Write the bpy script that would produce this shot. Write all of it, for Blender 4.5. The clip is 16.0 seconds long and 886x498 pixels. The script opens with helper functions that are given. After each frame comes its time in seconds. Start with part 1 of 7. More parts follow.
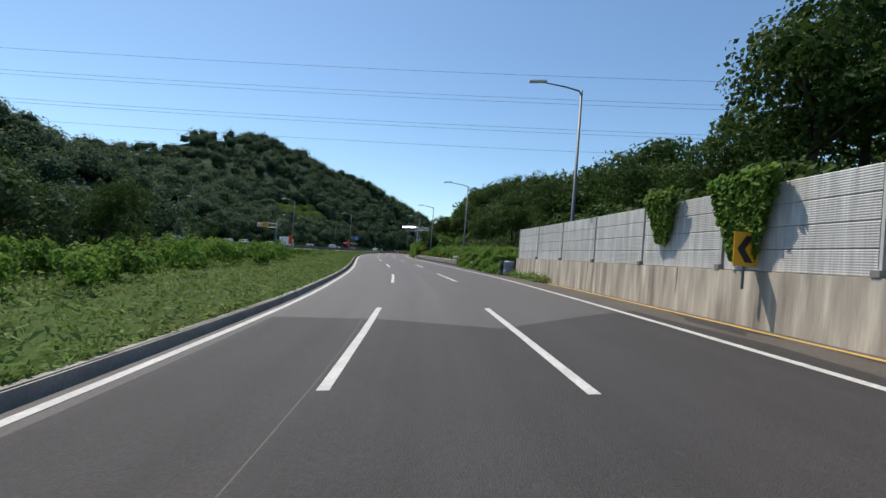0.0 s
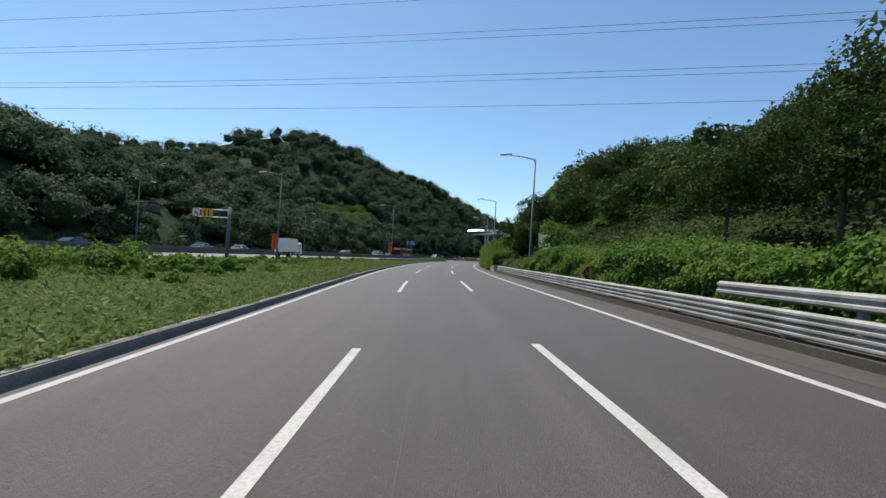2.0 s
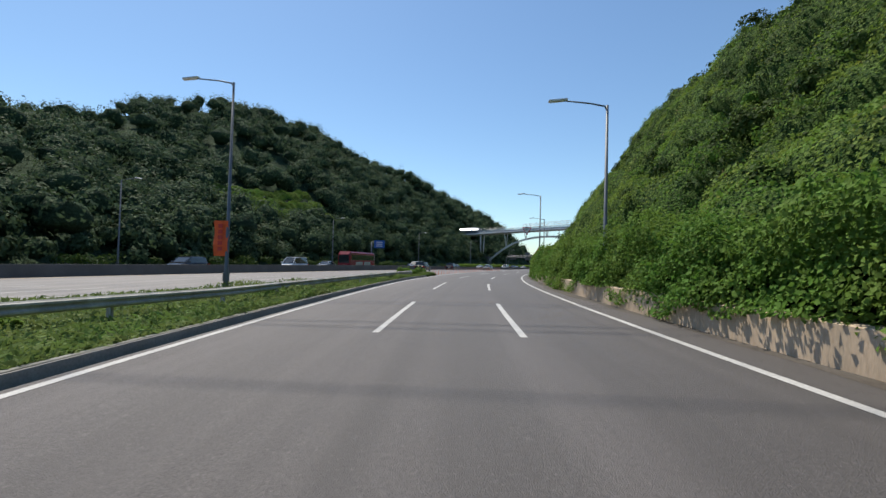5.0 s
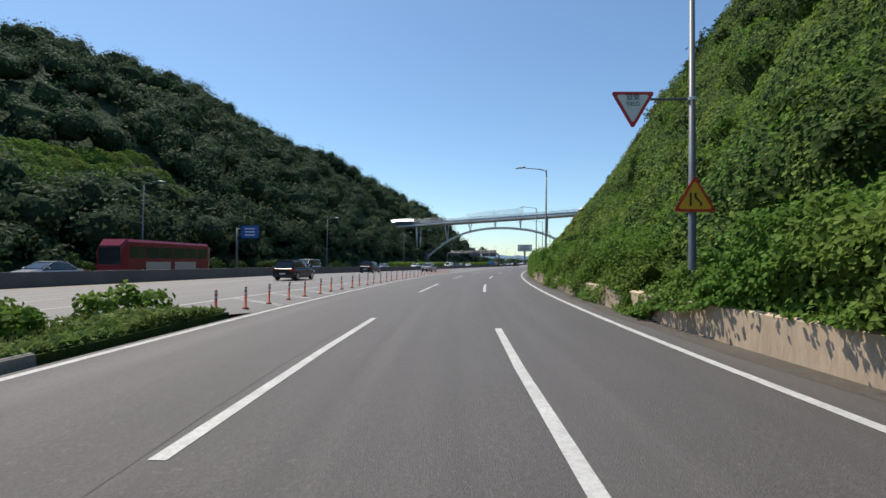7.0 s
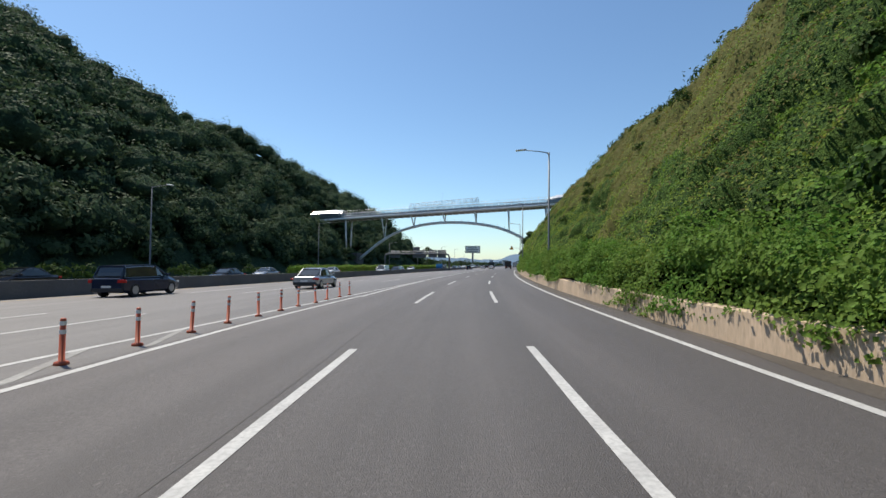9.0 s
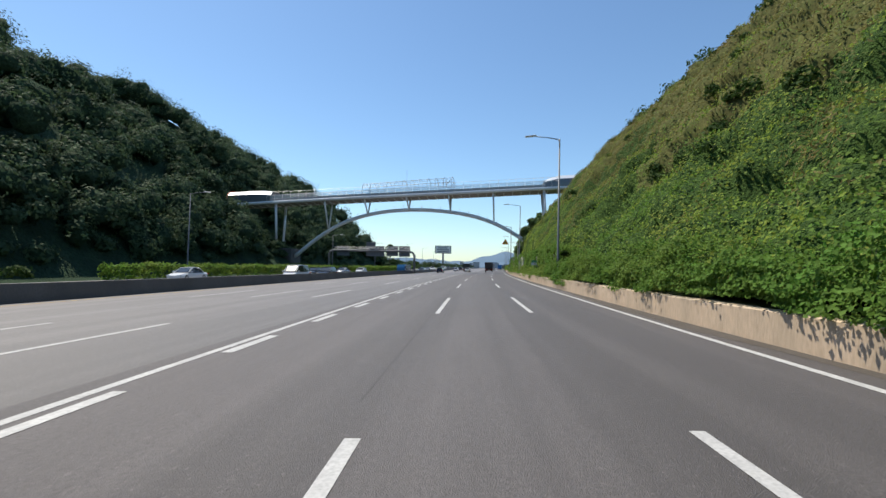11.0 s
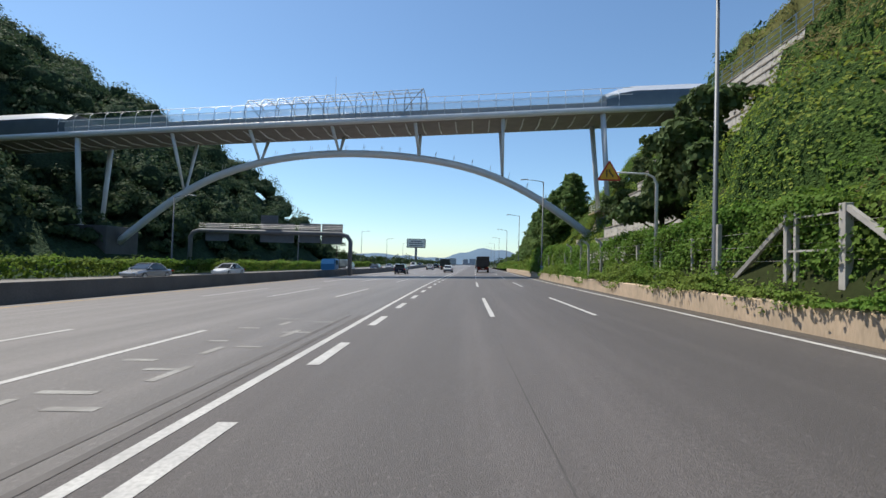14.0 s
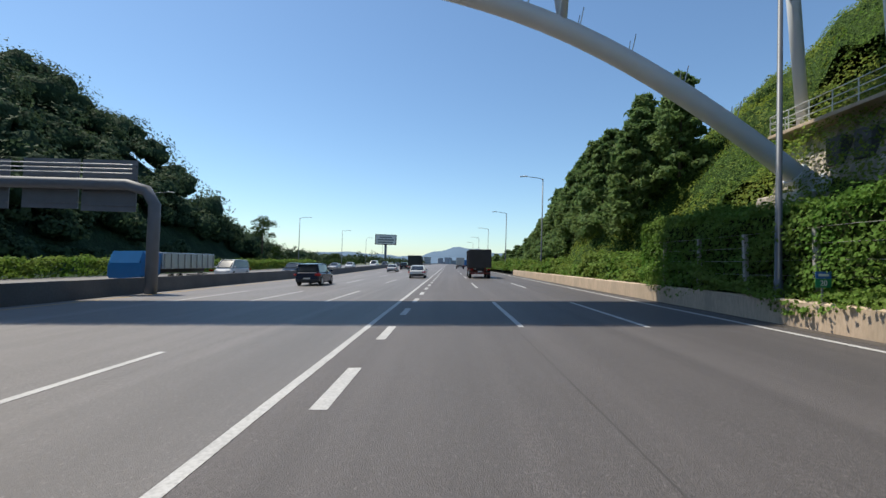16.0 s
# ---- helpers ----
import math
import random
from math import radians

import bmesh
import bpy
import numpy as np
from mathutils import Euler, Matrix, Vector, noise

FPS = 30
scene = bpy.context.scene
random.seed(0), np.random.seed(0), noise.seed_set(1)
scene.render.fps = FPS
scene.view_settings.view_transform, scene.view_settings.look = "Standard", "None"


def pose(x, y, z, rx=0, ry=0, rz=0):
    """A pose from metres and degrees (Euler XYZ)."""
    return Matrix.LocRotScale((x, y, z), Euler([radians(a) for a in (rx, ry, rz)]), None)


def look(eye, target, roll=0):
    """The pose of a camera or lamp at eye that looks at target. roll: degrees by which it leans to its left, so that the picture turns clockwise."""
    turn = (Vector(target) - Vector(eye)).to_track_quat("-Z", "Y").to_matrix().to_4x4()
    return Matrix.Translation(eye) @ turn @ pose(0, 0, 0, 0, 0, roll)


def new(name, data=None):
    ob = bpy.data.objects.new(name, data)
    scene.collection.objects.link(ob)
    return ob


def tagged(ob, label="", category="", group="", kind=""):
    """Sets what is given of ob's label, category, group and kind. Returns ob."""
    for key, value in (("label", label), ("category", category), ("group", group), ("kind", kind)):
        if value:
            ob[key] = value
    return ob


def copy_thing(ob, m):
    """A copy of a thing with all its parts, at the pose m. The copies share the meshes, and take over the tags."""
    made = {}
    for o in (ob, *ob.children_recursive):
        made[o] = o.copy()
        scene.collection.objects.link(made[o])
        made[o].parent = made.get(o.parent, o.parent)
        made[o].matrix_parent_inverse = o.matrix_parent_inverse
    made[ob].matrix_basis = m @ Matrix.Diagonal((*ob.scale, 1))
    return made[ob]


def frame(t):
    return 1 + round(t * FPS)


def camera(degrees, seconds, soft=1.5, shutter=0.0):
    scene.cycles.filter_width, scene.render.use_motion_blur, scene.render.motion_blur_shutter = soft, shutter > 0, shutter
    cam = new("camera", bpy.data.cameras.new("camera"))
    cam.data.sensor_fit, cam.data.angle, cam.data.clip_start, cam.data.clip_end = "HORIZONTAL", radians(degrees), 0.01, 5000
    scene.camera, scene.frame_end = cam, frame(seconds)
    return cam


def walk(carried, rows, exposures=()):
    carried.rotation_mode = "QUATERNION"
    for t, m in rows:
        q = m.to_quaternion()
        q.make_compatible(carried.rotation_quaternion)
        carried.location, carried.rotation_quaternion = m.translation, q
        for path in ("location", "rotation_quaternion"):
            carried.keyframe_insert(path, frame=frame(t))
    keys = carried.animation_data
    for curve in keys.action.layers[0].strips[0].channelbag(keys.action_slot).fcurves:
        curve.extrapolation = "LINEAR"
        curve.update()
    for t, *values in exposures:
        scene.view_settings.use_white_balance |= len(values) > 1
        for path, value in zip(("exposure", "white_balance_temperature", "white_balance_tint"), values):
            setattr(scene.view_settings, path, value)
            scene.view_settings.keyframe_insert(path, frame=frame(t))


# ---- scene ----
cam = camera(87.0, 16.0)
PATH = [
    (0.0, pose(0.000, 0.000, 1.613, 90.520, -4.324, 0.007)),
    (0.5, pose(-0.343, 11.149, 1.613, 90.440, -3.831, 3.113)),
    (1.0, pose(-1.257, 22.307, 1.613, 90.433, -3.692, 5.652)),
    (1.5, pose(-2.300, 33.463, 1.613, 90.681, -3.638, 7.383)),
    (2.0, pose(-3.713, 44.625, 1.613, 90.754, -3.390, 8.178)),
    (2.5, pose(-5.289, 55.867, 1.613, 90.985, -3.159, 8.410)),
    (3.0, pose(-6.921, 67.260, 1.613, 91.235, -2.675, 8.515)),
    (3.5, pose(-8.631, 78.799, 1.613, 91.485, -2.193, 8.974)),
    (4.0, pose(-10.421, 90.484, 1.613, 91.627, -1.982, 9.074)),
    (4.5, pose(-12.123, 102.181, 1.613, 91.620, -1.780, 8.106)),
    (5.0, pose(-13.533, 113.757, 1.613, 91.614, -1.582, 6.402)),
    (5.5, pose(-14.542, 125.213, 1.613, 91.607, -1.383, 4.286)),
    (6.0, pose(-15.110, 136.541, 1.613, 91.600, -1.179, 2.073)),
    (6.5, pose(-15.259, 147.756, 1.613, 91.594, -0.964, 0.069)),
    (7.0, pose(-15.067, 158.877, 1.613, 91.494, -0.733, -1.422)),
    (7.5, pose(-14.589, 169.895, 1.613, 91.698, -0.635, -2.925)),
    (8.0, pose(-13.781, 180.800, 1.613, 91.737, -0.608, -4.926)),
    (8.5, pose(-12.623, 191.579, 1.613, 91.815, -0.580, -6.713)),
    (9.0, pose(-11.164, 202.229, 1.613, 91.892, -0.577, -8.265)),
    (9.5, pose(-9.454, 212.749, 1.613, 91.969, -0.628, -9.570)),
    (10.0, pose(-7.545, 223.141, 1.613, 92.047, -0.759, -10.626)),
    (10.5, pose(-5.486, 233.404, 1.613, 92.124, -0.996, -11.441)),
    (11.0, pose(-3.323, 243.542, 1.613, 92.118, -1.366, -12.027)),
    (11.5, pose(-1.064, 253.554, 1.613, 92.012, -1.474, -12.768)),
    (12.0, pose(1.272, 263.443, 1.613, 91.961, -1.528, -13.194)),
    (12.5, pose(3.687, 273.297, 1.613, 91.983, -1.543, -13.717)),
    (13.0, pose(6.207, 283.198, 1.613, 91.885, -1.433, -14.216)),
    (13.5, pose(8.829, 293.147, 1.613, 91.887, -1.608, -14.692)),
    (14.0, pose(11.542, 303.145, 1.613, 91.776, -1.761, -15.040)),
    (14.5, pose(14.347, 313.224, 1.613, 91.694, -1.817, -15.440)),
    (15.0, pose(17.268, 323.407, 1.613, 91.723, -1.750, -15.946)),
    (15.5, pose(20.332, 333.688, 1.613, 91.680, -1.577, -16.622)),
    (16.0, pose(23.635, 344.033, 1.613, 91.736, -1.692, -18.159)),
]
walk(cam, PATH, [(0.0, 0.08, 6600, 8), (9.0, 0.12, 6550, 8), (10.5, 0.2, 6500, 8), (12.5, 0.2, 6500, 8), (14.5, 0.13, 6500, 8), (16.0, 0.1, 6500, 8)])

# ---- world and sun ----
SUN = Vector((-0.376, 0.428, 1.0)).normalized()
world = bpy.data.worlds.new("world")
scene.world = world
world.use_nodes = True
wn = world.node_tree.nodes
sky = wn.new("ShaderNodeTexSky")
sky.sky_type = "NISHITA"
sky.sun_disc = False
sky.sun_elevation = math.asin(SUN.z)
sky.sun_rotation = math.atan2(SUN.x, SUN.y)
sky.altitude = 50
sky.air_density, sky.dust_density, sky.ozone_density = 1.0, 0.35, 2.6
tint = wn.new("ShaderNodeMix")
tint.data_type, tint.blend_type = "RGBA", "MULTIPLY"
tint.inputs[0].default_value = 1.0
tint.inputs[7].default_value = (0.84, 0.95, 1.0, 1)
world.node_tree.links.new(sky.outputs[0], tint.inputs[6])
world.node_tree.links.new(tint.outputs[2], wn["Background"].inputs[0])
wn["Background"].inputs[1].default_value = 0.14
sun = new("sun", bpy.data.lights.new("sun", "SUN"))
sun.data.energy, sun.data.angle, sun.data.color = 4.8, radians(0.53), (1.0, 0.92, 0.8)
sun.matrix_world = look(SUN * 100, (0, 0, 0))

# ---- materials ----
rng = np.random.default_rng(7)


def mat(name, color, rough=0.8, metal=0.0, vary=0.0, scale=1.0, fine=0.0, fine_scale=30.0, bump=0.0, bump_scale=30.0,
        second=None, spec=0.5, island=0.0, obj=0.0, stretch=None):
    """A surface with colour changes at two scales, roughness and relief, in metres."""
    m = bpy.data.materials.new(name)
    m.use_nodes = True
    n, l = m.node_tree.nodes, m.node_tree.links
    b = n["Principled BSDF"]
    b.inputs["Roughness"].default_value, b.inputs["Metallic"].default_value = rough, metal
    b.inputs["Specular IOR Level"].default_value = spec
    geo = n.new("ShaderNodeNewGeometry")
    pos = geo.outputs["Position"]
    if stretch:
        mp = n.new("ShaderNodeMapping")
        mp.inputs["Scale"].default_value = stretch
        l.new(pos, mp.inputs["Vector"])
        pos = mp.outputs[0]
    c2 = second or tuple(x * 0.55 for x in color)

    def noise_tex(sc, detail=4.0):
        t = n.new("ShaderNodeTexNoise")
        t.inputs["Scale"].default_value, t.inputs["Detail"].default_value = sc, detail
        l.new(pos, t.inputs["Vector"])
        return t.outputs["Fac"]

    def ramp(fac, lo, hi):
        r = n.new("ShaderNodeMapRange")
        r.inputs["From Min"].default_value, r.inputs["From Max"].default_value = lo, hi
        l.new(fac, r.inputs["Value"])
        return r.outputs[0]

    def mixed(fac, a, bcol, amount):
        x = n.new("ShaderNodeMix")
        x.data_type = "RGBA"
        s = n.new("ShaderNodeMath")
        s.operation = "MULTIPLY"
        s.inputs[1].default_value = amount
        l.new(fac, s.inputs[0])
        l.new(s.outputs[0], x.inputs[0])
        if isinstance(a, tuple):
            x.inputs[6].default_value = (*a, 1)
        else:
            l.new(a, x.inputs[6])
        x.inputs[7].default_value = (*bcol, 1)
        return x.outputs[2]

    col = color
    if vary:
        col = mixed(ramp(noise_tex(scale), 0.35, 0.65), col, c2, vary)
    if fine:
        col = mixed(ramp(noise_tex(fine_scale, 6), 0.4, 0.7), col, tuple(x * 0.5 for x in color), fine)
    if island:
        col = mixed(geo.outputs["Random Per Island"], col, tuple(x * 0.4 for x in c2), island)
    if obj:
        oi = n.new("ShaderNodeObjectInfo")
        col = mixed(oi.outputs["Random"], col, c2, obj)
    if isinstance(col, tuple):
        b.inputs["Base Color"].default_value = (*col, 1)
    else:
        l.new(col, b.inputs["Base Color"])
    if bump:
        bp = n.new("ShaderNodeBump")
        bp.inputs["Strength"].default_value, bp.inputs["Distance"].default_value = bump, 0.02
        l.new(noise_tex(bump_scale, 6), bp.inputs["Height"])
        l.new(bp.outputs[0], b.inputs["Normal"])
    return m


def leaf_mat(name, color, second, trans=0.35):
    """Leaves: colour by leaf and by patch, some light passes through."""
    m = mat(name, color, 0.7, vary=0.8, scale=0.35, second=second, island=0.6, spec=0.12)
    b = m.node_tree.nodes["Principled BSDF"]
    n, l = m.node_tree.nodes, m.node_tree.links
    tr = n.new("ShaderNodeBsdfTranslucent")
    l.new(b.inputs["Base Color"].links[0].from_socket, tr.inputs["Color"])
    mx = n.new("ShaderNodeMixShader")
    mx.inputs[0].default_value = trans
    l.new(b.outputs[0], mx.inputs[1])
    l.new(tr.outputs[0], mx.inputs[2])
    l.new(mx.outputs[0], n["Material Output"].inputs["Surface"])
    return m


def road_mat(name, color, rough, **kw):
    """Asphalt: as mat(), with wheel tracks and stains drawn out along the road by its own coordinates, and side glare
    painted across it.
    """
    m = mat(name, color, rough, **kw)
    n, l = m.node_tree.nodes, m.node_tree.links
    b = n["Principled BSDF"]
    old = b.inputs["Base Color"].links[0].from_socket
    uv = n.new("ShaderNodeUVMap")
    uv.uv_map = "along"
    for sx, sy, lo, hi, amount, tone in ((0.004, 1.1, 0.42, 0.62, 0.7, 0.62), (0.03, 2.6, 0.48, 0.68, 0.5, 0.62), (0.25, 0.5, 0.54, 0.72, 0.5, 0.6), (0.02, 0.8, 0.5, 0.72, 0.4, 1.35), (6.0, 8.0, 0.66, 0.72, 0.3, 1.7), (1.2, 1.6, 0.58, 0.7, 0.2, 0.6), (0.5, 11.0, 0.5, 0.7, 0.4, 0.72), (14.0, 22.0, 0.52, 0.66, 0.5, 0.55), (17.0, 26.0, 0.6, 0.7, 0.45, 1.7)):
        mp = n.new("ShaderNodeMapping")
        mp.inputs["Scale"].default_value = (sx, sy, 1)
        mp.inputs["Location"].default_value = (tone * 7, tone * 3, 0)
        l.new(uv.outputs[0], mp.inputs["Vector"])
        t = n.new("ShaderNodeTexNoise")
        t.inputs["Scale"].default_value, t.inputs["Detail"].default_value = 1.0, 5
        l.new(mp.outputs[0], t.inputs["Vector"])
        r = n.new("ShaderNodeMapRange")
        r.inputs["From Min"].default_value, r.inputs["From Max"].default_value, r.inputs["To Max"].default_value = lo, hi, amount
        l.new(t.outputs["Fac"], r.inputs["Value"])
        x = n.new("ShaderNodeMix")
        x.data_type = "RGBA"
        l.new(r.outputs[0], x.inputs[0])
        l.new(old, x.inputs[6])
        x.inputs[7].default_value = (*[c * tone for c in color], 1)
        old = x.outputs[2]
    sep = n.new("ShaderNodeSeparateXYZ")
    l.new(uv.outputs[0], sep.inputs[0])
    # glare on the left and dimming on the right, painted into the tone
    glare_tone = n.new("ShaderNodeMapRange")
    glare_tone.interpolation_type = "SMOOTHSTEP"
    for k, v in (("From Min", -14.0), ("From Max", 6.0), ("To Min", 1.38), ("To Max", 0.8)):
        glare_tone.inputs[k].default_value = v
    l.new(sep.outputs[1], glare_tone.inputs["Value"])
    # the tone grows paler further along the road
    along_tone = n.new("ShaderNodeMapRange")
    along_tone.interpolation_type = "SMOOTHSTEP"
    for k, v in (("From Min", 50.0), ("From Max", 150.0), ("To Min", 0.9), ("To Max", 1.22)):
        along_tone.inputs[k].default_value = v
    l.new(sep.outputs[0], along_tone.inputs["Value"])
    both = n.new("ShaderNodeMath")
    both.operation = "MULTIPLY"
    l.new(glare_tone.outputs[0], both.inputs[0])
    l.new(along_tone.outputs[0], both.inputs[1])
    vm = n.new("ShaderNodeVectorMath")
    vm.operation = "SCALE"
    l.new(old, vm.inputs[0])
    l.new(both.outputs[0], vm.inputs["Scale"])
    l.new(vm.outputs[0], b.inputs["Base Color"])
    return m


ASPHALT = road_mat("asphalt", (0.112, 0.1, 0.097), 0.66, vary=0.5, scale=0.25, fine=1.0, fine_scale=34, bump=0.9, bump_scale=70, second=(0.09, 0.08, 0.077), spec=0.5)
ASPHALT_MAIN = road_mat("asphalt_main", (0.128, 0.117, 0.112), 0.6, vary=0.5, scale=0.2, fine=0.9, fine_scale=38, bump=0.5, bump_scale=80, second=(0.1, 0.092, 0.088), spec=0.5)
ASPHALT_DARK = road_mat("asphalt_dark", (0.066, 0.06, 0.06), 0.7, vary=0.4, scale=0.6, fine=0.9, fine_scale=30, bump=0.9, bump_scale=60, spec=0.3)
PAINT = mat("road_paint", (0.54, 0.53, 0.51), 0.65, vary=0.7, scale=2.0, fine=0.6, fine_scale=22, second=(0.4, 0.39, 0.38))
PAINT_WORN = mat("worn_road_paint", (0.34, 0.33, 0.31), 0.7, vary=0.8, scale=1.2, fine=0.7, fine_scale=14, second=(0.16, 0.15, 0.14))
DIRT = mat("shoulder_dirt", (0.08, 0.066, 0.054), 0.9, vary=0.8, scale=0.7, fine=0.7, fine_scale=18, bump=0.6, bump_scale=40, second=(0.1, 0.088, 0.077))
PAINT_YELLOW = mat("road_paint_yellow", (0.6, 0.36, 0.06), 0.6, vary=0.6, scale=2.0, fine=0.5, fine_scale=25, second=(0.3, 0.22, 0.1))
CONCRETE = mat("concrete", (0.6, 0.46, 0.33), 0.85, vary=0.6, scale=0.9, fine=0.4, fine_scale=12, bump=0.4, bump_scale=18, second=(0.36, 0.29, 0.21), stretch=(1, 1, 0.3))
CONCRETE_STAINED = mat("stained_concrete", (0.74, 0.65, 0.53), 0.85, vary=0.95, scale=2.2, fine=0.9, fine_scale=5, bump=0.4, bump_scale=18, second=(0.2, 0.17, 0.14), stretch=(1, 1, 0.12))
CONCRETE_DARK = mat("concrete_dark", (0.13, 0.125, 0.12), 0.85, vary=0.6, scale=0.5, fine=0.4, fine_scale=12, bump=0.4, bump_scale=18)
KERB_M = mat("kerb_stone", (0.36, 0.34, 0.31), 0.85, vary=0.6, scale=1.0, fine=0.5, fine_scale=20, bump=0.4, bump_scale=25)
STEEL = mat("galvanised_steel", (0.7, 0.7, 0.69), 0.45, 0.2, vary=0.3, scale=3.0)
POLE_M = mat("pole_steel", (0.13, 0.145, 0.165), 0.5, 0.3, vary=0.3, scale=2.0)
WHITE_STEEL = mat("white_painted_steel", (0.7, 0.71, 0.72), 0.4, 0.0, vary=0.25, scale=0.5, second=(0.5, 0.51, 0.52))
DECK_M = mat("deck_underside", (0.3, 0.27, 0.25), 0.7, vary=0.4, scale=0.6)
PANEL_M = mat("noise_panel", (0.74, 0.72, 0.68), 0.55, 0.2, vary=0.75, scale=1.5, fine=0.4, fine_scale=6, second=(0.4, 0.39, 0.37), stretch=(3, 3, 0.25), obj=0.3)
PANEL_DARK = mat("panel_slot", (0.22, 0.21, 0.2), 0.7)
STONE_M = mat("masonry_stone", (0.48, 0.44, 0.38), 0.85, vary=0.6, scale=1.5, fine=0.4, fine_scale=10, bump=0.6, bump_scale=14, obj=0.5)
MORTAR = mat("mortar", (0.16, 0.15, 0.14), 0.9, vary=0.5, scale=2)
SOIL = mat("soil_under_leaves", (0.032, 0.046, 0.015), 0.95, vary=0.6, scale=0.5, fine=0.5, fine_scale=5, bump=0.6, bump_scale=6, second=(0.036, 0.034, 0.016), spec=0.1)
GRASS_GROUND = mat("grass_ground", (0.06, 0.1, 0.026), 0.95, vary=0.8, scale=0.6, fine=1.0, fine_scale=16, bump=1.0, bump_scale=20, second=(0.06, 0.085, 0.026), spec=0.1)
FAR_GROUND = mat("far_ground", (0.09, 0.11, 0.05), 0.95, vary=0.7, scale=0.02, fine=0.4, fine_scale=0.3, second=(0.16, 0.15, 0.11))
GRASS_LEAF = leaf_mat("grass_blades", (0.15, 0.25, 0.06), (0.25, 0.29, 0.1), 0.35)
VINE_LEAF = leaf_mat("vine_leaves", (0.12, 0.26, 0.042), (0.2, 0.29, 0.06), 0.4)
SLOPE_LEAF = leaf_mat("slope_leaves", (0.135, 0.275, 0.042), (0.24, 0.31, 0.07), 0.4)
YOUNG_LEAF = leaf_mat("young_leaves", (0.25, 0.36, 0.055), (0.33, 0.37, 0.075), 0.4)
TREE_LEAF = leaf_mat("tree_leaves", (0.045, 0.094, 0.022), (0.07, 0.11, 0.026), 0.3)
FOREST_LEAF = leaf_mat("forest_leaves", (0.075, 0.125, 0.062), (0.1, 0.145, 0.07), 0.3)
CONIFER_LEAF = leaf_mat("conifer_needles", (0.16, 0.27, 0.1), (0.22, 0.3, 0.1), 0.5)
BROAD_LEAF = leaf_mat("broad_tree_leaves", (0.085, 0.15, 0.045), (0.15, 0.19, 0.085), 0.3)
DRY_LEAF = leaf_mat("dry_leaves", (0.205, 0.225, 0.068), (0.26, 0.2, 0.08), 0.35)
WEED_LEAF = leaf_mat("weed_leaves", (0.15, 0.21, 0.05), (0.21, 0.22, 0.075), 0.35)
# darker than the forest leaves: shade inside and under the crowns, as colour
CORE_LEAF = mat("shaded_inner_leaves", (0.05, 0.084, 0.046), 0.85, vary=0.8, scale=0.3, fine=0.8, fine_scale=2.2, bump=1.0, bump_scale=2.5, second=(0.025, 0.045, 0.028), spec=0.05)
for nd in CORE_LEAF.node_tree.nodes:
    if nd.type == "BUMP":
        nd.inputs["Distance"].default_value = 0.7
BARK = mat("bark", (0.09, 0.07, 0.05), 0.9, vary=0.6, scale=3, bump=0.6, bump_scale=15)

# ---- the road's line: x for every 20 m of y, then straight on ----
LINE = [-2.2, -1.75, -1.3, -0.9, -0.98, -2.08, -4.34, -7.55, -10.9, -13.67, -15.65, -16.85, -17.04, -15.85, -13.34, -9.75, -5.23, 0.01, 5.7, 11.67, 17.9, 24.39, 31.18]
LINE_Y = [-60, -45, -30, -14] + list(range(0, 361, 20))


def spline(xs, ys, q):
    """Natural cubic spline."""
    xs, ys, q = np.array(xs, float), np.array(ys, float), np.asarray(q, float)
    n, h = len(xs), np.diff(xs)
    a, r = np.eye(n), np.zeros(n)
    for i in range(1, n - 1):
        a[i, i - 1:i + 2] = h[i - 1], 2 * (h[i - 1] + h[i]), h[i]
        r[i] = 6 * ((ys[i + 1] - ys[i]) / h[i] - (ys[i] - ys[i - 1]) / h[i - 1])
    m = np.linalg.solve(a, r)
    k = np.clip(np.searchsorted(xs, q) - 1, 0, n - 2)
    u, w = xs[k + 1] - q, q - xs[k]
    return (m[k] * u**3 + m[k + 1] * w**3) / (6 * h[k]) + (ys[k] / h[k] - m[k] * h[k] / 6) * u + (ys[k + 1] / h[k] - m[k + 1] * h[k] / 6) * w


GY = np.arange(-60.0, 360.5, 1.0)
GX = spline(LINE_Y, LINE, GY)
slope = (GX[-1] - GX[-6]) / 5
GX = np.concatenate([GX, GX[-1] + slope * np.arange(1, 1500)])
GY = np.concatenate([GY, 360.0 + np.arange(1, 1500)])
GS = np.concatenate([[0], np.cumsum(np.hypot(np.diff(GX), np.diff(GY)))])
GS -= np.interp(0, GY, GS)
GS -= np.interp(GS, [120, 180], [0, 1.6])
GH = np.arctan2(np.gradient(GX), np.gradient(GY))


def bank(s):
    return np.interp(s, [0, 30, 60, 90, 120, 150, 180, 210, 240, 270, 300, 420, 500], [0.076, 0.064, 0.052, 0.035, 0.026, 0.016, 0.011, 0.011, 0.02, 0.027, 0.029, 0.03, 0.0])


def road_z(s, d):
    lim = np.interp(s, [120, 190], [6.2, 21.5])
    return bank(s) * np.clip(np.asarray(d) - 1.7, -lim, 8)


def xy(s, d):
    x, y, h = np.interp(s, GS, GX), np.interp(s, GS, GY), np.interp(s, GS, GH)
    return x + np.cos(h) * d, y - np.sin(h) * d


def at(s, d, z=0.0):
    """World place at s metres along the road, d to its right, z above the road's surface."""
    x, y = xy(s, d)
    return Vector((float(x), float(y), float(road_z(s, d) + z)))


def heading(s):
    """Degrees to turn a thing by so that its +y runs along the road."""
    return -math.degrees(float(np.interp(s, GS, GH)))


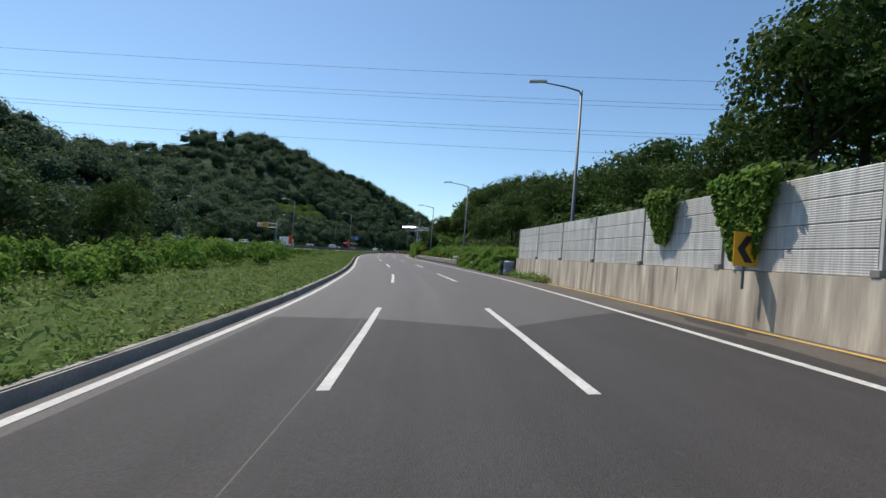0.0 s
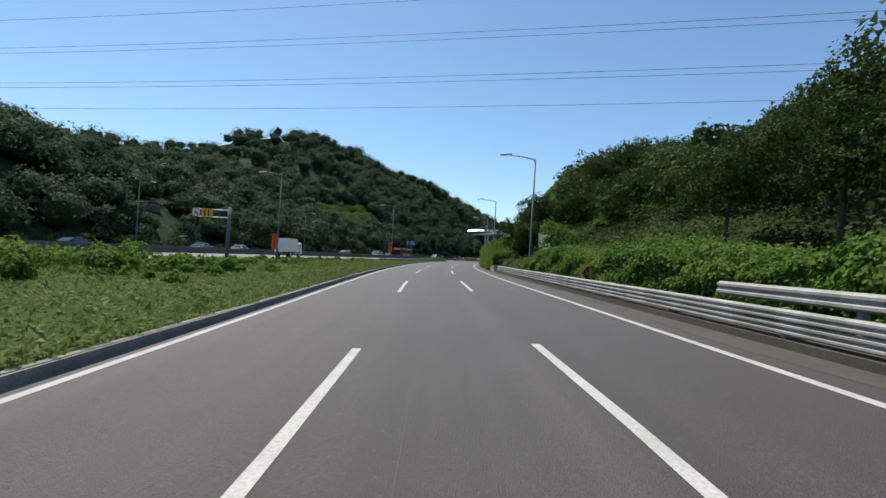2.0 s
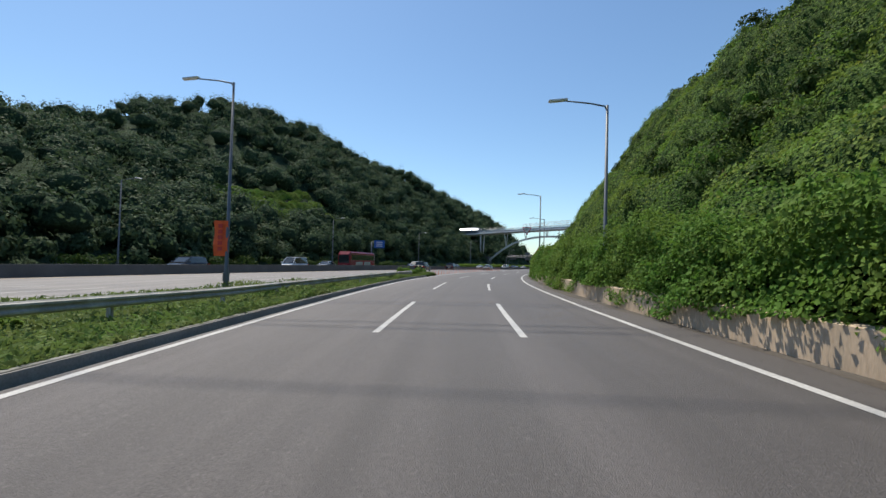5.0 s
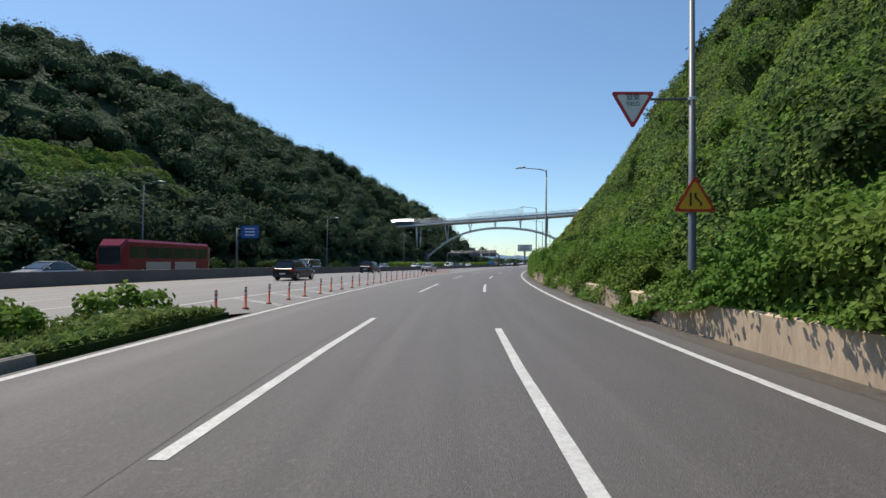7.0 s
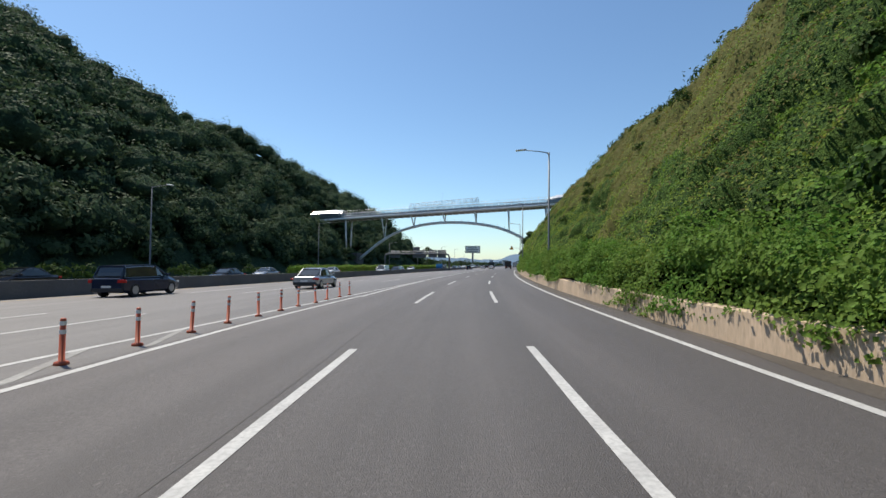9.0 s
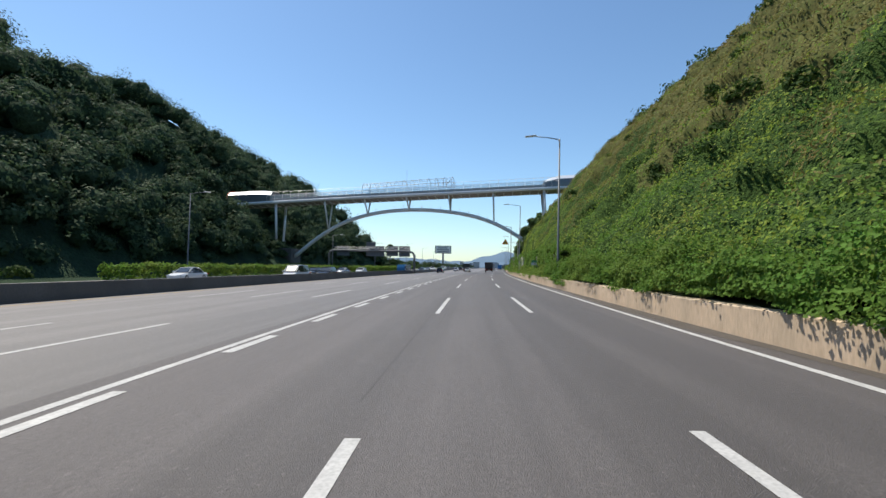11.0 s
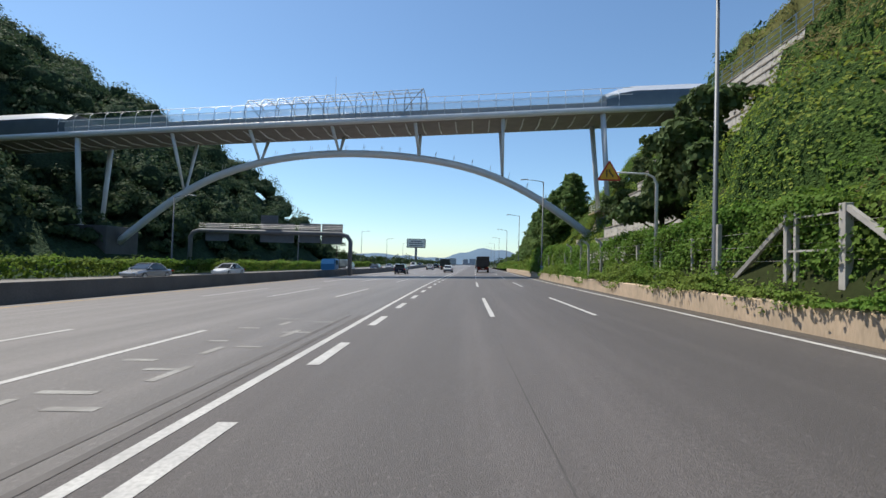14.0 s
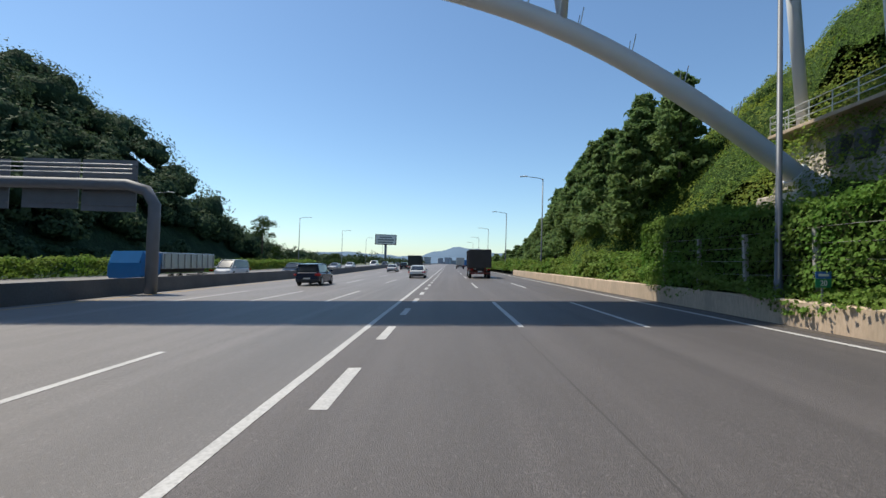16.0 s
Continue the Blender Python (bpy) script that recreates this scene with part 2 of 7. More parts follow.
def main_edge(s):
    """The offset of the main road's right-hand line."""
    return np.interp(s, [-60, 0, 50, 100, 140, 172, 200, 230, 255], [-43, -37.5, -29.5, -19.8, -13, -8.2, -6, -4.5, -3.97])


def left_line(s):
    return np.interp(s, [-60, 0, 16, 27, 50, 73, 97, 125, 156, 165, 188, 215, 235], [-3.0, -3.0, -2.97, -3.18, -3.4, -3.5, -3.58, -3.85, -4.15, -4.02, -3.93, -3.95, -3.97])


# ---- mesh helpers ----
def mesh_object(name, verts, faces, material, parent=None, smooth=False):
    me = bpy.data.meshes.new(name)
    me.from_pydata([tuple(v) for v in verts], [], faces)
    me.materials.append(material)
    if smooth:
        me.polygons.foreach_set("use_smooth", [True] * len(me.polygons))
    me.update()
    ob = new(name, me)
    ob.parent = parent
    return ob


def part(name, bm, material, parent=None, label="", smooth=False):
    me = bpy.data.meshes.new(name)
    bm.to_mesh(me)
    bm.free()
    me.materials.append(material)
    if smooth:
        me.polygons.foreach_set("use_smooth", [True] * len(me.polygons))
    ob = new(name, me)
    ob.parent = parent
    if label:
        ob["label"] = label
    return ob


def box(bm, x0, x1, y0, y1, z0, z1, bevel=0.0):
    r = bmesh.ops.create_cube(bm, size=1)
    for v in r["verts"]:
        v.co = Vector(((x0 + x1) / 2 + v.co.x * (x1 - x0), (y0 + y1) / 2 + v.co.y * (y1 - y0), (z0 + z1) / 2 + v.co.z * (z1 - z0)))
    if bevel:
        es = list({e for v in r["verts"] for e in v.link_edges})
        bmesh.ops.bevel(bm, geom=es, offset=bevel, segments=2, affect="EDGES", profile=0.5)
    return bm


def tube(bm, points, radii, sides=10, caps=True):
    """A round bar through the points."""
    points = [Vector(p) for p in points]
    if not hasattr(radii, "__len__"):
        radii = [radii] * len(points)
    rings, last = [], None
    for i, p in enumerate(points):
        t = (points[min(i + 1, len(points) - 1)] - points[max(i - 1, 0)]).normalized()
        if last is None:
            last = t.orthogonal().normalized()
        last = (last - t * last.dot(t)).normalized()
        o = t.cross(last)
        rings.append([bm.verts.new(p + (last * math.cos(a) + o * math.sin(a)) * radii[i]) for a in [2 * math.pi * k / sides for k in range(sides)]])
    for a, b in zip(rings, rings[1:]):
        for k in range(sides):
            bm.faces.new((a[k], a[(k + 1) % sides], b[(k + 1) % sides], b[k]))
    if caps:
        bm.faces.new(rings[0][::-1])
        bm.faces.new(rings[-1])
    return bm


def strip(name, ss, d0, d1, z, material, kind="", label="", parent=None, across=1, thick=0.0):
    """A sheet along the road between the offsets d0(s) and d1(s)."""
    ss = np.asarray(ss, float)
    f0 = d0 if callable(d0) else (lambda s: d0)
    f1 = d1 if callable(d1) else (lambda s: d1)
    vs, fs = [], []
    for s in ss:
        for k in range(across + 1):
            vs.append(at(s, f0(s) + (f1(s) - f0(s)) * k / across, z))
    c = across + 1
    for i in range(len(ss) - 1):
        for k in range(across):
            fs.append((i * c + k, i * c + k + 1, (i + 1) * c + k + 1, (i + 1) * c + k))
    if thick:
        n = len(vs)
        vs += [v - Vector((0, 0, thick)) for v in vs]
        for i in range(len(ss) - 1):
            fs.append(((i + 1) * c, i * c, n + i * c, n + (i + 1) * c)[::-1])
            fs.append((i * c + across, (i + 1) * c + across, n + (i + 1) * c + across, n + i * c + across)[::-1])
    ob = mesh_object(name, vs, fs, material, parent)
    if across > 1:
        flat = [(s, f0(s) + (f1(s) - f0(s)) * k / across) for s in ss for k in range(across + 1)] * (2 if thick else 1)
        layer = ob.data.uv_layers.new(name="along")
        for lp in ob.data.loops:
            layer.data[lp.index].uv = flat[lp.vertex_index]
    if kind:
        tagged(ob, label, kind=kind)
    return ob


def profile_run(name, ss, prof, material, parent=None, caps=True, zf=None):
    """A closed cross-section, (d, z) pairs that may depend on s, run along the road."""
    vs, fs, rings = [], [], []
    for s in ss:
        p = prof(s) if callable(prof) else prof
        rings.append(len(vs))
        c = len(p)
        for d, z in p:
            vs.append(at(s, d, z))
    for a, b in zip(rings, rings[1:]):
        for k in range(c):
            fs.append((a + k, b + k, b + (k + 1) % c, a + (k + 1) % c))
    if caps:
        fs.append(tuple(range(c)))
        fs.append(tuple(rings[-1] + k for k in reversed(range(c))))
    return mesh_object(name, vs, fs, material, parent)


def leaf_mesh(name, p, nrm, size, material, parent=None, long=1.0, spread=0.9, small=False):
    """Many leaves in one mesh at the places p, roughly facing nrm: folded diamonds, or single blades where small."""
    p, nrm, size = np.asarray(p, np.float32), np.asarray(nrm, np.float32), np.asarray(size, np.float32)
    n = len(p)
    a = nrm + rng.normal(0, spread, (n, 3)).astype(np.float32) * 0.6
    a /= np.linalg.norm(a, axis=1)[:, None] + 1e-6
    t = np.cross(a, rng.normal(0, 1, (n, 3)).astype(np.float32))
    t /= np.linalg.norm(t, axis=1)[:, None] + 1e-6
    b = np.cross(a, t)
    sz = size[:, None]
    k = 3 if small else 4
    v = np.empty((n, k, 3), np.float32)
    v[:, 0] = p - t * sz * long
    v[:, 1] = p + b * sz * 0.75 + a * sz * 0.25
    v[:, 2] = p + t * sz * long
    if small:
        v[:, 1] = p + b * sz * 1.1
    else:
        v[:, 3] = p - b * sz * 0.75 + a * sz * 0.25
    me = bpy.data.meshes.new(name)
    me.vertices.add(k * n)
    me.vertices.foreach_set("co", v.ravel())
    corners = np.array([0, 1, 2] if small else [0, 1, 2, 0, 2, 3])
    idx = (np.arange(n)[:, None] * k + corners).astype(np.int32)
    me.loops.add(idx.size)
    me.loops.foreach_set("vertex_index", idx.ravel())
    me.polygons.add(idx.size // 3)
    me.polygons.foreach_set("loop_start", np.arange(0, idx.size, 3, dtype=np.int32))
    me.materials.append(material)
    me.update(calc_edges=True)
    ob = new(name, me)
    ob.parent = parent
    return ob


def blob_leaves(centres, radii, per, squash=0.8):
    """Places and directions of leaf clumps on lobed crowns round the centres."""
    c, r = np.asarray(centres, float), np.asarray(radii, float)
    n = len(c)
    u = rng.normal(0, 1, (n, per, 3))
    u /= np.linalg.norm(u, axis=2)[:, :, None]
    u[:, :, 2] = np.where(u[:, :, 2] < -0.35, -u[:, :, 2], u[:, :, 2])
    ph = rng.uniform(0, 6.28, (n, 1, 3))
    lobe = 1 + 0.16 * np.sin(5 * u[:, :, 0] + ph[:, :, 0]) + 0.16 * np.sin(5 * u[:, :, 1] + ph[:, :, 1]) + 0.14 * np.sin(6 * u[:, :, 2] + ph[:, :, 2])
    rr = lobe * rng.uniform(0.72, 1.05, (n, per)) * r[:, None]
    p = c[:, None, :] + u * rr[:, :, None] * np.array([1, 1, squash])
    return p.reshape(-1, 3), u.reshape(-1, 3)


def crown_cores(name, centres, radii, squash, material, shrink=0.6):
    """Lumpy solid crowns that close the gaps behind the leaves, all in one mesh."""
    bm = bmesh.new()
    bmesh.ops.create_icosphere(bm, subdivisions=2, radius=1)
    base = np.array([v.co[:] for v in bm.verts])
    tri_ = np.array([[v.index for v in f.verts] for f in bm.faces])
    bm.free()
    c, r = np.asarray(centres, float), np.asarray(radii, float)
    n, m = len(c), len(base)
    ph = rng.uniform(0, 6.28, (n, 1, 3))
    b = base[None]
    lobe = 1 + 0.14 * np.sin(5 * b[:, :, 0] + ph[:, :, 0]) + 0.14 * np.sin(5 * b[:, :, 1] + ph[:, :, 1]) + 0.12 * np.sin(6 * b[:, :, 2] + ph[:, :, 2]) + rng.uniform(-0.3, 0.3, (n, m))
    v = c[:, None, :] + b * (lobe * r[:, None] * shrink)[:, :, None] * np.array([1, 1, squash])
    f = (tri_[None] + (np.arange(n) * m)[:, None, None]).reshape(-1, 3).astype(np.int32)
    me = bpy.data.meshes.new(name)
    me.vertices.add(n * m)
    me.vertices.foreach_set("co", v.astype(np.float32).ravel())
    me.loops.add(len(f) * 3)
    me.loops.foreach_set("vertex_index", f.ravel())
    me.polygons.add(len(f))
    me.polygons.foreach_set("loop_start", np.arange(0, 3 * len(f), 3, dtype=np.int32))
    me.materials.append(material)
    me.update(calc_edges=True)
    return new(name, me)


# ---- ground, road, gore ----
ground = mesh_object("ground", [(-4000, -1500, -1.7), (4000, -1500, -1.7), (4000, 4600, -1.7), (-4000, 4600, -1.7)], [(0, 1, 2, 3)], FAR_GROUND)
tagged(ground, "wide flat green and brown ground reaching the horizon", kind="structure")
SS = np.concatenate([np.arange(-58, 420, 3.0), np.arange(420, 1300, 20.0)])
road = strip("road", SS, lambda s: left_line(s) - 0.25, lambda s: 8.6 if s < 60 else 7.7, 0.0, ASPHALT, "structure", "weathered grey asphalt ramp with pale wheel tracks and painted-in glare", across=6)
main_r = lambda s: (main_edge(s) + 1.6) if s < 172 else left_line(s) - 0.25
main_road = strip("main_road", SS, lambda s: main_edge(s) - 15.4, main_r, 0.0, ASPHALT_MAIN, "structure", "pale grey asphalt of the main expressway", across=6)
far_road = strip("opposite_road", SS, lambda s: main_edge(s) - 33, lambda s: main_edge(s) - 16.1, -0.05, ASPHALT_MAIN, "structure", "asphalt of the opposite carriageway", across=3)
patch = strip("resurfaced_patch", np.arange(-58, 13.6, 3.5), lambda s: left_line(s) + 0.3, lambda s: 8.2, 0.003, ASPHALT_DARK, "structure", "darker relaid asphalt before the joint", across=4)
for i, v in enumerate(patch.data.vertices):
    if i >= len(patch.data.vertices) - 5:
        v.co = at((12.0, 11.5, 10.0, 12.0, 13.5)[i - len(patch.data.vertices) + 5], float(left_line(12)) + 0.3 + (8.2 - 0.3 - float(left_line(12))) * (i - len(patch.data.vertices) + 5) / 4, 0.003)
shoulder = strip("dirty_shoulder", np.arange(-58, 420, 3.0), lambda s: 7.0 + 0.25 * math.sin(s * 0.21) + 0.12 * math.sin(s * 0.9), lambda s: 8.34 if s < 31.5 else 7.46, 0.003, DIRT, "structure", "brown dirt and grit along the shoulder", across=2)
TAR = mat("tar_seam", (0.075, 0.069, 0.066), 0.7, vary=0.4, scale=3)
seams = tagged(new("tar_seams"), "dark tarred joints running along the asphalt", kind="structure")
for s0, s1, d, a in ((-40, 12, -0.35, 0.12), (30, 60, 1.1, 0.1), (130, 232, -0.45, 0.12), (250, 700, -0.16, 0.05)):
    q = np.arange(s0, s1 + 1, 2.0)
    strip("seam", q, lambda s: d + a * math.sin(s * 0.31) * math.sin(s * 0.07) - 0.005 - 0.012 * abs(math.sin(s * 1.7)), lambda s: d + a * math.sin(s * 0.31) * math.sin(s * 0.07) + 0.006, 0.004, TAR, parent=seams)
gore_s = np.arange(-58, 173.5, 2.0)
gore = strip("gore_grass", gore_s, lambda s: main_edge(s) + 1.58, lambda s: left_line(s) - 0.5, 0.12, GRASS_GROUND, "structure", "weedy green grass between ramp and main road", across=10, thick=0.4)

# ---- lane markings ----


def dash(name, s0, s1, d, w, material=PAINT, parent=None):
    n = max(2, int((s1 - s0) / 4) + 1)
    return strip(name, np.linspace(s0, s1, n), lambda s: (d(s) if callable(d) else d) - w / 2, lambda s: (d(s) if callable(d) else d) + w / 2, 0.006, material, parent=parent)


def line_group(name, label):
    return tagged(new(name), label, "road marking", kind="structure")


edge_lines = line_group("edge_lines", "solid white edge lines on the asphalt")
dash("left_line", -58, 226.5, lambda s: np.interp(s, [215, 226], [0, 0.4]) + left_line(s), 0.17, parent=edge_lines)
dash("right_line", -58, 900, lambda s: np.interp(s, [0, 28, 38, 50, 72, 96, 152, 190, 240, 300, 325, 357], [6.67, 6.6, 6.35, 6.25, 6.16, 6.22, 6.12, 6.4, 6.52, 6.6, 6.62, 6.5]), 0.17, parent=edge_lines)
lane_lines = line_group("lane_lines", "broken white lane lines on the asphalt")
for k in range(-3, 42):
    s0 = float(np.interp(k, [-3, 0, 1, 6, 7, 8, 10, 12, 18, 60], [-55, 5.6, 24.4, 125.2, 142.3, 162.6, 202.9, 240.6, 361.0, 1201.0]))
    dash("lane_dash", s0, s0 + (9.2 if 140 < s0 < 200 else 8.2), lambda s: np.interp(s, [0, 13, 25, 53, 72, 92, 105, 114, 151, 163, 172, 191, 203, 241, 268, 289, 309, 330], [-0.14, -0.15, -0.03, 0.03, -0.14, -0.06, -0.19, -0.22, -0.34, -0.3, -0.18, -0.1, -0.14, -0.03, 0.06, -0.02, -0.04, 0.04]), 0.16, parent=lane_lines)
    off = float(np.interp(s0, [5, 24, 45, 64, 85, 105, 150, 163, 180, 230, 310, 330, 360], [-0.3, 0.9, 0.4, 0.9, 0.3, -0.5, -0.6, -0.9, 0.5, 0.3, 0.8, 0.5, 0]))
    dash("lane_dash", s0 + off, s0 + off + 8.2, lambda s: np.interp(s, [0, 13, 25, 33, 48, 54, 71, 93, 104, 113, 162, 170, 184, 204, 250, 269, 290, 302, 322, 332, 361], [3.1, 2.98, 3.44, 3.2, 3.28, 3.2, 3.15, 3.1, 3.16, 3.07, 3.07, 3.16, 3.24, 3.27, 3.35, 3.35, 3.27, 3.31, 3.45, 3.38, 3.44]), 0.16, parent=lane_lines)
bus_line = lambda s: float(main_edge(s)) if s < 205 else float(np.interp(s, [205, 225, 239, 249, 269, 289, 320, 352, 900], [main_edge(205), -4.25, -3.74, -3.74, -3.82, -3.87, -3.97, -4.12, -4.1]))
main_lines = line_group("main_lane_lines", "white lane lines of the main expressway")
for k in range(-3, 40):
    s0 = 9.4 + 20.0 * k
    for j in (1, 2, 3):
        dash("main_dash", s0, s0 + 8.0, lambda s, j=j: main_edge(s) - 3.5 * j, 0.16, parent=main_lines)
dash("bus_line", -58, 900, bus_line, 0.16, parent=main_lines)
dash("median_line", -58, 900, lambda s: main_edge(s) - 14.4, 0.16, PAINT_YELLOW, parent=main_lines)
dash("wide_line", 226, 250.3, -3.42, 0.2, parent=main_lines)
for k in range(68):
    s0 = 253.06 + 5.04 * k
    dash("wide_dash", s0, s0 + 2.2, -3.46, 0.22, parent=main_lines)

SKID = mat("tyre_rubber_mark", (0.115, 0.105, 0.1), 0.75, vary=0.6, scale=1.5)
for off in (-0.3, -0.65):
    dash("skid_mark", 307, 321, lambda s, off=off: main_edge(s) + off, 0.11, SKID, parent=main_lines)
rl = random.Random(21)
for k in range(15):
    s0, d0 = 310.3 + 0.68 * k, -6.9 + rl.uniform(0, 1.7)
    along, wide_ = (rl.uniform(0.7, 1.3), 0.16) if k % 3 == 0 else (0.16, rl.uniform(0.4, 0.9))
    dash("worn_letter_bar", s0, s0 + along, d0 + wide_ / 2, wide_, PAINT_WORN, parent=main_lines)

# ---- terrain ----


def right_crest(s):
    return np.interp(s, [-60, 30, 60, 95, 115, 140, 160, 172, 190, 215, 235, 248, 264, 282, 340, 365, 375, 385, 400, 420, 450, 600, 800], [7, 7, 7, 8, 13, 19, 22, 22.3, 24.8, 25.2, 24.8, 23.2, 22.4, 24, 25.5, 22.5, 20.2, 18.2, 14.5, 10, 7, 5, 2])


def right_z(s, d):
    """Height of the hillside beside the road, over z = 0."""
    base = road_z(s, 7.7) + np.interp(s, [30, 34, 90, 95], [0.3, 0.3, 0.5, 0.75])
    d0 = np.interp(s, [-60, 100, 130, 160, 200, 215, 250, 270, 340, 380, 420], [10, 10, 9.6, 9.6, 9.8, 10.4, 10.2, 8.6, 7.9, 9, 12])
    u = np.clip((d - d0) / (26 - d0), 0, 1)
    bend = np.interp(s, [100, 150, 200, 222, 245, 270, 290, 312, 328, 345], [1.0, 1.05, 1.0, 1.28, 1.12, 0.9, 0.86, 0.68, 0.68, 0.85])
    z = base + (right_crest(s) - base) * u**bend + np.clip(d - 26, 0, 60) * 0.12
    stepped = (s > 326.5) & (s < 355.2) & (d < 23.6)
    z = np.where(stepped, np.minimum(z, 4.0 + 1.44 * (d - 13.1)), z)
    z = np.where((s > 355) & (s < 400), np.minimum(z, 3.6 + 1.32 * np.clip(d - 13.5, -4, 40) + np.clip(s - 385, 0, 15) * 0.4), z)
    z = z - np.interp(s, [195, 210, 262, 280, 300, 328, 350, 356], [0, 1.2, 1.2, 0.5, 0.5, 0.8, 1.2, 0]) * np.interp(d, [10, 14, 24, 27], [0, 1, 1, 0.6])
    return z + 0.35 * np.sin(s * 0.35 + d * 0.6) * np.clip((d - 9) / 4, 0, 1) + 0.25 * np.sin(s * 0.9 - d * 0.8) * np.clip((d - 9) / 4, 0, 1)


def grid_mesh(name, ss, ds, zf, material, start=None):
    S, D = np.meshgrid(ss, ds, indexing="ij")
    if start is not None:
        D = np.maximum(D, start(S))
    X, Y = xy(S, D)
    Z = zf(S, D)
    nd = len(ds)
    fs = [(i * nd + j, i * nd + j + 1, (i + 1) * nd + j + 1, (i + 1) * nd + j) for i in range(len(ss) - 1) for j in range(nd - 1)]
    return mesh_object(name, np.stack([X, Y, Z], -1).reshape(-1, 3), fs, material, smooth=True)


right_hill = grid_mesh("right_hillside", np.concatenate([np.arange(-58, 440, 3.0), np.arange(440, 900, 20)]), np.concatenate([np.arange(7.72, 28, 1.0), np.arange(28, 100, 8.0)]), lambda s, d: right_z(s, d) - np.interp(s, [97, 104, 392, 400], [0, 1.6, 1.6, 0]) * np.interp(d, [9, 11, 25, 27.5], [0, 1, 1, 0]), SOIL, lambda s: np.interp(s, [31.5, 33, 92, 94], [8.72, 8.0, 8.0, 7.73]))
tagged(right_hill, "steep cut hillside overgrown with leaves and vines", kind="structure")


def left_crest(s):
    return np.interp(s, [-60, 40, 110, 150, 190, 225, 256, 300, 340, 395, 428, 458, 470, 480, 500, 520], [31, 34, 47, 32, 32, 45, 65, 72, 66, 66.5, 59, 52, 18, 8, 2, 0])


def left_z(s, d):
    e = main_edge(s) - np.interp(s, [200, 300], [37, 48])
    u = np.clip((e - d) / 115, 0, 1)
    z = -0.9 + left_crest(s) * np.sin(u * math.pi / 2) ** np.interp(s, [405, 432, 445, 458, 470], [0.82, 0.66, 0.6, 0.68, 0.85]) - left_crest(s) * 0.5 * np.clip((e - d) / 75 - 115 / 75, 0, 2)
    z = np.where(np.abs(s - 369) < 15, np.minimum(z, 1.5 + 0.5 * np.clip(e - d, 0, 40) + np.clip(np.abs(s - 369) - 9, 0, 6) * 3), z)
    return z + (1.6 * np.sin(s * 0.06 + d * 0.03) + 1.0 * np.sin(s * 0.13 - d * 0.09)) * u


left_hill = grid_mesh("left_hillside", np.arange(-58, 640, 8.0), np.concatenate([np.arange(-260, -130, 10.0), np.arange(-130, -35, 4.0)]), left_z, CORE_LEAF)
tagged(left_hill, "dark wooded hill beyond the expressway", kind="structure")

# forest on the left hill
n = 2600
fs_ = rng.uniform(50, 570, n)
fd_ = main_edge(fs_) - np.interp(fs_, [200, 300], [38.5, 50]) - 116 * rng.uniform(0, 1, n) ** 1.35
keep = (left_crest(fs_) > 3) & ~((fs_ > 127) & (fs_ < 143) & (fd_ > -65)) & ~((fs_ > 203) & (fs_ < 239) & (fd_ > -73) & (fd_ < -56))
fs_, fd_ = fs_[keep], fd_[keep]
fx, fy = xy(fs_, fd_)
fr = rng.uniform(2.0, 4.8, len(fs_))
low = rng.uniform(60, 560, 420)
fs_ = np.concatenate([fs_, low])
fd_ = np.concatenate([fd_, main_edge(low) - np.interp(low, [200, 300], [38, 49.5]) - rng.uniform(-1.5, 5, 420)])
fx, fy = xy(fs_, fd_)
fr = np.concatenate([fr, rng.uniform(1.3, 2.4, 420)])
fr = np.where((np.abs(fs_ - 369) < 13) & (fd_ > -84), fr * 0.45, fr)
bank_s = np.concatenate([rng.uniform(350, 361, 70), rng.uniform(377, 388, 70)])
bank_d = rng.uniform(-100, -56, 140)
fs_, fd_, fr = np.concatenate([fs_, bank_s]), np.concatenate([fd_, bank_d]), np.concatenate([fr, rng.uniform(1.4, 2.8, 140)])
fx, fy = xy(fs_, fd_)
cen = np.stack([fx, fy, left_z(fs_, fd_) + fr * 0.55 + rng.uniform(0, 1, len(fs_)) ** 2 * 3.0], 1)
pp, nn = blob_leaves(cen, fr, 200, 0.85)
forest = leaf_mesh("forest", pp, nn, rng.uniform(0.2, 0.44, len(pp)), FOREST_LEAF, spread=0.5, small=True)
tagged(crown_cores("forest_crowns", cen, fr, 0.85, CORE_LEAF), "rounded crown cores of the wood, coloured dark for inner shade", "trees", kind="stuff")
tagged(forest, "dense dark green broadleaf wood covering the hill", "trees", kind="stuff")

# bright creepers on ledges of the wooded hill
n = 26000
ls_ = rng.uniform(204, 238, n)
step_ = rng.integers(0, 3, n)
front = rng.uniform(0, 1, n)
ld_ = -73 + 5.2 * step_ + 0.1 * (ls_ - 204) + 2.6 * front + 0.6 * np.sin(ls_ * 0.9)
lx, ly = xy(ls_, ld_)
lz = left_z(ls_, ld_) + 1.3 * np.sqrt(np.clip(1 - front**2, 0, 1)) + 0.35 * np.abs(np.sin(ls_ * 1.1 + step_)) + rng.uniform(-0.15, 0.2, n) + 1.0
ln = np.stack([0.6 * front + 0.1, -0.3 * np.ones(n), 1.1 - 0.5 * front], 1)
tagged(leaf_mesh("ledge_creepers", np.stack([lx, ly, lz], 1), ln, rng.uniform(0.14, 0.28, n), SLOPE_LEAF), "bright creepers on the ledges of the wooded hill", "creepers", kind="stuff")


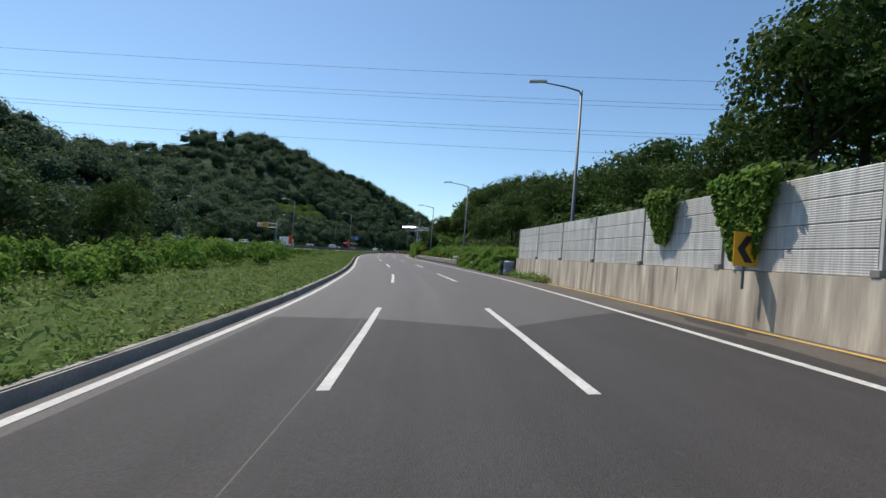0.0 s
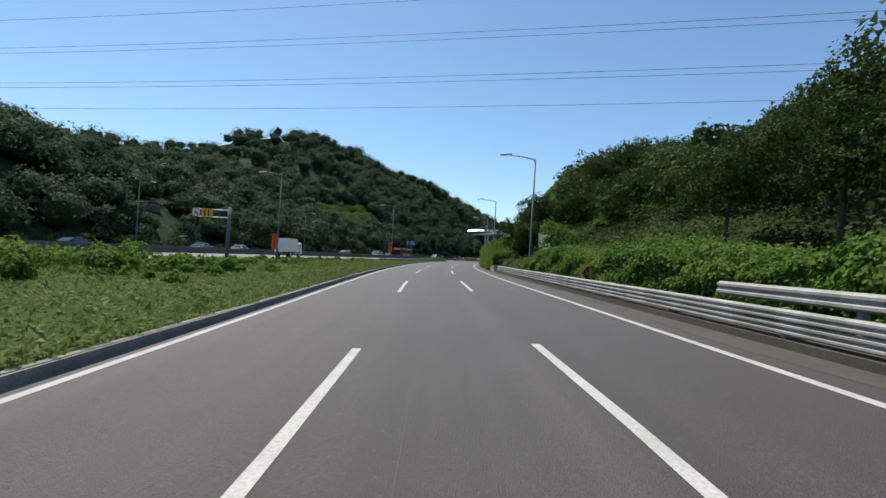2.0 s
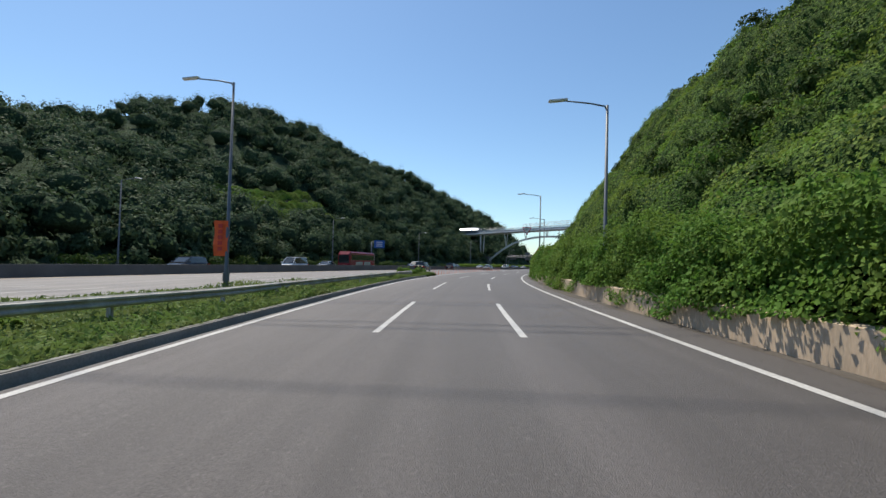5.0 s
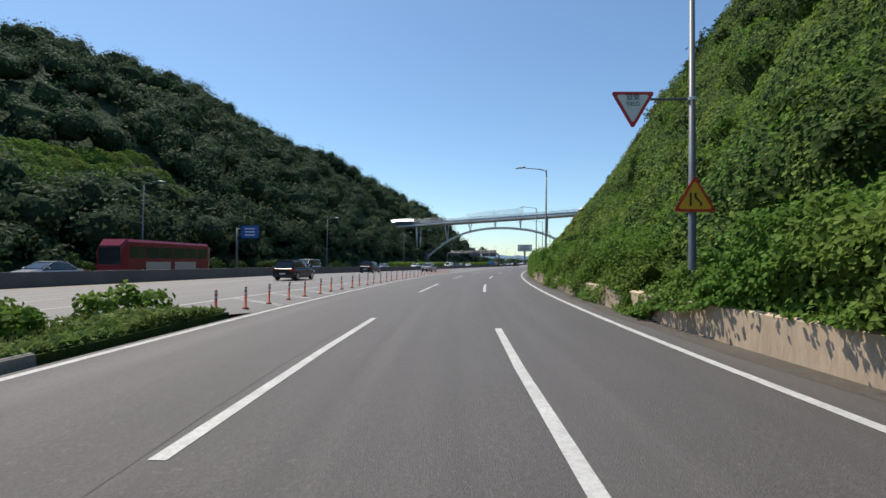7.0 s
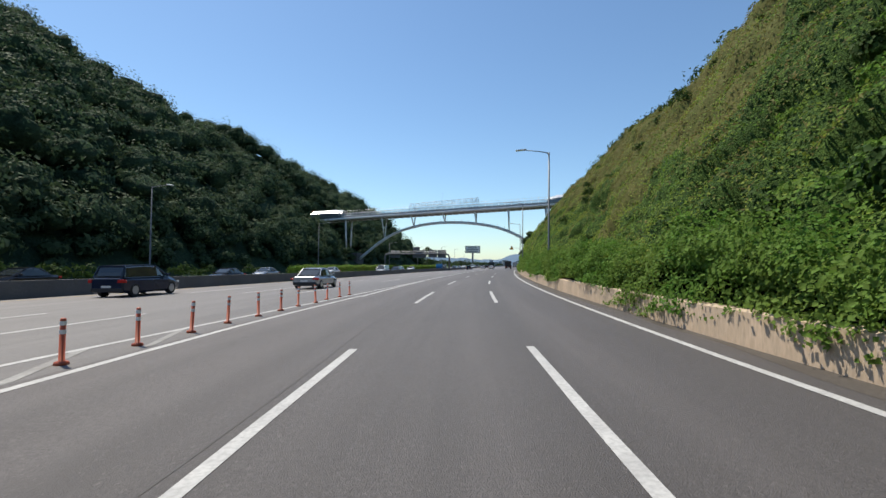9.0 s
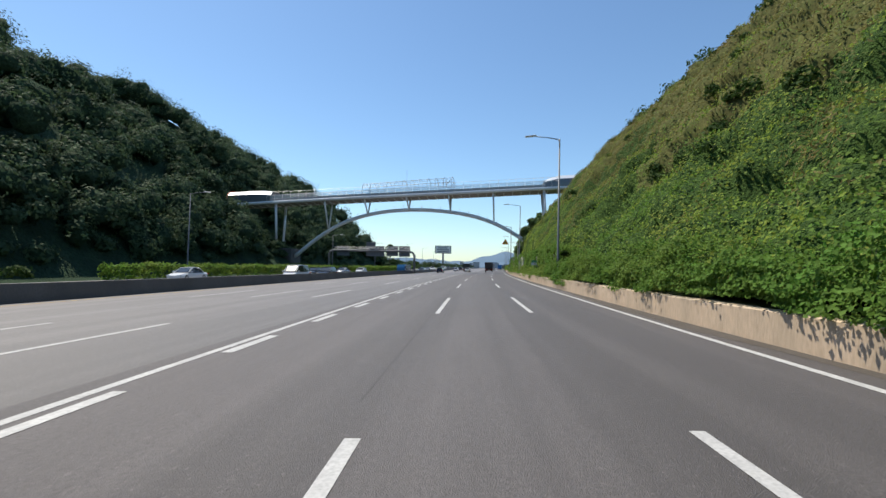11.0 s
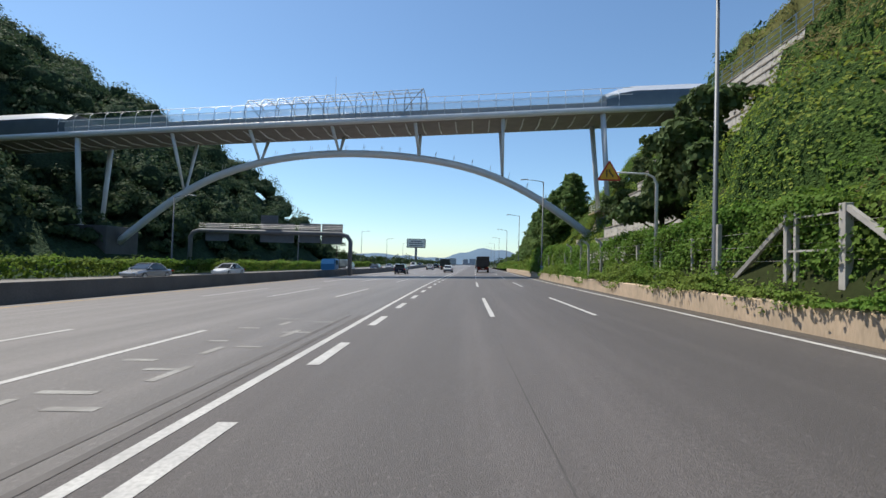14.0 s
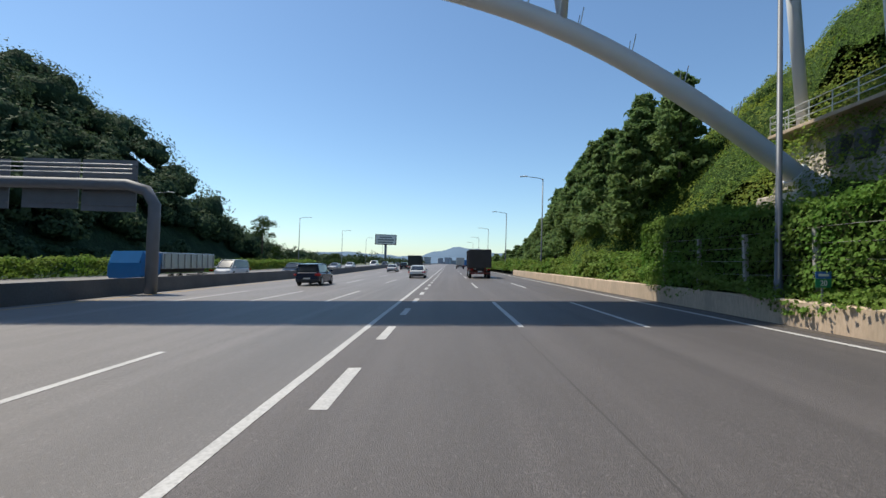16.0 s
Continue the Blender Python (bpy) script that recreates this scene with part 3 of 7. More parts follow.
def domes(u, v, cell, seed):
    """A field of rounded mounds on a jittered grid: height 0 to 1 and its fall along u and v."""
    iu, iv = np.floor(u / cell).astype(int), np.floor(v / cell).astype(int)
    best, gu, gv = np.zeros(len(u)), np.zeros(len(u)), np.zeros(len(u))

    def dice(a, b_, k):
        return np.modf(np.abs(np.sin(a * 127.1 + b_ * 311.7 + k * 74.7 + seed) * 43758.5453))[0]
    for i in (-1, 0, 1):
        for j in (-1, 0, 1):
            a, b_ = iu + i, iv + j
            cu, cv = (a + dice(a, b_, 1)) * cell, (b_ + dice(a, b_, 2)) * cell
            r = cell * (0.5 + 0.55 * dice(a, b_, 3))
            du, dv = (u - cu) / r, (v - cv) / r
            h = np.sqrt(np.clip(1 - du**2 - dv**2, 0, 1)) * r / cell
            up = h > best
            best, gu, gv = np.where(up, h, best), np.where(up, du, gu), np.where(up, dv, gv)
    return best, gu, gv


# creepers on the right-hand slope, heaped in mounds
def heaps(s_, d_):
    """How far the creepers stand out from the slope, and which way their heaps face."""
    big, bu, bv = domes(s_ * 0.8, d_ * 1.5, 2.9, 1.0)
    small, su, sv = domes(s_, d_ * 1.6, 1.05, 5.0)
    amp = np.interp(s_, [95, 110, 215, 245], [1.7, 2.3, 2.2, 1.3])
    amp2 = np.interp(s_, [95, 215, 245], [0.75, 0.7, 0.6])
    pit = hollows(s_, d_)
    return amp * big + amp2 * small - np.interp(s_, [100, 215, 245], [0.7, 0.7, 0.4]) - pit * np.interp(s_, [225, 250], [2.0, 1.3]), amp * bu + amp2 * su, amp * bv + amp2 * sv


def hollows(s_, d_):
    """Shaded holes among the creepers: 1 in their middle, 0 outside."""
    hole = domes(s_ * 0.62, d_ * 1.6 + 0.3 * np.sin(s_), 2.4, 9.0)[0]
    return np.clip((hole - 0.86) / 0.12, 0, 1) * np.interp(d_, [8.6, 9.6], [0, 1])


bed_s, bed_d = np.meshgrid(np.arange(95, 402, 0.45), np.arange(8.0, 27.6, 0.36), indexing="ij")
bs1, bd1 = bed_s.ravel(), bed_d.ravel()
rise = heaps(bs1, bd1)[0] - 0.22
push = np.clip((bd1 - 8.2) / 1.5, 0.1, 1)
bx1, by1 = xy(bs1, bd1 - 0.62 * rise * push)
nd = bed_s.shape[1]
cover = ~((bed_s > 331.5) & (bed_s < 355.4) & (bed_d > 10.9) & (bed_d < 23.4)) & ~((bed_s > 365) & (bed_d > 13.0) & (bed_d < 21.5) & (bed_s < 376))
cover &= ~((np.abs(bed_s - 171) < 1.6) & (bed_d < 9.3))
bfs = [(i * nd + j, i * nd + j + 1, (i + 1) * nd + j + 1, (i + 1) * nd + j) for i in range(bed_s.shape[0] - 1) for j in range(nd - 1) if cover[i, j] and cover[i + 1, j + 1]]
UNDERGROWTH = mat("undergrowth", (0.07, 0.125, 0.028), 0.85, vary=0.8, scale=0.8, fine=1.0, fine_scale=7, bump=1.0, bump_scale=9, second=(0.035, 0.07, 0.018), spec=0.08)
for nd_ in UNDERGROWTH.node_tree.nodes:
    if nd_.type == "BUMP":
        nd_.inputs["Distance"].default_value = 0.25
DRY_BED = mat("dry_undergrowth", (0.13, 0.125, 0.045), 0.9, vary=0.8, scale=0.6, fine=1.0, fine_scale=6, bump=1.0, bump_scale=9, second=(0.075, 0.1, 0.03), spec=0.05)
high = lambda s_, d_: (s_ > 232) & (s_ < 352) & (d_ > 16.5 - 2.5 * np.sin(s_ * 0.21) - 1.5 * np.sin(s_ * 0.57))
for nm, mt, lab, pick in (("slope_undergrowth", UNDERGROWTH, "dense undergrowth heaped over the cut slope", False), ("slope_turf", DRY_BED, "brownish turf high on the cut slope", True)):
    sel = [f for f in bfs if bool(high(bs1[f[0]], bd1[f[0]])) == pick]
    bed = mesh_object(nm, np.stack([bx1, by1, right_z(bs1, bd1) + 0.06 + 0.62 * rise], 1), sel, mt, smooth=True)
    tagged(bed, lab, "undergrowth", kind="stuff")
n = 430000
vs_ = np.where(rng.uniform(0, 1, n) < 0.5, rng.uniform(95, 232, n), rng.uniform(232, 402, n))
vd_ = 8.0 + 20 * rng.uniform(0, 1, n) ** 1.25
keep = (rng.uniform(0, 1, n) > 0.45 * hollows(vs_, vd_)) & ~((np.abs(vs_ - 171) < 2.2) & (vd_ < 9.4)) & ~((vs_ > 332.5) & (vs_ < 355.2) & (vd_ > 11.2) & (vd_ < 23.2)) & (vd_ < 27.5)
vs_, vd_ = vs_[keep], vd_[keep]
n = len(vs_)
lump, fall_s, fall_d = heaps(vs_, vd_)
hh = np.interp(vs_, GS, GH)
patch_ = np.sin(0.5 * vs_ + 1.2 * np.sin(0.7 * vd_)) * np.sin(0.8 * vd_ + 0.9 * np.sin(0.3 * vs_)) + 0.5 * np.sin(1.3 * vs_ - 0.9 * vd_)
dry = rng.uniform(0, 1, n) < np.interp(vs_, [120, 200, 240, 270], [0.0, 0.05, 0.8, 1.0]) * np.interp(vs_, [345, 355], [1, 0]) * np.clip(np.where(vs_ > 285, np.interp(vd_, [9, 11, 14, 20], [-0.35, 0.2, 0.7, 0.95]), np.interp(vd_, [10, 13, 17, 22], [-0.35, 0.0, 0.55, 0.9])) + 0.45 * patch_, 0, 1)
out = lump + rng.uniform(-0.22, 0.16, n) - np.where(dry, 0.08, 0.0)
push = np.clip((vd_ - 8.2) / 1.5, 0.1, 1)
vx, vy = xy(vs_, vd_ - 0.62 * out * push)
vp_ = np.stack([vx, vy, right_z(vs_, vd_) + 0.08 + 0.62 * out], 1)
side_ = -0.72 + 0.5 * fall_d
fwd_ = 0.5 * fall_s
vn = np.stack([np.cos(hh) * side_ + np.sin(hh) * fwd_, -np.sin(hh) * side_ + np.cos(hh) * fwd_, np.clip(0.75 - 0.25 * fall_d, 0.2, 1.4)], 1)
sz = rng.uniform(0.05, 0.125, n) * np.interp(vs_, [220, 260], [1.0, 0.9])
shade = (rng.uniform(0, 1, n) < np.interp(vs_, [95, 230, 260], [0.55, 0.45, 0.12]) * np.interp(vd_, [8.5, 12, 20], [0.1, 0.6, 1.0]) * (0.5 + 0.5 * np.sin(0.23 * vs_ + 1.1 * np.sin(0.45 * vd_)))) & ~dry
yellow = ~dry & ~shade & (rng.uniform(0, 1, n) < np.interp(vs_, [200, 245], [0.12, 0.75]) * np.clip(0.5 + 1.2 * np.sin(0.31 * vs_ + 1.5 * np.sin(0.5 * vd_)) * np.sin(0.55 * vd_ + 0.8 * np.sin(0.23 * vs_)), 0, 1))
vine = ~dry & ~shade & ~yellow
tagged(leaf_mesh("slope_creepers", vp_[vine], vn[vine], sz[vine] * 0.9, SLOPE_LEAF, spread=0.75), "thick green creepers covering the cut slope", "creepers", kind="stuff")
tagged(leaf_mesh("slope_young_creepers", vp_[yellow], vn[yellow], sz[yellow] * 0.9, YOUNG_LEAF, spread=0.75), "yellow-green young creepers in patches on the slope", "creepers", kind="stuff")
tagged(leaf_mesh("slope_saplings", vp_[shade], vn[shade], sz[shade], TREE_LEAF, spread=0.75), "dark leaves of saplings among the creepers", "saplings", kind="stuff")
tagged(leaf_mesh("slope_dry_grass", vp_[dry], vn[dry], sz[dry] * 0.8, DRY_LEAF, long=2.2, spread=1.0, small=True), "drying brownish grass high on the cut slope", "grass", kind="stuff")

# ---- retaining wall, median ----
rw = profile_run("retaining_wall", np.arange(93, 420, 3.0), lambda s: [(7.45, -0.3), (7.45, 0.68), (7.52, 0.72), (7.75, 0.72), (7.75, -0.3)], CONCRETE)
tagged(rw, "low tan concrete retaining wall beside the road", kind="structure")
med = profile_run("median_wall", SS, lambda s: [(main_edge(s) - 16.05, -0.4), (main_edge(s) - 16.0, 0.9), (main_edge(s) - 15.7, 0.9), (main_edge(s) - 15.45, -0.4)][::-1], CONCRETE_DARK)
tagged(med, "dark concrete median barrier wall", kind="structure")
nwall = profile_run("noise_wall_base", np.arange(-58.6, 31.5, 1.5), [(8.35, -0.3), (8.38, 1.25), (8.7, 1.25), (8.7, -0.3)], CONCRETE_STAINED)
tagged(nwall, "stained concrete base wall of the noise barrier", kind="structure")


# ---- kerb and guard rails of the gore ----
kerb = profile_run("kerb", np.arange(-58, 168, 2.0), lambda s: [(left_line(s) - 0.42, -0.1), (left_line(s) - 0.45, 0.15), (left_line(s) - 0.62, 0.165), (left_line(s) - 0.65, -0.1)][::-1], KERB_M)
tagged(kerb, "dirty grey concrete kerb along the grass", kind="structure")
KERB_TOP = mat("kerb_top", (0.33, 0.32, 0.29), 0.85, vary=0.7, scale=1.2, fine=0.5, fine_scale=14, second=(0.17, 0.17, 0.13))
strip("worn_top", np.arange(-58, 167, 2.0), lambda s: left_line(s) - 0.62, lambda s: left_line(s) - 0.49, 0.169, KERB_TOP, parent=kerb)
RAIL_DULL = mat("weathered_guard_rail", (0.46, 0.45, 0.43), 0.75, 0.0, vary=0.8, scale=1.4, fine=0.5, fine_scale=12, second=(0.27, 0.25, 0.22), stretch=(1, 1, 0.3))
W_BEAM = [(0.0, 0.0), (-0.03, 0.03), (-0.075, 0.05), (-0.075, 0.1), (-0.02, 0.14), (-0.02, 0.17), (-0.075, 0.21), (-0.075, 0.26), (-0.03, 0.28), (0.0, 0.31), (0.012, 0.31), (0.012, 0.0)]


def guard_rail(name, s0, s1, d, heights, label, side=1, step=4.0, top=0.9, tall=1.0):
    """Waved steel beams on posts; side 1 faces the road on its left."""
    th = tagged(new(name), label, "guard rail")
    df = d if callable(d) else (lambda s: d)
    n = int((s1 - s0) / 2) + 1
    for h in heights:
        profile_run("beam", np.linspace(s0, s1, n), lambda s: [(df(s) + side * a, h + b * tall) for a, b in W_BEAM][::side], RAIL_DULL, th)
    k = int((s1 - s0) / step)
    for i in range(k + 1):
        s = s0 + i * step
        bm = bmesh.new()
        box(bm, -0.06, 0.06, -0.05, 0.05, -0.3, top)
        p = part("post", bm, RAIL_DULL, th)
        p.matrix_basis = Matrix.Translation(at(s, df(s) + side * 0.09)) @ pose(0, 0, 0, 0, 0, heading(s))
    return th


guard_rail("guard_rail", 33, 91.2, lambda s: np.interp(s, [33, 60, 92.5], [7.75, 7.6, 7.65]), [0.22, 0.46], "dull weathered double guard rail on a low kerb", top=0.7, tall=0.72)
guard_rail("guard_rail", 118, 162, lambda s: np.interp(s, [118, 130, 150, 171], [-8.6, -6.4, -5.6, -5.1]), [0.42], "grey galvanised guard rail at the edge of the grass", side=-1, top=0.72)
guard_rail("guard_rail", 40, 55.6, 8.12, [0.74], "grey guard rail end half buried in creepers", top=1.0)
low_kerb = profile_run("rail_kerb", np.arange(33, 94, 2.0), [(7.5, -0.2), (7.52, 0.15), (7.95, 0.17), (7.95, -0.2)], DIRT)
tagged(low_kerb, "low dirty concrete kerb below the guard rail", kind="structure")

# ---- noise barrier with steel panels ----
barrier = tagged(new("noise_barrier"), "grey louvred steel noise barrier with rust stains", "noise barrier")
vs, fs = [], []
for i in range(21):
    z = 0.47 * i / 20
    y = (-0.005 if i % 2 else 0.0) - (0.0 if i in (0, 20) else 0.004)
    for x in np.linspace(0, 3.9, 2):
        vs.append((y, x, z))
fs = [(2 * i, 2 * i + 1, 2 * i + 3, 2 * i + 2) for i in range(20)]
n0 = len(vs)
vs += [(0.08, 0, 0), (0.08, 3.9, 0), (0.08, 0, 0.47), (0.08, 3.9, 0.47)]
fs += [(n0 + 1, n0, n0 + 2, n0 + 3), (40, 41, n0 + 3, n0 + 2), (1, 0, n0, n0 + 1)]
panel_me = bpy.data.meshes.new("panel")
panel_me.from_pydata(vs, [], [f[::-1] for f in fs])
panel_me.materials.append(PANEL_M)
ends = np.arange(-52.7, 31.4, 4.0)
for s in ends:
    bm = bmesh.new()
    box(bm, -0.066, 0.09, -0.03, 0.03, 1.0, 3.22)
    p = part("post", bm, PANEL_M, barrier)
    p.matrix_basis = Matrix.Translation(at(s, 8.52)) @ pose(0, 0, 0, 0, 0, heading(s))
    if s > 28:
        continue
    a, b = at(s, 8.47), at(s + 4, 8.47)
    dirn = (b - a)
    yaw = math.atan2(-dirn.x, dirn.y)
    pitch = math.asin(dirn.z / dirn.length)
    for r in range(4):
        ob = new("panel", panel_me)
        ob.parent = barrier
        ob.matrix_basis = Matrix.Translation(a + Vector((0, 0, 1.26 + 0.485 * r)) + dirn * 0.0125) @ Euler((pitch, 0, yaw)).to_matrix().to_4x4()
for s in np.arange(-48.7, 31, 4.0):
    bm = bmesh.new()
    box(bm, -0.1, 0.06, -0.09, 0.09, 1.25, 1.38, 0.01)
    p = part("base_plate", bm, PANEL_DARK, barrier)
    p.matrix_basis = Matrix.Translation(at(s, 8.46)) @ pose(0, 0, 0, 0, 0, heading(s))
for s in np.arange(-53, 31, 6.6):
    bm = bmesh.new()
    box(bm, -0.006, 0.02, -0.012, 0.012, -0.05, 1.252)
    p = part("joint", bm, PANEL_DARK, nwall)
    p.matrix_basis = Matrix.Translation(at(s, 8.37)) @ pose(0, 0, 0, 0, 0, heading(s))
DRUM = mat("drum_plastic", (0.17, 0.215, 0.26), 0.5, vary=0.4, scale=3)
for s, d in ((32.0, 8.05), (32.8, 7.9)):
    th = tagged(new("crash_drum"), "blue-grey plastic crash drum at the barrier's end", "drum", "crash drums")
    bm = bmesh.new()
    tube(bm, [(0, 0, 0), (0, 0, 0.06), (0, 0, 0.3), (0, 0, 0.34), (0, 0, 0.62), (0, 0, 0.66), (0, 0, 0.95), (0, 0, 1.0)], [0.36, 0.4, 0.4, 0.37, 0.37, 0.4, 0.4, 0.34], 20)
    part("drum", bm, DRUM, th)
    bm = bmesh.new()
    tube(bm, [(0, 0, 1.0), (0, 0, 1.04)], [0.3, 0.28], 20)
    part("lid", bm, DRUM, th)
    th.matrix_basis = Matrix.Translation(at(s, d))
dash("yellow_line", -58, 31, 8.12, 0.14, PAINT_YELLOW, parent=edge_lines)

# ---- arch bridge over the road ----
BS = 371.6


def bridge_at(d, along, z):
    """A place on the bridge: d across the road, along the road from its middle, z over the road level."""
    x, y = xy(BS + along, d)
    return Vector((float(x), float(y), z))


def arch_z(d):
    return float(spline([-53, -43.1, -31.8, -20.1, -8.5, 3.4, 14, 17], [3.3, 10.9, 15.5, 17.0, 16.5, 13.6, 7.3, 5.0], d))


def deck_z(d):
    return float(np.interp(d, [-75, -60, -40, -20, 0, 17, 34], [16.9, 17.8, 19.0, 20.1, 21.15, 22.1, 22.9]))


RAIL_STEEL = mat("bridge_rail_steel", (0.34, 0.38, 0.42), 0.45, 0.3, vary=0.3, scale=1.0)
bridge = tagged(new("footbridge"), "white steel arch footbridge with tied deck over the expressway", "bridge")
bm = bmesh.new()
ds_ = np.linspace(-53, 15.6, 48)
tube(bm, [bridge_at(d, 0, arch_z(d)) for d in ds_], 0.52, 14)
part("arch", bm, WHITE_STEEL, bridge, smooth=True)
span = np.linspace(-74, 34, 40)
HALF = 3.6
for side in (-1, 1):
    bm = bmesh.new()
    tube(bm, [bridge_at(d, side * HALF, deck_z(d) + 0.45) for d in span], 0.42, 12)
    part("edge_tube", bm, WHITE_STEEL, bridge, smooth=True)
vs, fs = [], []
for d in span:
    for a, z in ((-HALF, 0.55), (HALF, 0.55), (HALF - 0.2, 0.0), (-HALF + 0.2, 0.0)):
        vs.append(bridge_at(d, a, deck_z(d) + z))
for i in range(len(span) - 1):
    for k in range(4):
        fs.append((4 * i + k, 4 * i + (k + 1) % 4, 4 * i + 4 + (k + 1) % 4, 4 * i + 4 + k))
mesh_object("deck", vs, fs, DECK_M, bridge)
for d in np.arange(-70, 30, 2.3):
    bm = bmesh.new()
    tube(bm, [bridge_at(d, -HALF + 0.2, deck_z(d) + 0.15), bridge_at(d, 0, deck_z(d) - 0.28), bridge_at(d, HALF - 0.2, deck_z(d) + 0.15)], 0.1, 6)
    part("rib", bm, WHITE_STEEL, bridge)
for d in (-43.1, -31.8, -20.1, -8.5, 3.4):
    for side in (-1, 1):
        bm = bmesh.new()
        tube(bm, [bridge_at(d, side * 0.2, arch_z(d) + 0.2), bridge_at(d - 0.3, side * (HALF - 0.5), deck_z(d) + 0.2)], [0.17, 0.26], 10)
        part("strut", bm, WHITE_STEEL, bridge, smooth=True)
for d, side, top_a, foot_d, foot_a, foot in ((-57.5, -1, -3.1, -57.5, -2.0, 5.5), (-57.5, 1, 3.1, -57.5, 2.0, 5.5), (16.3, -1, -3.1, 17.3, -3.2, 7.6), (16.2, 1, 2.4, 17.5, 2.7, 9.4)):
    bm = bmesh.new()
    tube(bm, [bridge_at(foot_d, foot_a, foot), bridge_at(d, top_a, deck_z(d) + 0.2)], [0.3, 0.36], 14)
    lg = part("leg", bm, WHITE_STEEL, bridge, smooth=True)
    bm = bmesh.new()
    f0, f1 = bridge_at(foot_d, foot_a, foot), bridge_at(foot_d, foot_a, foot + 0.25)
    tube(bm, [f0, f1], 0.48, 14)
    part("foot_plate", bm, STEEL, lg)
# the dark concrete puts the hillside's shade into this block's colour
bm = bmesh.new()
box(bm, -3.0, 3.0, -3.2, 3.2, -1.5, 5.6, 0.12)
p = part("abutment", bm, CONCRETE_DARK, bridge)
p.matrix_basis = Matrix.Translation(bridge_at(-55.8, 0.6, 0)) @ pose(0, 0, 0, 0, 0, heading(BS))
FOOT = Matrix.Translation(bridge_at(16.0, 0, 0)) @ pose(0, 0, 0, 0, 0, heading(BS))
bm = bmesh.new()
box(bm, -1.9, 1.4, -1.3, 1.5, 2.4, 5.5, 0.1)
part("foot_block", bm, CONCRETE_STAINED, bridge).matrix_basis = FOOT
bm = bmesh.new()
rows_ = []
for y in (-3.4, 3.6):
    rows_.append([bm.verts.new((x, y, z)) for x, z in ((-0.2, 3.2), (0.5, 6.6), (1.6, 9.3), (4.6, 9.3), (4.6, 3.2))])
for i in range(5):
    bm.faces.new((rows_[0][i], rows_[0][(i + 1) % 5], rows_[1][(i + 1) % 5], rows_[1][i]))
bm.faces.new(rows_[0][::-1])
bm.faces.new(rows_[1])
bmesh.ops.recalc_face_normals(bm, faces=bm.faces)
ab = part("abutment", bm, CONCRETE_STAINED, bridge)
ab.matrix_basis = FOOT
# dark blocks stand in for the shade inside the abutment's openings
for y in (-2.6, -1.0):
    bm = bmesh.new()
    box(bm, 0.45, 1.5, y, y + 0.9, 6.9, 8.3, 0.05)
    part("recess", bm, CONCRETE_DARK, ab)
bm = bmesh.new()
tube(bm, [bridge_at(15.0, 0, arch_z(15.0)), bridge_at(15.75, 0, arch_z(15.75)), bridge_at(15.8, 0, arch_z(15.8)), bridge_at(16.4, 0, arch_z(16.4))], [0.62, 0.62, 0.85, 0.85], 16)
part("arch_shoe", bm, WHITE_STEEL, bridge, smooth=False)
bm = bmesh.new()
box(bm, 0.3, 4.8, -3.6, 3.9, 9.3, 9.5, 0.03)
pf = part("service_platform", bm, CONCRETE, bridge)
pf.matrix_basis = FOOT
for x0, y0, x1, y1 in ((0.4, -3.5, 0.4, 3.8), (0.4, 3.8, 4.7, 3.8)):
    for k in range(6):
        bm = bmesh.new()
        x, y = x0 + (x1 - x0) * k / 5, y0 + (y1 - y0) * k / 5
        tube(bm, [(x, y, 9.5), (x, y, 10.6)], 0.03, 6)
        part("rail_post", bm, STEEL, pf)
    for z in (9.85, 10.2, 10.58):
        bm = bmesh.new()
        tube(bm, [(x0, y0, z), (x1, y1, z)], 0.028, 6)
        part("rail", bm, STEEL, pf)
# railings with curved posts, and the taller netted stretch in the middle
for side in (-1, 1):
    bm = bmesh.new()
    for h in (1.5, 2.4, 3.3):
        tube(bm, [bridge_at(d, side * HALF, deck_z(d) + h) for d in np.linspace(-60, 20, 34)], 0.035, 6)
    part("handrail", bm, STEEL, bridge)
    for d in np.arange(-60, 20, 2.3):
        bm = bmesh.new()
        tube(bm, [bridge_at(d, side * (HALF + 0.05), deck_z(d) + 0.6), bridge_at(d, side * (HALF + 0.1), deck_z(d) + 2.2), bridge_at(d, side * (HALF - 0.1), deck_z(d) + 3.0), bridge_at(d, side * (HALF - 0.55), deck_z(d) + 3.4)], 0.045, 6)
        part("rail_post", bm, STEEL, bridge)


def net_top(d):
    return float(np.interp(d, [-33.5, -8.0], [4.7, 5.3]))


def hoop(d, f):
    """A place on the cage's hoop at d, f from 0 (near foot) to 1 (far foot)."""
    a = math.pi * f
    wide, tall = HALF + 0.25, net_top(d) - 0.6
    c, k = math.cos(a), math.sin(a)
    return bridge_at(d, -wide * math.copysign(abs(c) ** 0.55, c), deck_z(d) + 0.6 + tall * k ** 0.7)


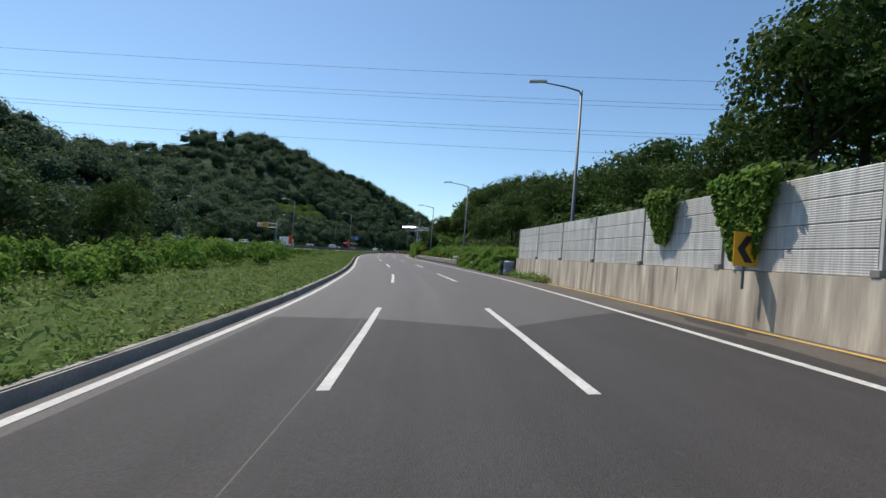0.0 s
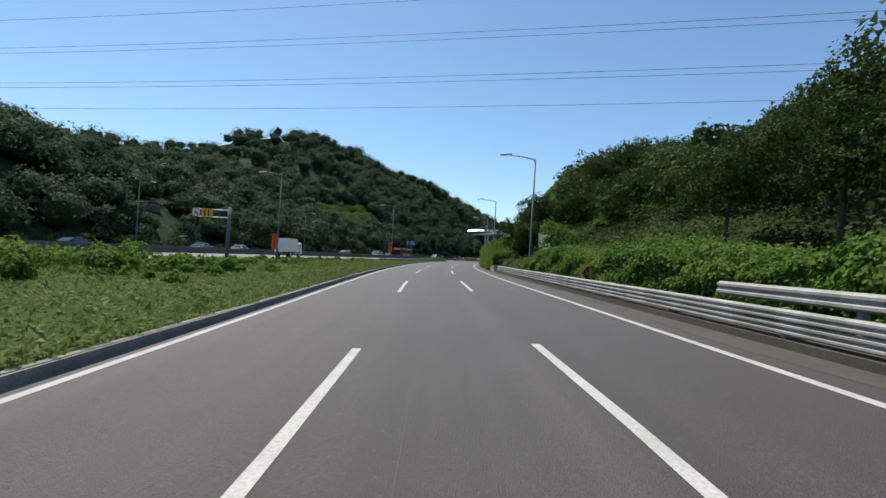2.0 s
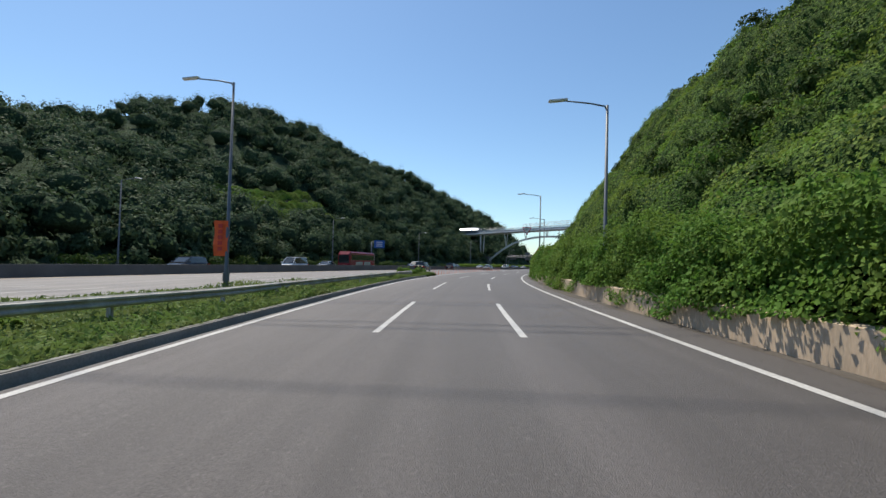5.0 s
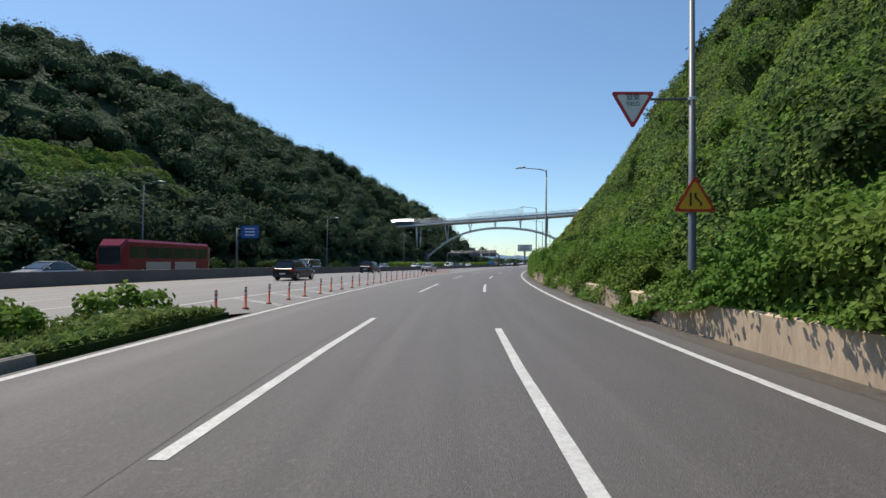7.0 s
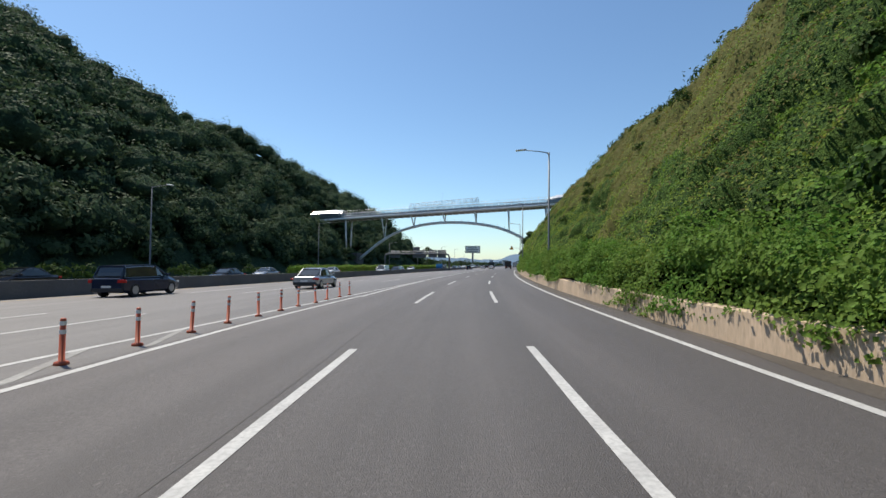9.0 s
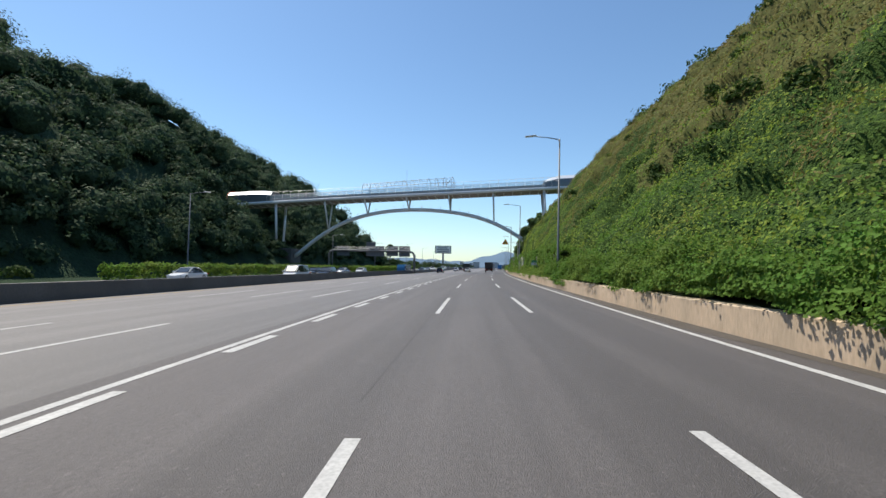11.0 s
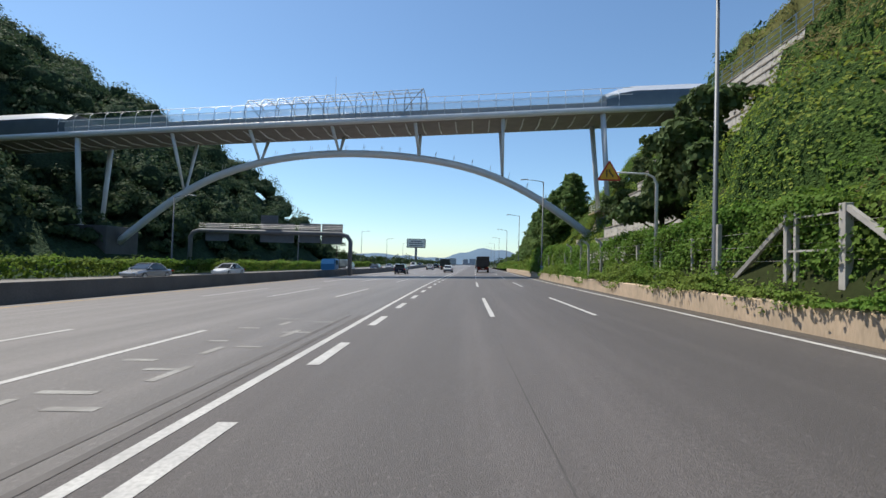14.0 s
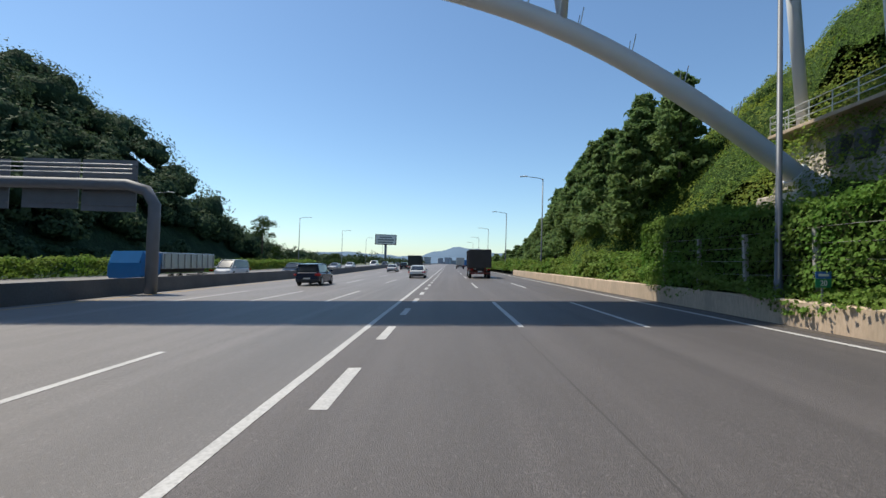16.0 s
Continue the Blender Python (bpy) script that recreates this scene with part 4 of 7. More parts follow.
cage_d = np.linspace(-32.6, -8.0, 12)
for d in cage_d:
    bm = bmesh.new()
    tube(bm, [hoop(d, f) for f in np.linspace(0.0, 1.0, 22)], 0.065, 6)
    part("hoop", bm, RAIL_STEEL, bridge)
for f in (0.16, 0.24, 0.32, 0.5, 0.68, 0.76, 0.84):
    bm = bmesh.new()
    tube(bm, [hoop(d, f) for d in cage_d], 0.04, 6)
    part("cage_rail", bm, RAIL_STEEL, bridge)
for d, e in ((-32.6, -29.8), (-8.0, -10.8)):
    for side in (-1, 1):
        bm = bmesh.new()
        tube(bm, [bridge_at(e, side * (HALF + 0.2), deck_z(e) + 0.7), bridge_at((d + e) / 2, side * (HALF + 0.1), deck_z(d) + 2.6), bridge_at(d, side * HALF * 0.85, deck_z(d) + 0.6 + (net_top(d) - 0.6) * 0.85)], 0.06, 6)
        part("cage_brace", bm, RAIL_STEEL, bridge)
bm = bmesh.new()
tube(bm, [bridge_at(-21.0, 0, deck_z(-21) + 0.5), bridge_at(-21.0, 0, deck_z(-21) + 8.3)], [0.06, 0.02], 6)
part("lightning_rod", bm, STEEL, bridge)
PARAPET = mat("parapet_panel", (0.36, 0.37, 0.38), 0.6, vary=0.3, scale=0.8)
GLASS = bpy.data.materials.new("bridge_glazing")
GLASS.use_nodes = True
gb = GLASS.node_tree.nodes["Principled BSDF"]
gb.inputs["Base Color"].default_value = (0.62, 0.75, 0.8, 1)
gb.inputs["Roughness"].default_value = 0.12
gb.inputs["Alpha"].default_value = 0.35
for side in (-1, 1):
    vs, fs = [], []
    sp = np.linspace(-60, 18, 30)
    for d in sp:
        vs += [bridge_at(d, side * (HALF + 0.02), deck_z(d) + 1.5), bridge_at(d, side * (HALF + 0.02), deck_z(d) + 2.6)]
    fs = [(2 * i, 2 * i + 1, 2 * i + 3, 2 * i + 2) for i in range(len(sp) - 1)]
    mesh_object("screen", vs, fs, GLASS, bridge)
    vs = []
    for d in sp:
        for a, z in ((-0.06, 0.7), (0.06, 0.7), (0.06, 1.5), (-0.06, 1.5)):
            vs.append(bridge_at(d, side * HALF + a, deck_z(d) + z))
    fs = [(4 * i + k, 4 * i + (k + 1) % 4, 4 * i + 4 + (k + 1) % 4, 4 * i + 4 + k) for i in range(len(sp) - 1) for k in range(4)]
    mesh_object("parapet", vs, fs, PARAPET, bridge)
TUBE_M = mat("canopy_metal", (0.75, 0.77, 0.79), 0.3, 0.35, vary=0.2, scale=0.5)
TUBE_GLASS = mat("canopy_glazing", (0.12, 0.14, 0.16), 0.12, 0.0, vary=0.3, scale=0.6, spec=0.8)
ORANGE = mat("orange_paint", (0.75, 0.13, 0.03), 0.5, vary=0.3, scale=2)
for d0, d1 in ((-72, -59), (16.6, 29.5)):
    vs, fs = [], []
    arc = [(-HALF, 0.5), (-HALF - 0.15, 1.8), (-HALF + 0.1, 2.9), (-HALF + 1.2, 3.9), (0, 4.3), (HALF - 1.2, 3.9), (HALF - 0.1, 2.9), (HALF + 0.15, 1.8), (HALF, 0.5)]
    dd_ = np.linspace(d0, d1, 8)
    for i, d in enumerate(dd_):
        cut = 1.0 - 0.3 * max(0, 1 - (d - d0) / 3) if d0 > 0 else 1.08 - 0.15 * max(0, 1 - (d1 - d) / 4)
        for a, z in arc:
            vs.append(bridge_at(d + (z * 0.55 if d0 > 0 and i == 7 else 0), a, deck_z(d) + 0.5 + (z - 0.5) * cut))
    roof_f, glass_f = [], []
    for i in range(7):
        for k in range(8):
            f = (9 * i + k, 9 * i + k + 1, 9 * i + 10 + k, 9 * i + 9 + k)
            (glass_f if k in (0, 1, 6, 7) else roof_f).append(f)
    mesh_object("canopy_roof", vs, roof_f, TUBE_M, bridge, smooth=True)
    mesh_object("canopy_side", vs, glass_f, TUBE_GLASS, bridge, smooth=True)
    e = 63 if d0 > 0 else 0
    bm = bmesh.new()
    tube(bm, vs[e:e + 9], 0.16, 8)
    part("canopy_end_rim", bm, ORANGE, bridge, "orange painted end rim")
for k, d in enumerate(np.arange(-40, 14, 2.6)):
    bm = bmesh.new()
    for sd in (-0.25, 0.25):
        tube(bm, [bridge_at(d, sd, arch_z(d) + 0.35), bridge_at(d + 0.15, sd * 1.5, arch_z(d) + 1.25)], 0.025, 5)
    part("bird_spike", bm, STEEL, bridge)

# ---- street lamps ----


def lamp_post(s, d, top, arm, side=-1, base=0.0, name="street_lamp", label="grey steel street lamp with a single curved arm", mat_=None):
    """side -1: the arm reaches to the road's left."""
    th = tagged(new(name), label, "street lamp", "street lamps")
    z0 = float(road_z(s, d))
    m = mat_ or POLE_M
    h = top - z0
    bm = bmesh.new()
    tube(bm, [(0, 0, base - 0.3), (0, 0, base + 1.2), (0, 0, base + 1.25), (0, 0, h)], [0.13, 0.12, 0.1, 0.06], 10)
    part("pole", bm, m, th, smooth=True)
    bm = bmesh.new()
    tube(bm, [(0, 0, h - 0.25), (side * 0.12, 0, h - 0.05), (side * 0.8, 0, h + 0.08), (side * arm * 0.75, 0, h + 0.2)], [0.05, 0.045, 0.04, 0.035], 8)
    part("arm", bm, m, th, smooth=True)
    bm = bmesh.new()
    box(bm, -0.45, 0.45, -0.14, 0.14, -0.05, 0.07, 0.05)
    for v in bm.verts:
        v.co.x = v.co.x * side
    hd_ = part("lamp_head", bm, STEEL, th)
    hd_.matrix_basis = pose(side * arm * 0.85, 0, h + 0.2, 0, 6 * side, 0)
    bm = bmesh.new()
    box(bm, -0.14, 0.14, -0.1, 0.1, base + 0.5, base + 0.95, 0.01)
    part("junction_box", bm, m, th)
    th.matrix_basis = Matrix.Translation(at(s, d)) @ pose(0, 0, 0, 0, 0, heading(s))
    return th


for s, d, z in ((22.9, 8.78, 10.4), (50.6, 8.25, 9.25), (80.4, 8.75, 9.42), (112.2, 8.75, 9.8), (136.4, 8.2, 9.2), (171.0, 8.25, 9.95), (201.5, 8.34, 9.97), (241.5, 8.2, 11.0), (282.1, 7.9, 12.05), (322.8, 7.95, 12.0), (362.4, 7.85, 11.85), (403.7, 8.9, 12.0), (436.4, 8.6, 11.4), (477, 8.6, 11.4), (518, 8.6, 11.2), (560, 8.6, 11.2)):
    lamp_post(s, d, z, 2.7)
for s, d, z in ((101.2, -18.3, 10.3), (138.0, -10.9, 10.9)):
    lamp_post(s, d, z, 2.8, -1)
for s in (120, 165, 210, 255, 305, 362, 404, 460, 505, 550, 600):
    lamp_post(s, float(main_edge(s)) - 34.2, (10.8 if s < 340 else 9.0) if s < 440 else 11.5, 2.8, 1)

# ---- signs ----
SIGN_RED = mat("sign_red", (0.55, 0.03, 0.02), 0.4, vary=0.3, scale=4)
SIGN_YELLOW = mat("sign_yellow", (0.78, 0.4, 0.02), 0.4, vary=0.3, scale=4, second=(0.6, 0.28, 0.02))
SIGN_WHITE = mat("sign_white", (0.75, 0.74, 0.72), 0.45, vary=0.3, scale=4)
SIGN_BLACK = mat("sign_black", (0.02, 0.02, 0.022), 0.5, vary=0.3, scale=4)
SIGN_BACK = mat("sign_back", (0.17, 0.18, 0.2), 0.6, 0.1, vary=0.3, scale=1.5)
SIGN_BLUE = mat("sign_blue", (0.03, 0.12, 0.42), 0.4, vary=0.3, scale=3)
SIGN_GREEN = mat("sign_green", (0.02, 0.22, 0.1), 0.4, vary=0.3, scale=3)
BANNER = mat("orange_banner", (0.85, 0.12, 0.03), 0.7, vary=0.4, scale=2.0, bump=0.3, bump_scale=5)


def plate(name, outline, y, material, parent, thick=0.01):
    """A flat plate in the x-z plane, facing -y."""
    bm = bmesh.new()
    a = [bm.verts.new((x, y, z)) for x, z in outline]
    b = [bm.verts.new((x, y + thick, z)) for x, z in outline]
    bm.faces.new(a)
    bm.faces.new(b[::-1])
    n = len(a)
    for k in range(n):
        bm.faces.new((a[k], b[k], b[(k + 1) % n], a[(k + 1) % n]))
    bmesh.ops.recalc_face_normals(bm, faces=bm.faces)
    return part(name, bm, material, parent)


def tri(w, cz, down=False, cut=0.06):
    """A triangle's outline with blunted corners."""
    h = w * 0.866
    p = [(-w / 2, -h / 3), (w / 2, -h / 3), (0, 2 * h / 3)]
    out = []
    for i in range(3):
        a, b, c = Vector(p[i - 1]), Vector(p[i]), Vector(p[(i + 1) % 3])
        out += [b + (a - b) * cut, b + (c - b) * cut]
    return [(v.x, cz + (-v.y if down else v.y)) for v in out]


def words(name, text, size, x, y, z, material, parent):
    cu = bpy.data.curves.new(name, "FONT")
    cu.body, cu.size, cu.align_x, cu.align_y, cu.extrude = text, size, "CENTER", "CENTER", 0.003
    tmp = new(name, cu)
    me = bpy.data.meshes.new_from_object(tmp.evaluated_get(bpy.context.evaluated_depsgraph_get()))
    bpy.data.objects.remove(tmp)
    me.materials.clear()
    me.materials.append(material)
    ob = new(name, me)
    ob.parent = parent
    ob.matrix_basis = pose(x, y, z, 90, 0, 0)
    return ob


# yield and lane-drop signs on a tall mast
mast = tagged(new("road_sign_pair"), "yield sign and lane drop warning clamped to a lamp post", "road sign")
for z in (2.95, 3.45, 5.85):
    bm = bmesh.new()
    tube(bm, [(0, 0, z - 0.04), (0, 0, z + 0.04)], 0.125, 12)
    part("clamp", bm, STEEL, mast)
bm = bmesh.new()
tube(bm, [(0, 0, 5.85), (-1.25, 0, 5.85)], 0.035, 8)
part("bracket", bm, POLE_M, mast)
ys = plate("yield_plate", tri(1.15, 5.7, True), -0.06, SIGN_RED, mast)
plate("yield_face", tri(0.86, 5.7, True), -0.068, SIGN_WHITE, ys)
ys.matrix_basis = pose(-1.25 - 0.3, 0, 0)
words("yield_word", "양보", 0.2, 0, -0.075, 5.88, SIGN_BLACK, ys)
words("yield_word", "YIELD", 0.14, 0, -0.075, 5.7, SIGN_BLACK, ys)
ws = plate("warning_plate", tri(1.1, 3.2), -0.15, SIGN_RED, mast)
plate("warning_face", tri(0.86, 3.2), -0.158, SIGN_YELLOW, ws)
for o in ([(-0.14, 3.03), (-0.09, 3.03), (-0.09, 3.37), (-0.14, 3.37)], [(0.12, 3.03), (0.17, 3.03), (0.17, 3.11), (0.03, 3.27), (0.03, 3.37), (-0.02, 3.37), (-0.02, 3.25), (0.12, 3.1)]):
    plate("symbol", o, -0.166, SIGN_BLACK, ws)
mast.matrix_basis = Matrix.Translation(at(171.0, 8.25)) @ pose(0, 0, 0, 0, 0, heading(170.9))

# the second lane-drop sign on a bracket over the hedge
mast2 = tagged(new("sign_mast"), "steel post carrying a yellow lane drop warning triangle", "road sign")
bm = bmesh.new()
tube(bm, [(0, 0, -0.3), (0, 0, 5.05), (-0.15, 0, 5.4), (-0.5, 0, 5.55), (-2.2, 0, 5.6)], [0.085, 0.075, 0.055, 0.04, 0.035], 10)
part("pole", bm, STEEL, mast2, smooth=True)
ws = plate("warning_plate", tri(1.16, 5.5), -0.12, SIGN_RED, mast2)
plate("warning_face", tri(0.92, 5.5), -0.128, SIGN_YELLOW, ws)
for o in ([(-0.15, 5.33), (-0.09, 5.33), (-0.09, 5.69), (-0.15, 5.69)], [(0.13, 5.33), (0.19, 5.33), (0.19, 5.41), (0.04, 5.6), (0.04, 5.69), (-0.02, 5.69), (-0.02, 5.58), (0.13, 5.39)]):
    plate("symbol", o, -0.136, SIGN_BLACK, ws)
ws.matrix_basis = pose(-2.25, 0, 0)
mast2.matrix_basis = Matrix.Translation(at(328.1, 8.0, 0.4)) @ pose(0, 0, 0, 0, 0, heading(329))


def chevron(s, d, z, label, turn=8):
    th = tagged(new("chevron_sign"), label, "road sign", "chevron signs")
    plate("board", [(-0.32, -0.38), (0.32, -0.38), (0.32, 0.38), (-0.32, 0.38)], 0, SIGN_YELLOW, th, 0.02)
    plate("arrow", [(0.18, 0.3), (-0.02, 0.3), (-0.24, 0.0), (-0.02, -0.3), (0.18, -0.3), (-0.04, 0.0)], -0.008, SIGN_BLACK, th, 0.006)
    bm = bmesh.new()
    tube(bm, [(0, 0.05, -0.9), (0, 0.05, 0.38)], 0.03, 8)
    part("post", bm, POLE_M, th)
    th.matrix_basis = Matrix.Translation(at(s, d, z)) @ pose(0, 0, 0, 0, 0, heading(s) + turn)


chevron(10.0, 8.15, 1.75, "orange chevron sign with black arrow on the barrier")
chevron(64.9, 8.1, 0.88, "orange chevron sign half hidden in creepers", -18)

# distance marker on the retaining wall
mk = tagged(new("distance_marker"), "small blue and green distance plate on a post", "road sign")
plate("upper_plate", [(-0.2, 0.18), (0.2, 0.18), (0.2, 0.36), (-0.2, 0.36)], 0, SIGN_BLUE, mk)
plate("lower_plate", [(-0.2, -0.05), (0.2, -0.05), (0.2, 0.17), (-0.2, 0.17)], 0, SIGN_GREEN, mk)
plate("bar", [(-0.13, 0.24), (0.13, 0.24), (0.13, 0.3), (-0.13, 0.3)], -0.006, SIGN_WHITE, mk, 0.004)
words("number", "20", 0.19, 0, -0.006, 0.06, SIGN_WHITE, mk)
bm = bmesh.new()
tube(bm, [(0, 0.04, -0.6), (0, 0.04, 0.36)], 0.025, 8)
part("post", bm, POLE_M, mk)
mk2 = tagged(new("distance_marker"), "small green and white distance plate on a thin post", "road sign")
plate("upper_plate", [(-0.27, 0.12), (0.27, 0.12), (0.27, 0.36), (-0.27, 0.36)], 0, SIGN_GREEN, mk2)
plate("lower_plate", [(-0.27, -0.12), (0.27, -0.12), (0.27, 0.12), (-0.27, 0.12)], 0, SIGN_WHITE, mk2)
words("number", "19", 0.22, 0, -0.006, 0.24, SIGN_WHITE, mk2)
words("number", ".9", 0.22, 0.06, -0.006, 0.0, SIGN_BLACK, mk2)
bm = bmesh.new()
tube(bm, [(0.08, 0.04, -1.6), (0, 0.04, 0.3)], 0.025, 8)
part("post", bm, POLE_M, mk2)
mk2.matrix_basis = Matrix.Translation(at(294.9, 7.5, 1.95)) @ pose(0, 0, 0, 0, 0, heading(294) + 4)
mk.matrix_basis = Matrix.Translation(at(360.4, 7.6, 1.15)) @ pose(0, 0, 0, 0, 0, heading(360))

# orange banners on the lamp posts of the gore
for s, d, z in ((101.1, -18.6, 1.15), (137.9, -11.2, 1.65)):
    th = tagged(new("banner"), "bright orange hanging banner tied to a lamp post", "banner", "banners")
    bm = bmesh.new()
    bmesh.ops.create_grid(bm, x_segments=4, y_segments=12, size=0.5)
    for v in bm.verts:
        v.co = Vector((v.co.x * 0.75, 0.05 * math.sin(v.co.y * 9) + 0.03 * v.co.x, v.co.y * 1.85))
    bmesh.ops.solidify(bm, geom=bm.faces, thickness=0.01)
    part("cloth", bm, BANNER, th)
    for k in range(5):
        plate("mark", [(-0.12, 0.55 - 0.3 * k), (0.12, 0.55 - 0.3 * k), (0.12, 0.75 - 0.3 * k), (-0.12, 0.75 - 0.3 * k)], -0.09, SIGN_RED, th, 0.004)
    th.matrix_basis = Matrix.Translation(at(s, d, z + 1.1)) @ pose(0, 0, 0, 0, 0, heading(s))


def side_sign(s, d, w, h, z, face, label, arm=1, name="direction_sign"):
    """A board held out from a mast by two arms."""
    th = tagged(new(name), label, "road sign")
    bm = bmesh.new()
    tube(bm, [(0, 0, -1), (0, 0, z + h * 0.8)], [0.2, 0.16], 12)
    part("mast", bm, POLE_M, th, smooth=True)
    for k in (0.25, 0.75):
        bm = bmesh.new()
        tube(bm, [(0, 0, z + h * k), (arm * (w + 0.8), 0, z + h * k)], 0.07, 8)
        part("arm", bm, POLE_M, th)
    x0, x1 = sorted((arm * 0.8, arm * (w + 0.8)))
    b = plate("board", [(x0, z), (x1, z), (x1, z + h), (x0, z + h)], -0.12, face, th, 0.05)
    for k in range(3):
        plate("line", [(x0 + 0.2 * w, z + h * (0.2 + 0.25 * k)), (x1 - 0.2 * w, z + h * (0.2 + 0.25 * k)), (x1 - 0.2 * w, z + h * (0.3 + 0.25 * k)), (x0 + 0.2 * w, z + h * (0.3 + 0.25 * k))], -0.13, SIGN_WHITE, b, 0.005)
    th.matrix_basis = Matrix.Translation(at(s, d)) @ pose(0, 0, 0, 0, 0, heading(s))


lane_sign = tagged(new("lane_sign"), "steel mast with a round turn sign and an orange panel", "road sign")
bm = bmesh.new()
tube(bm, [(0, 0, -1), (0, 0, 5.35)], [0.2, 0.16], 12)
part("mast", bm, POLE_M, lane_sign, smooth=True)
for z in (4.25, 4.98):
    bm = bmesh.new()
    tube(bm, [(0, 0, z), (-3.45, 0, z)], 0.06, 8)
    part("arm", bm, WHITE_STEEL, lane_sign)
ring_ = [(math.cos(a), math.sin(a)) for a in np.arange(24) * math.pi / 12]
disc = plate("turn_sign", [(-3.1 + 0.44 * a, 4.61 + 0.44 * b) for a, b in ring_], -0.12, SIGN_RED, lane_sign, 0.04)
plate("sign_face", [(-3.1 + 0.36 * a, 4.61 + 0.36 * b) for a, b in ring_], -0.13, SIGN_WHITE, disc, 0.008)
plate("arrow", [(-3.04, 4.36), (-2.94, 4.36), (-2.94, 4.66), (-3.14, 4.66), (-3.14, 4.78), (-3.32, 4.61), (-3.14, 4.46), (-3.14, 4.56), (-3.04, 4.56)], -0.137, SIGN_BLACK, disc, 0.005)
panel_ = plate("orange_panel", [(-2.6, 4.18), (-1.55, 4.18), (-1.55, 5.04), (-2.6, 5.04)], -0.12, SIGN_YELLOW, lane_sign, 0.04)
for x in (-2.35, -2.0):
    plate("lane_bar", [(x, 4.3), (x + 0.13, 4.3), (x + 0.13, 4.92), (x, 4.92)], -0.127, SIGN_BLACK, panel_, 0.005)
lane_sign.matrix_basis = Matrix.Translation(at(90.7, -19.2)) @ pose(0, 0, 0, 0, 0, heading(91) + 6)
side_sign(226, -38.5, 3.0, 2.0, 5.2, SIGN_BLUE, "blue direction sign on a grey mast", 1)

# ---- sign gantry beyond the bridge ----
gantry = tagged(new("sign_gantry"), "dark steel gantry carrying the backs of large signs", "sign gantry")
gy = 0.0
bm = bmesh.new()
tube(bm, [(-25.0, 0, -1), (-25.0, 0, 5.0), (-24.6, 0, 5.7), (-23.7, 0, 6.0), (-1.6, 0, 6.0), (-0.5, 0, 5.7), (0, 0, 4.9), (0, 0, -1)], 0.32, 14)
part("frame", bm, SIGN_BACK, gantry, smooth=True)
for x0, x1, z0, z1 in ((-4.6, -1.4, 4.5, 7.5), (-8.1, -4.8, 4.6, 7.5), (-14.2, -8.9, 4.5, 7.4), (-14.2, -11.5, 7.45, 8.6), (-22.9, -19.2, 4.5, 7.2)):
    b = plate("board", [(x0, z0), (x1, z0), (x1, z1), (x0, z1)], 0.45, SIGN_BACK, gantry, 0.06)
    for k in range(4):
        z = z0 + (z1 - z0) * (k + 0.5) / 4
        plate("stiffener", [(x0 + 0.05, z - 0.05), (x1 - 0.05, z - 0.05), (x1 - 0.05, z + 0.05), (x0 + 0.05, z + 0.05)], 0.38, SIGN_BACK, b, 0.07)
for z in (6.6, 6.85, 7.1):
    bm = bmesh.new()
    tube(bm, [(-23.6, -0.3, z), (-1.2, -0.3, z)], 0.03, 6)
    part("catwalk_rail", bm, STEEL, gantry)
gantry.matrix_basis = Matrix.Translation(at(374.6, -18.8, 0.15)) @ pose(0, 0, 0, 0, 0, heading(375))

# ---- billboard far ahead ----
bb = tagged(new("billboard"), "large billboard on a single tall dark column", "billboard")
bm = bmesh.new()
tube(bm, [(0, 1, -4.5), (0, 1, 12)], 0.9, 12)
part("column", bm, POLE_M, bb, smooth=True)
b = plate("board", [(-7.8, 11.5), (7.8, 11.5), (7.8, 19), (-7.8, 19)], 0, SIGN_BLACK, bb, 1.5)
plate("face", [(-7.3, 12.0), (7.3, 12.0), (7.3, 18.5), (-7.3, 18.5)], -0.05, SIGN_WHITE, b, 0.04)
for z, w in ((16.4, 4.5), (14.6, 6.0), (12.8, 5.5)):
    plate("line", [(-w, z), (w, z), (w, z + 0.9), (-w, z + 0.9)], -0.1, SIGN_BACK, b, 0.04)
bx, by = xy(690, -49)
bb.matrix_basis = Matrix.Translation((float(bx), float(by), 2.4)) @ pose(0, 0, 0, 0, 0, heading(690))

# ---- bollards and hatching at the nose ----
BOL_RED = mat("bollard_plastic", (0.5, 0.1, 0.04), 0.5, vary=0.5, scale=3, second=(0.25, 0.06, 0.03))
bol = tagged(new("bollard"), "faded red plastic lane bollard with pale bands", "bollard", "lane bollards")
bm = bmesh.new()
tube(bm, [(0, 0, 0), (0, 0, 0.05), (0, 0, 0.06), (0, 0, 0.74), (0, 0, 0.76)], [0.11, 0.1, 0.045, 0.042, 0.02], 8)
part("tube", bm, BOL_RED, bol, smooth=True)
for z in (0.5, 0.64):
    bm = bmesh.new()
    tube(bm, [(0, 0, z), (0, 0, z + 0.07)], 0.0465, 8)
    part("band", bm, SIGN_WHITE, bol)
spots = np.arange(174.0, 229, 1.78)
bol.matrix_basis = Matrix.Translation(at(172.2, -5.0))
for s in spots:
    d = float(np.interp(s, [173, 190, 200, 246], [-5.05, -4.8, -4.65, -4.3])) + random.uniform(-0.06, 0.06)
    copy_thing(bol, Matrix.Translation(at(s, d)) @ pose(0, 0, 0, random.uniform(-3, 3), random.uniform(-3, 3), random.uniform(0, 90)))
hatch = line_group("hatching", "white diagonal hatching at the merging nose")
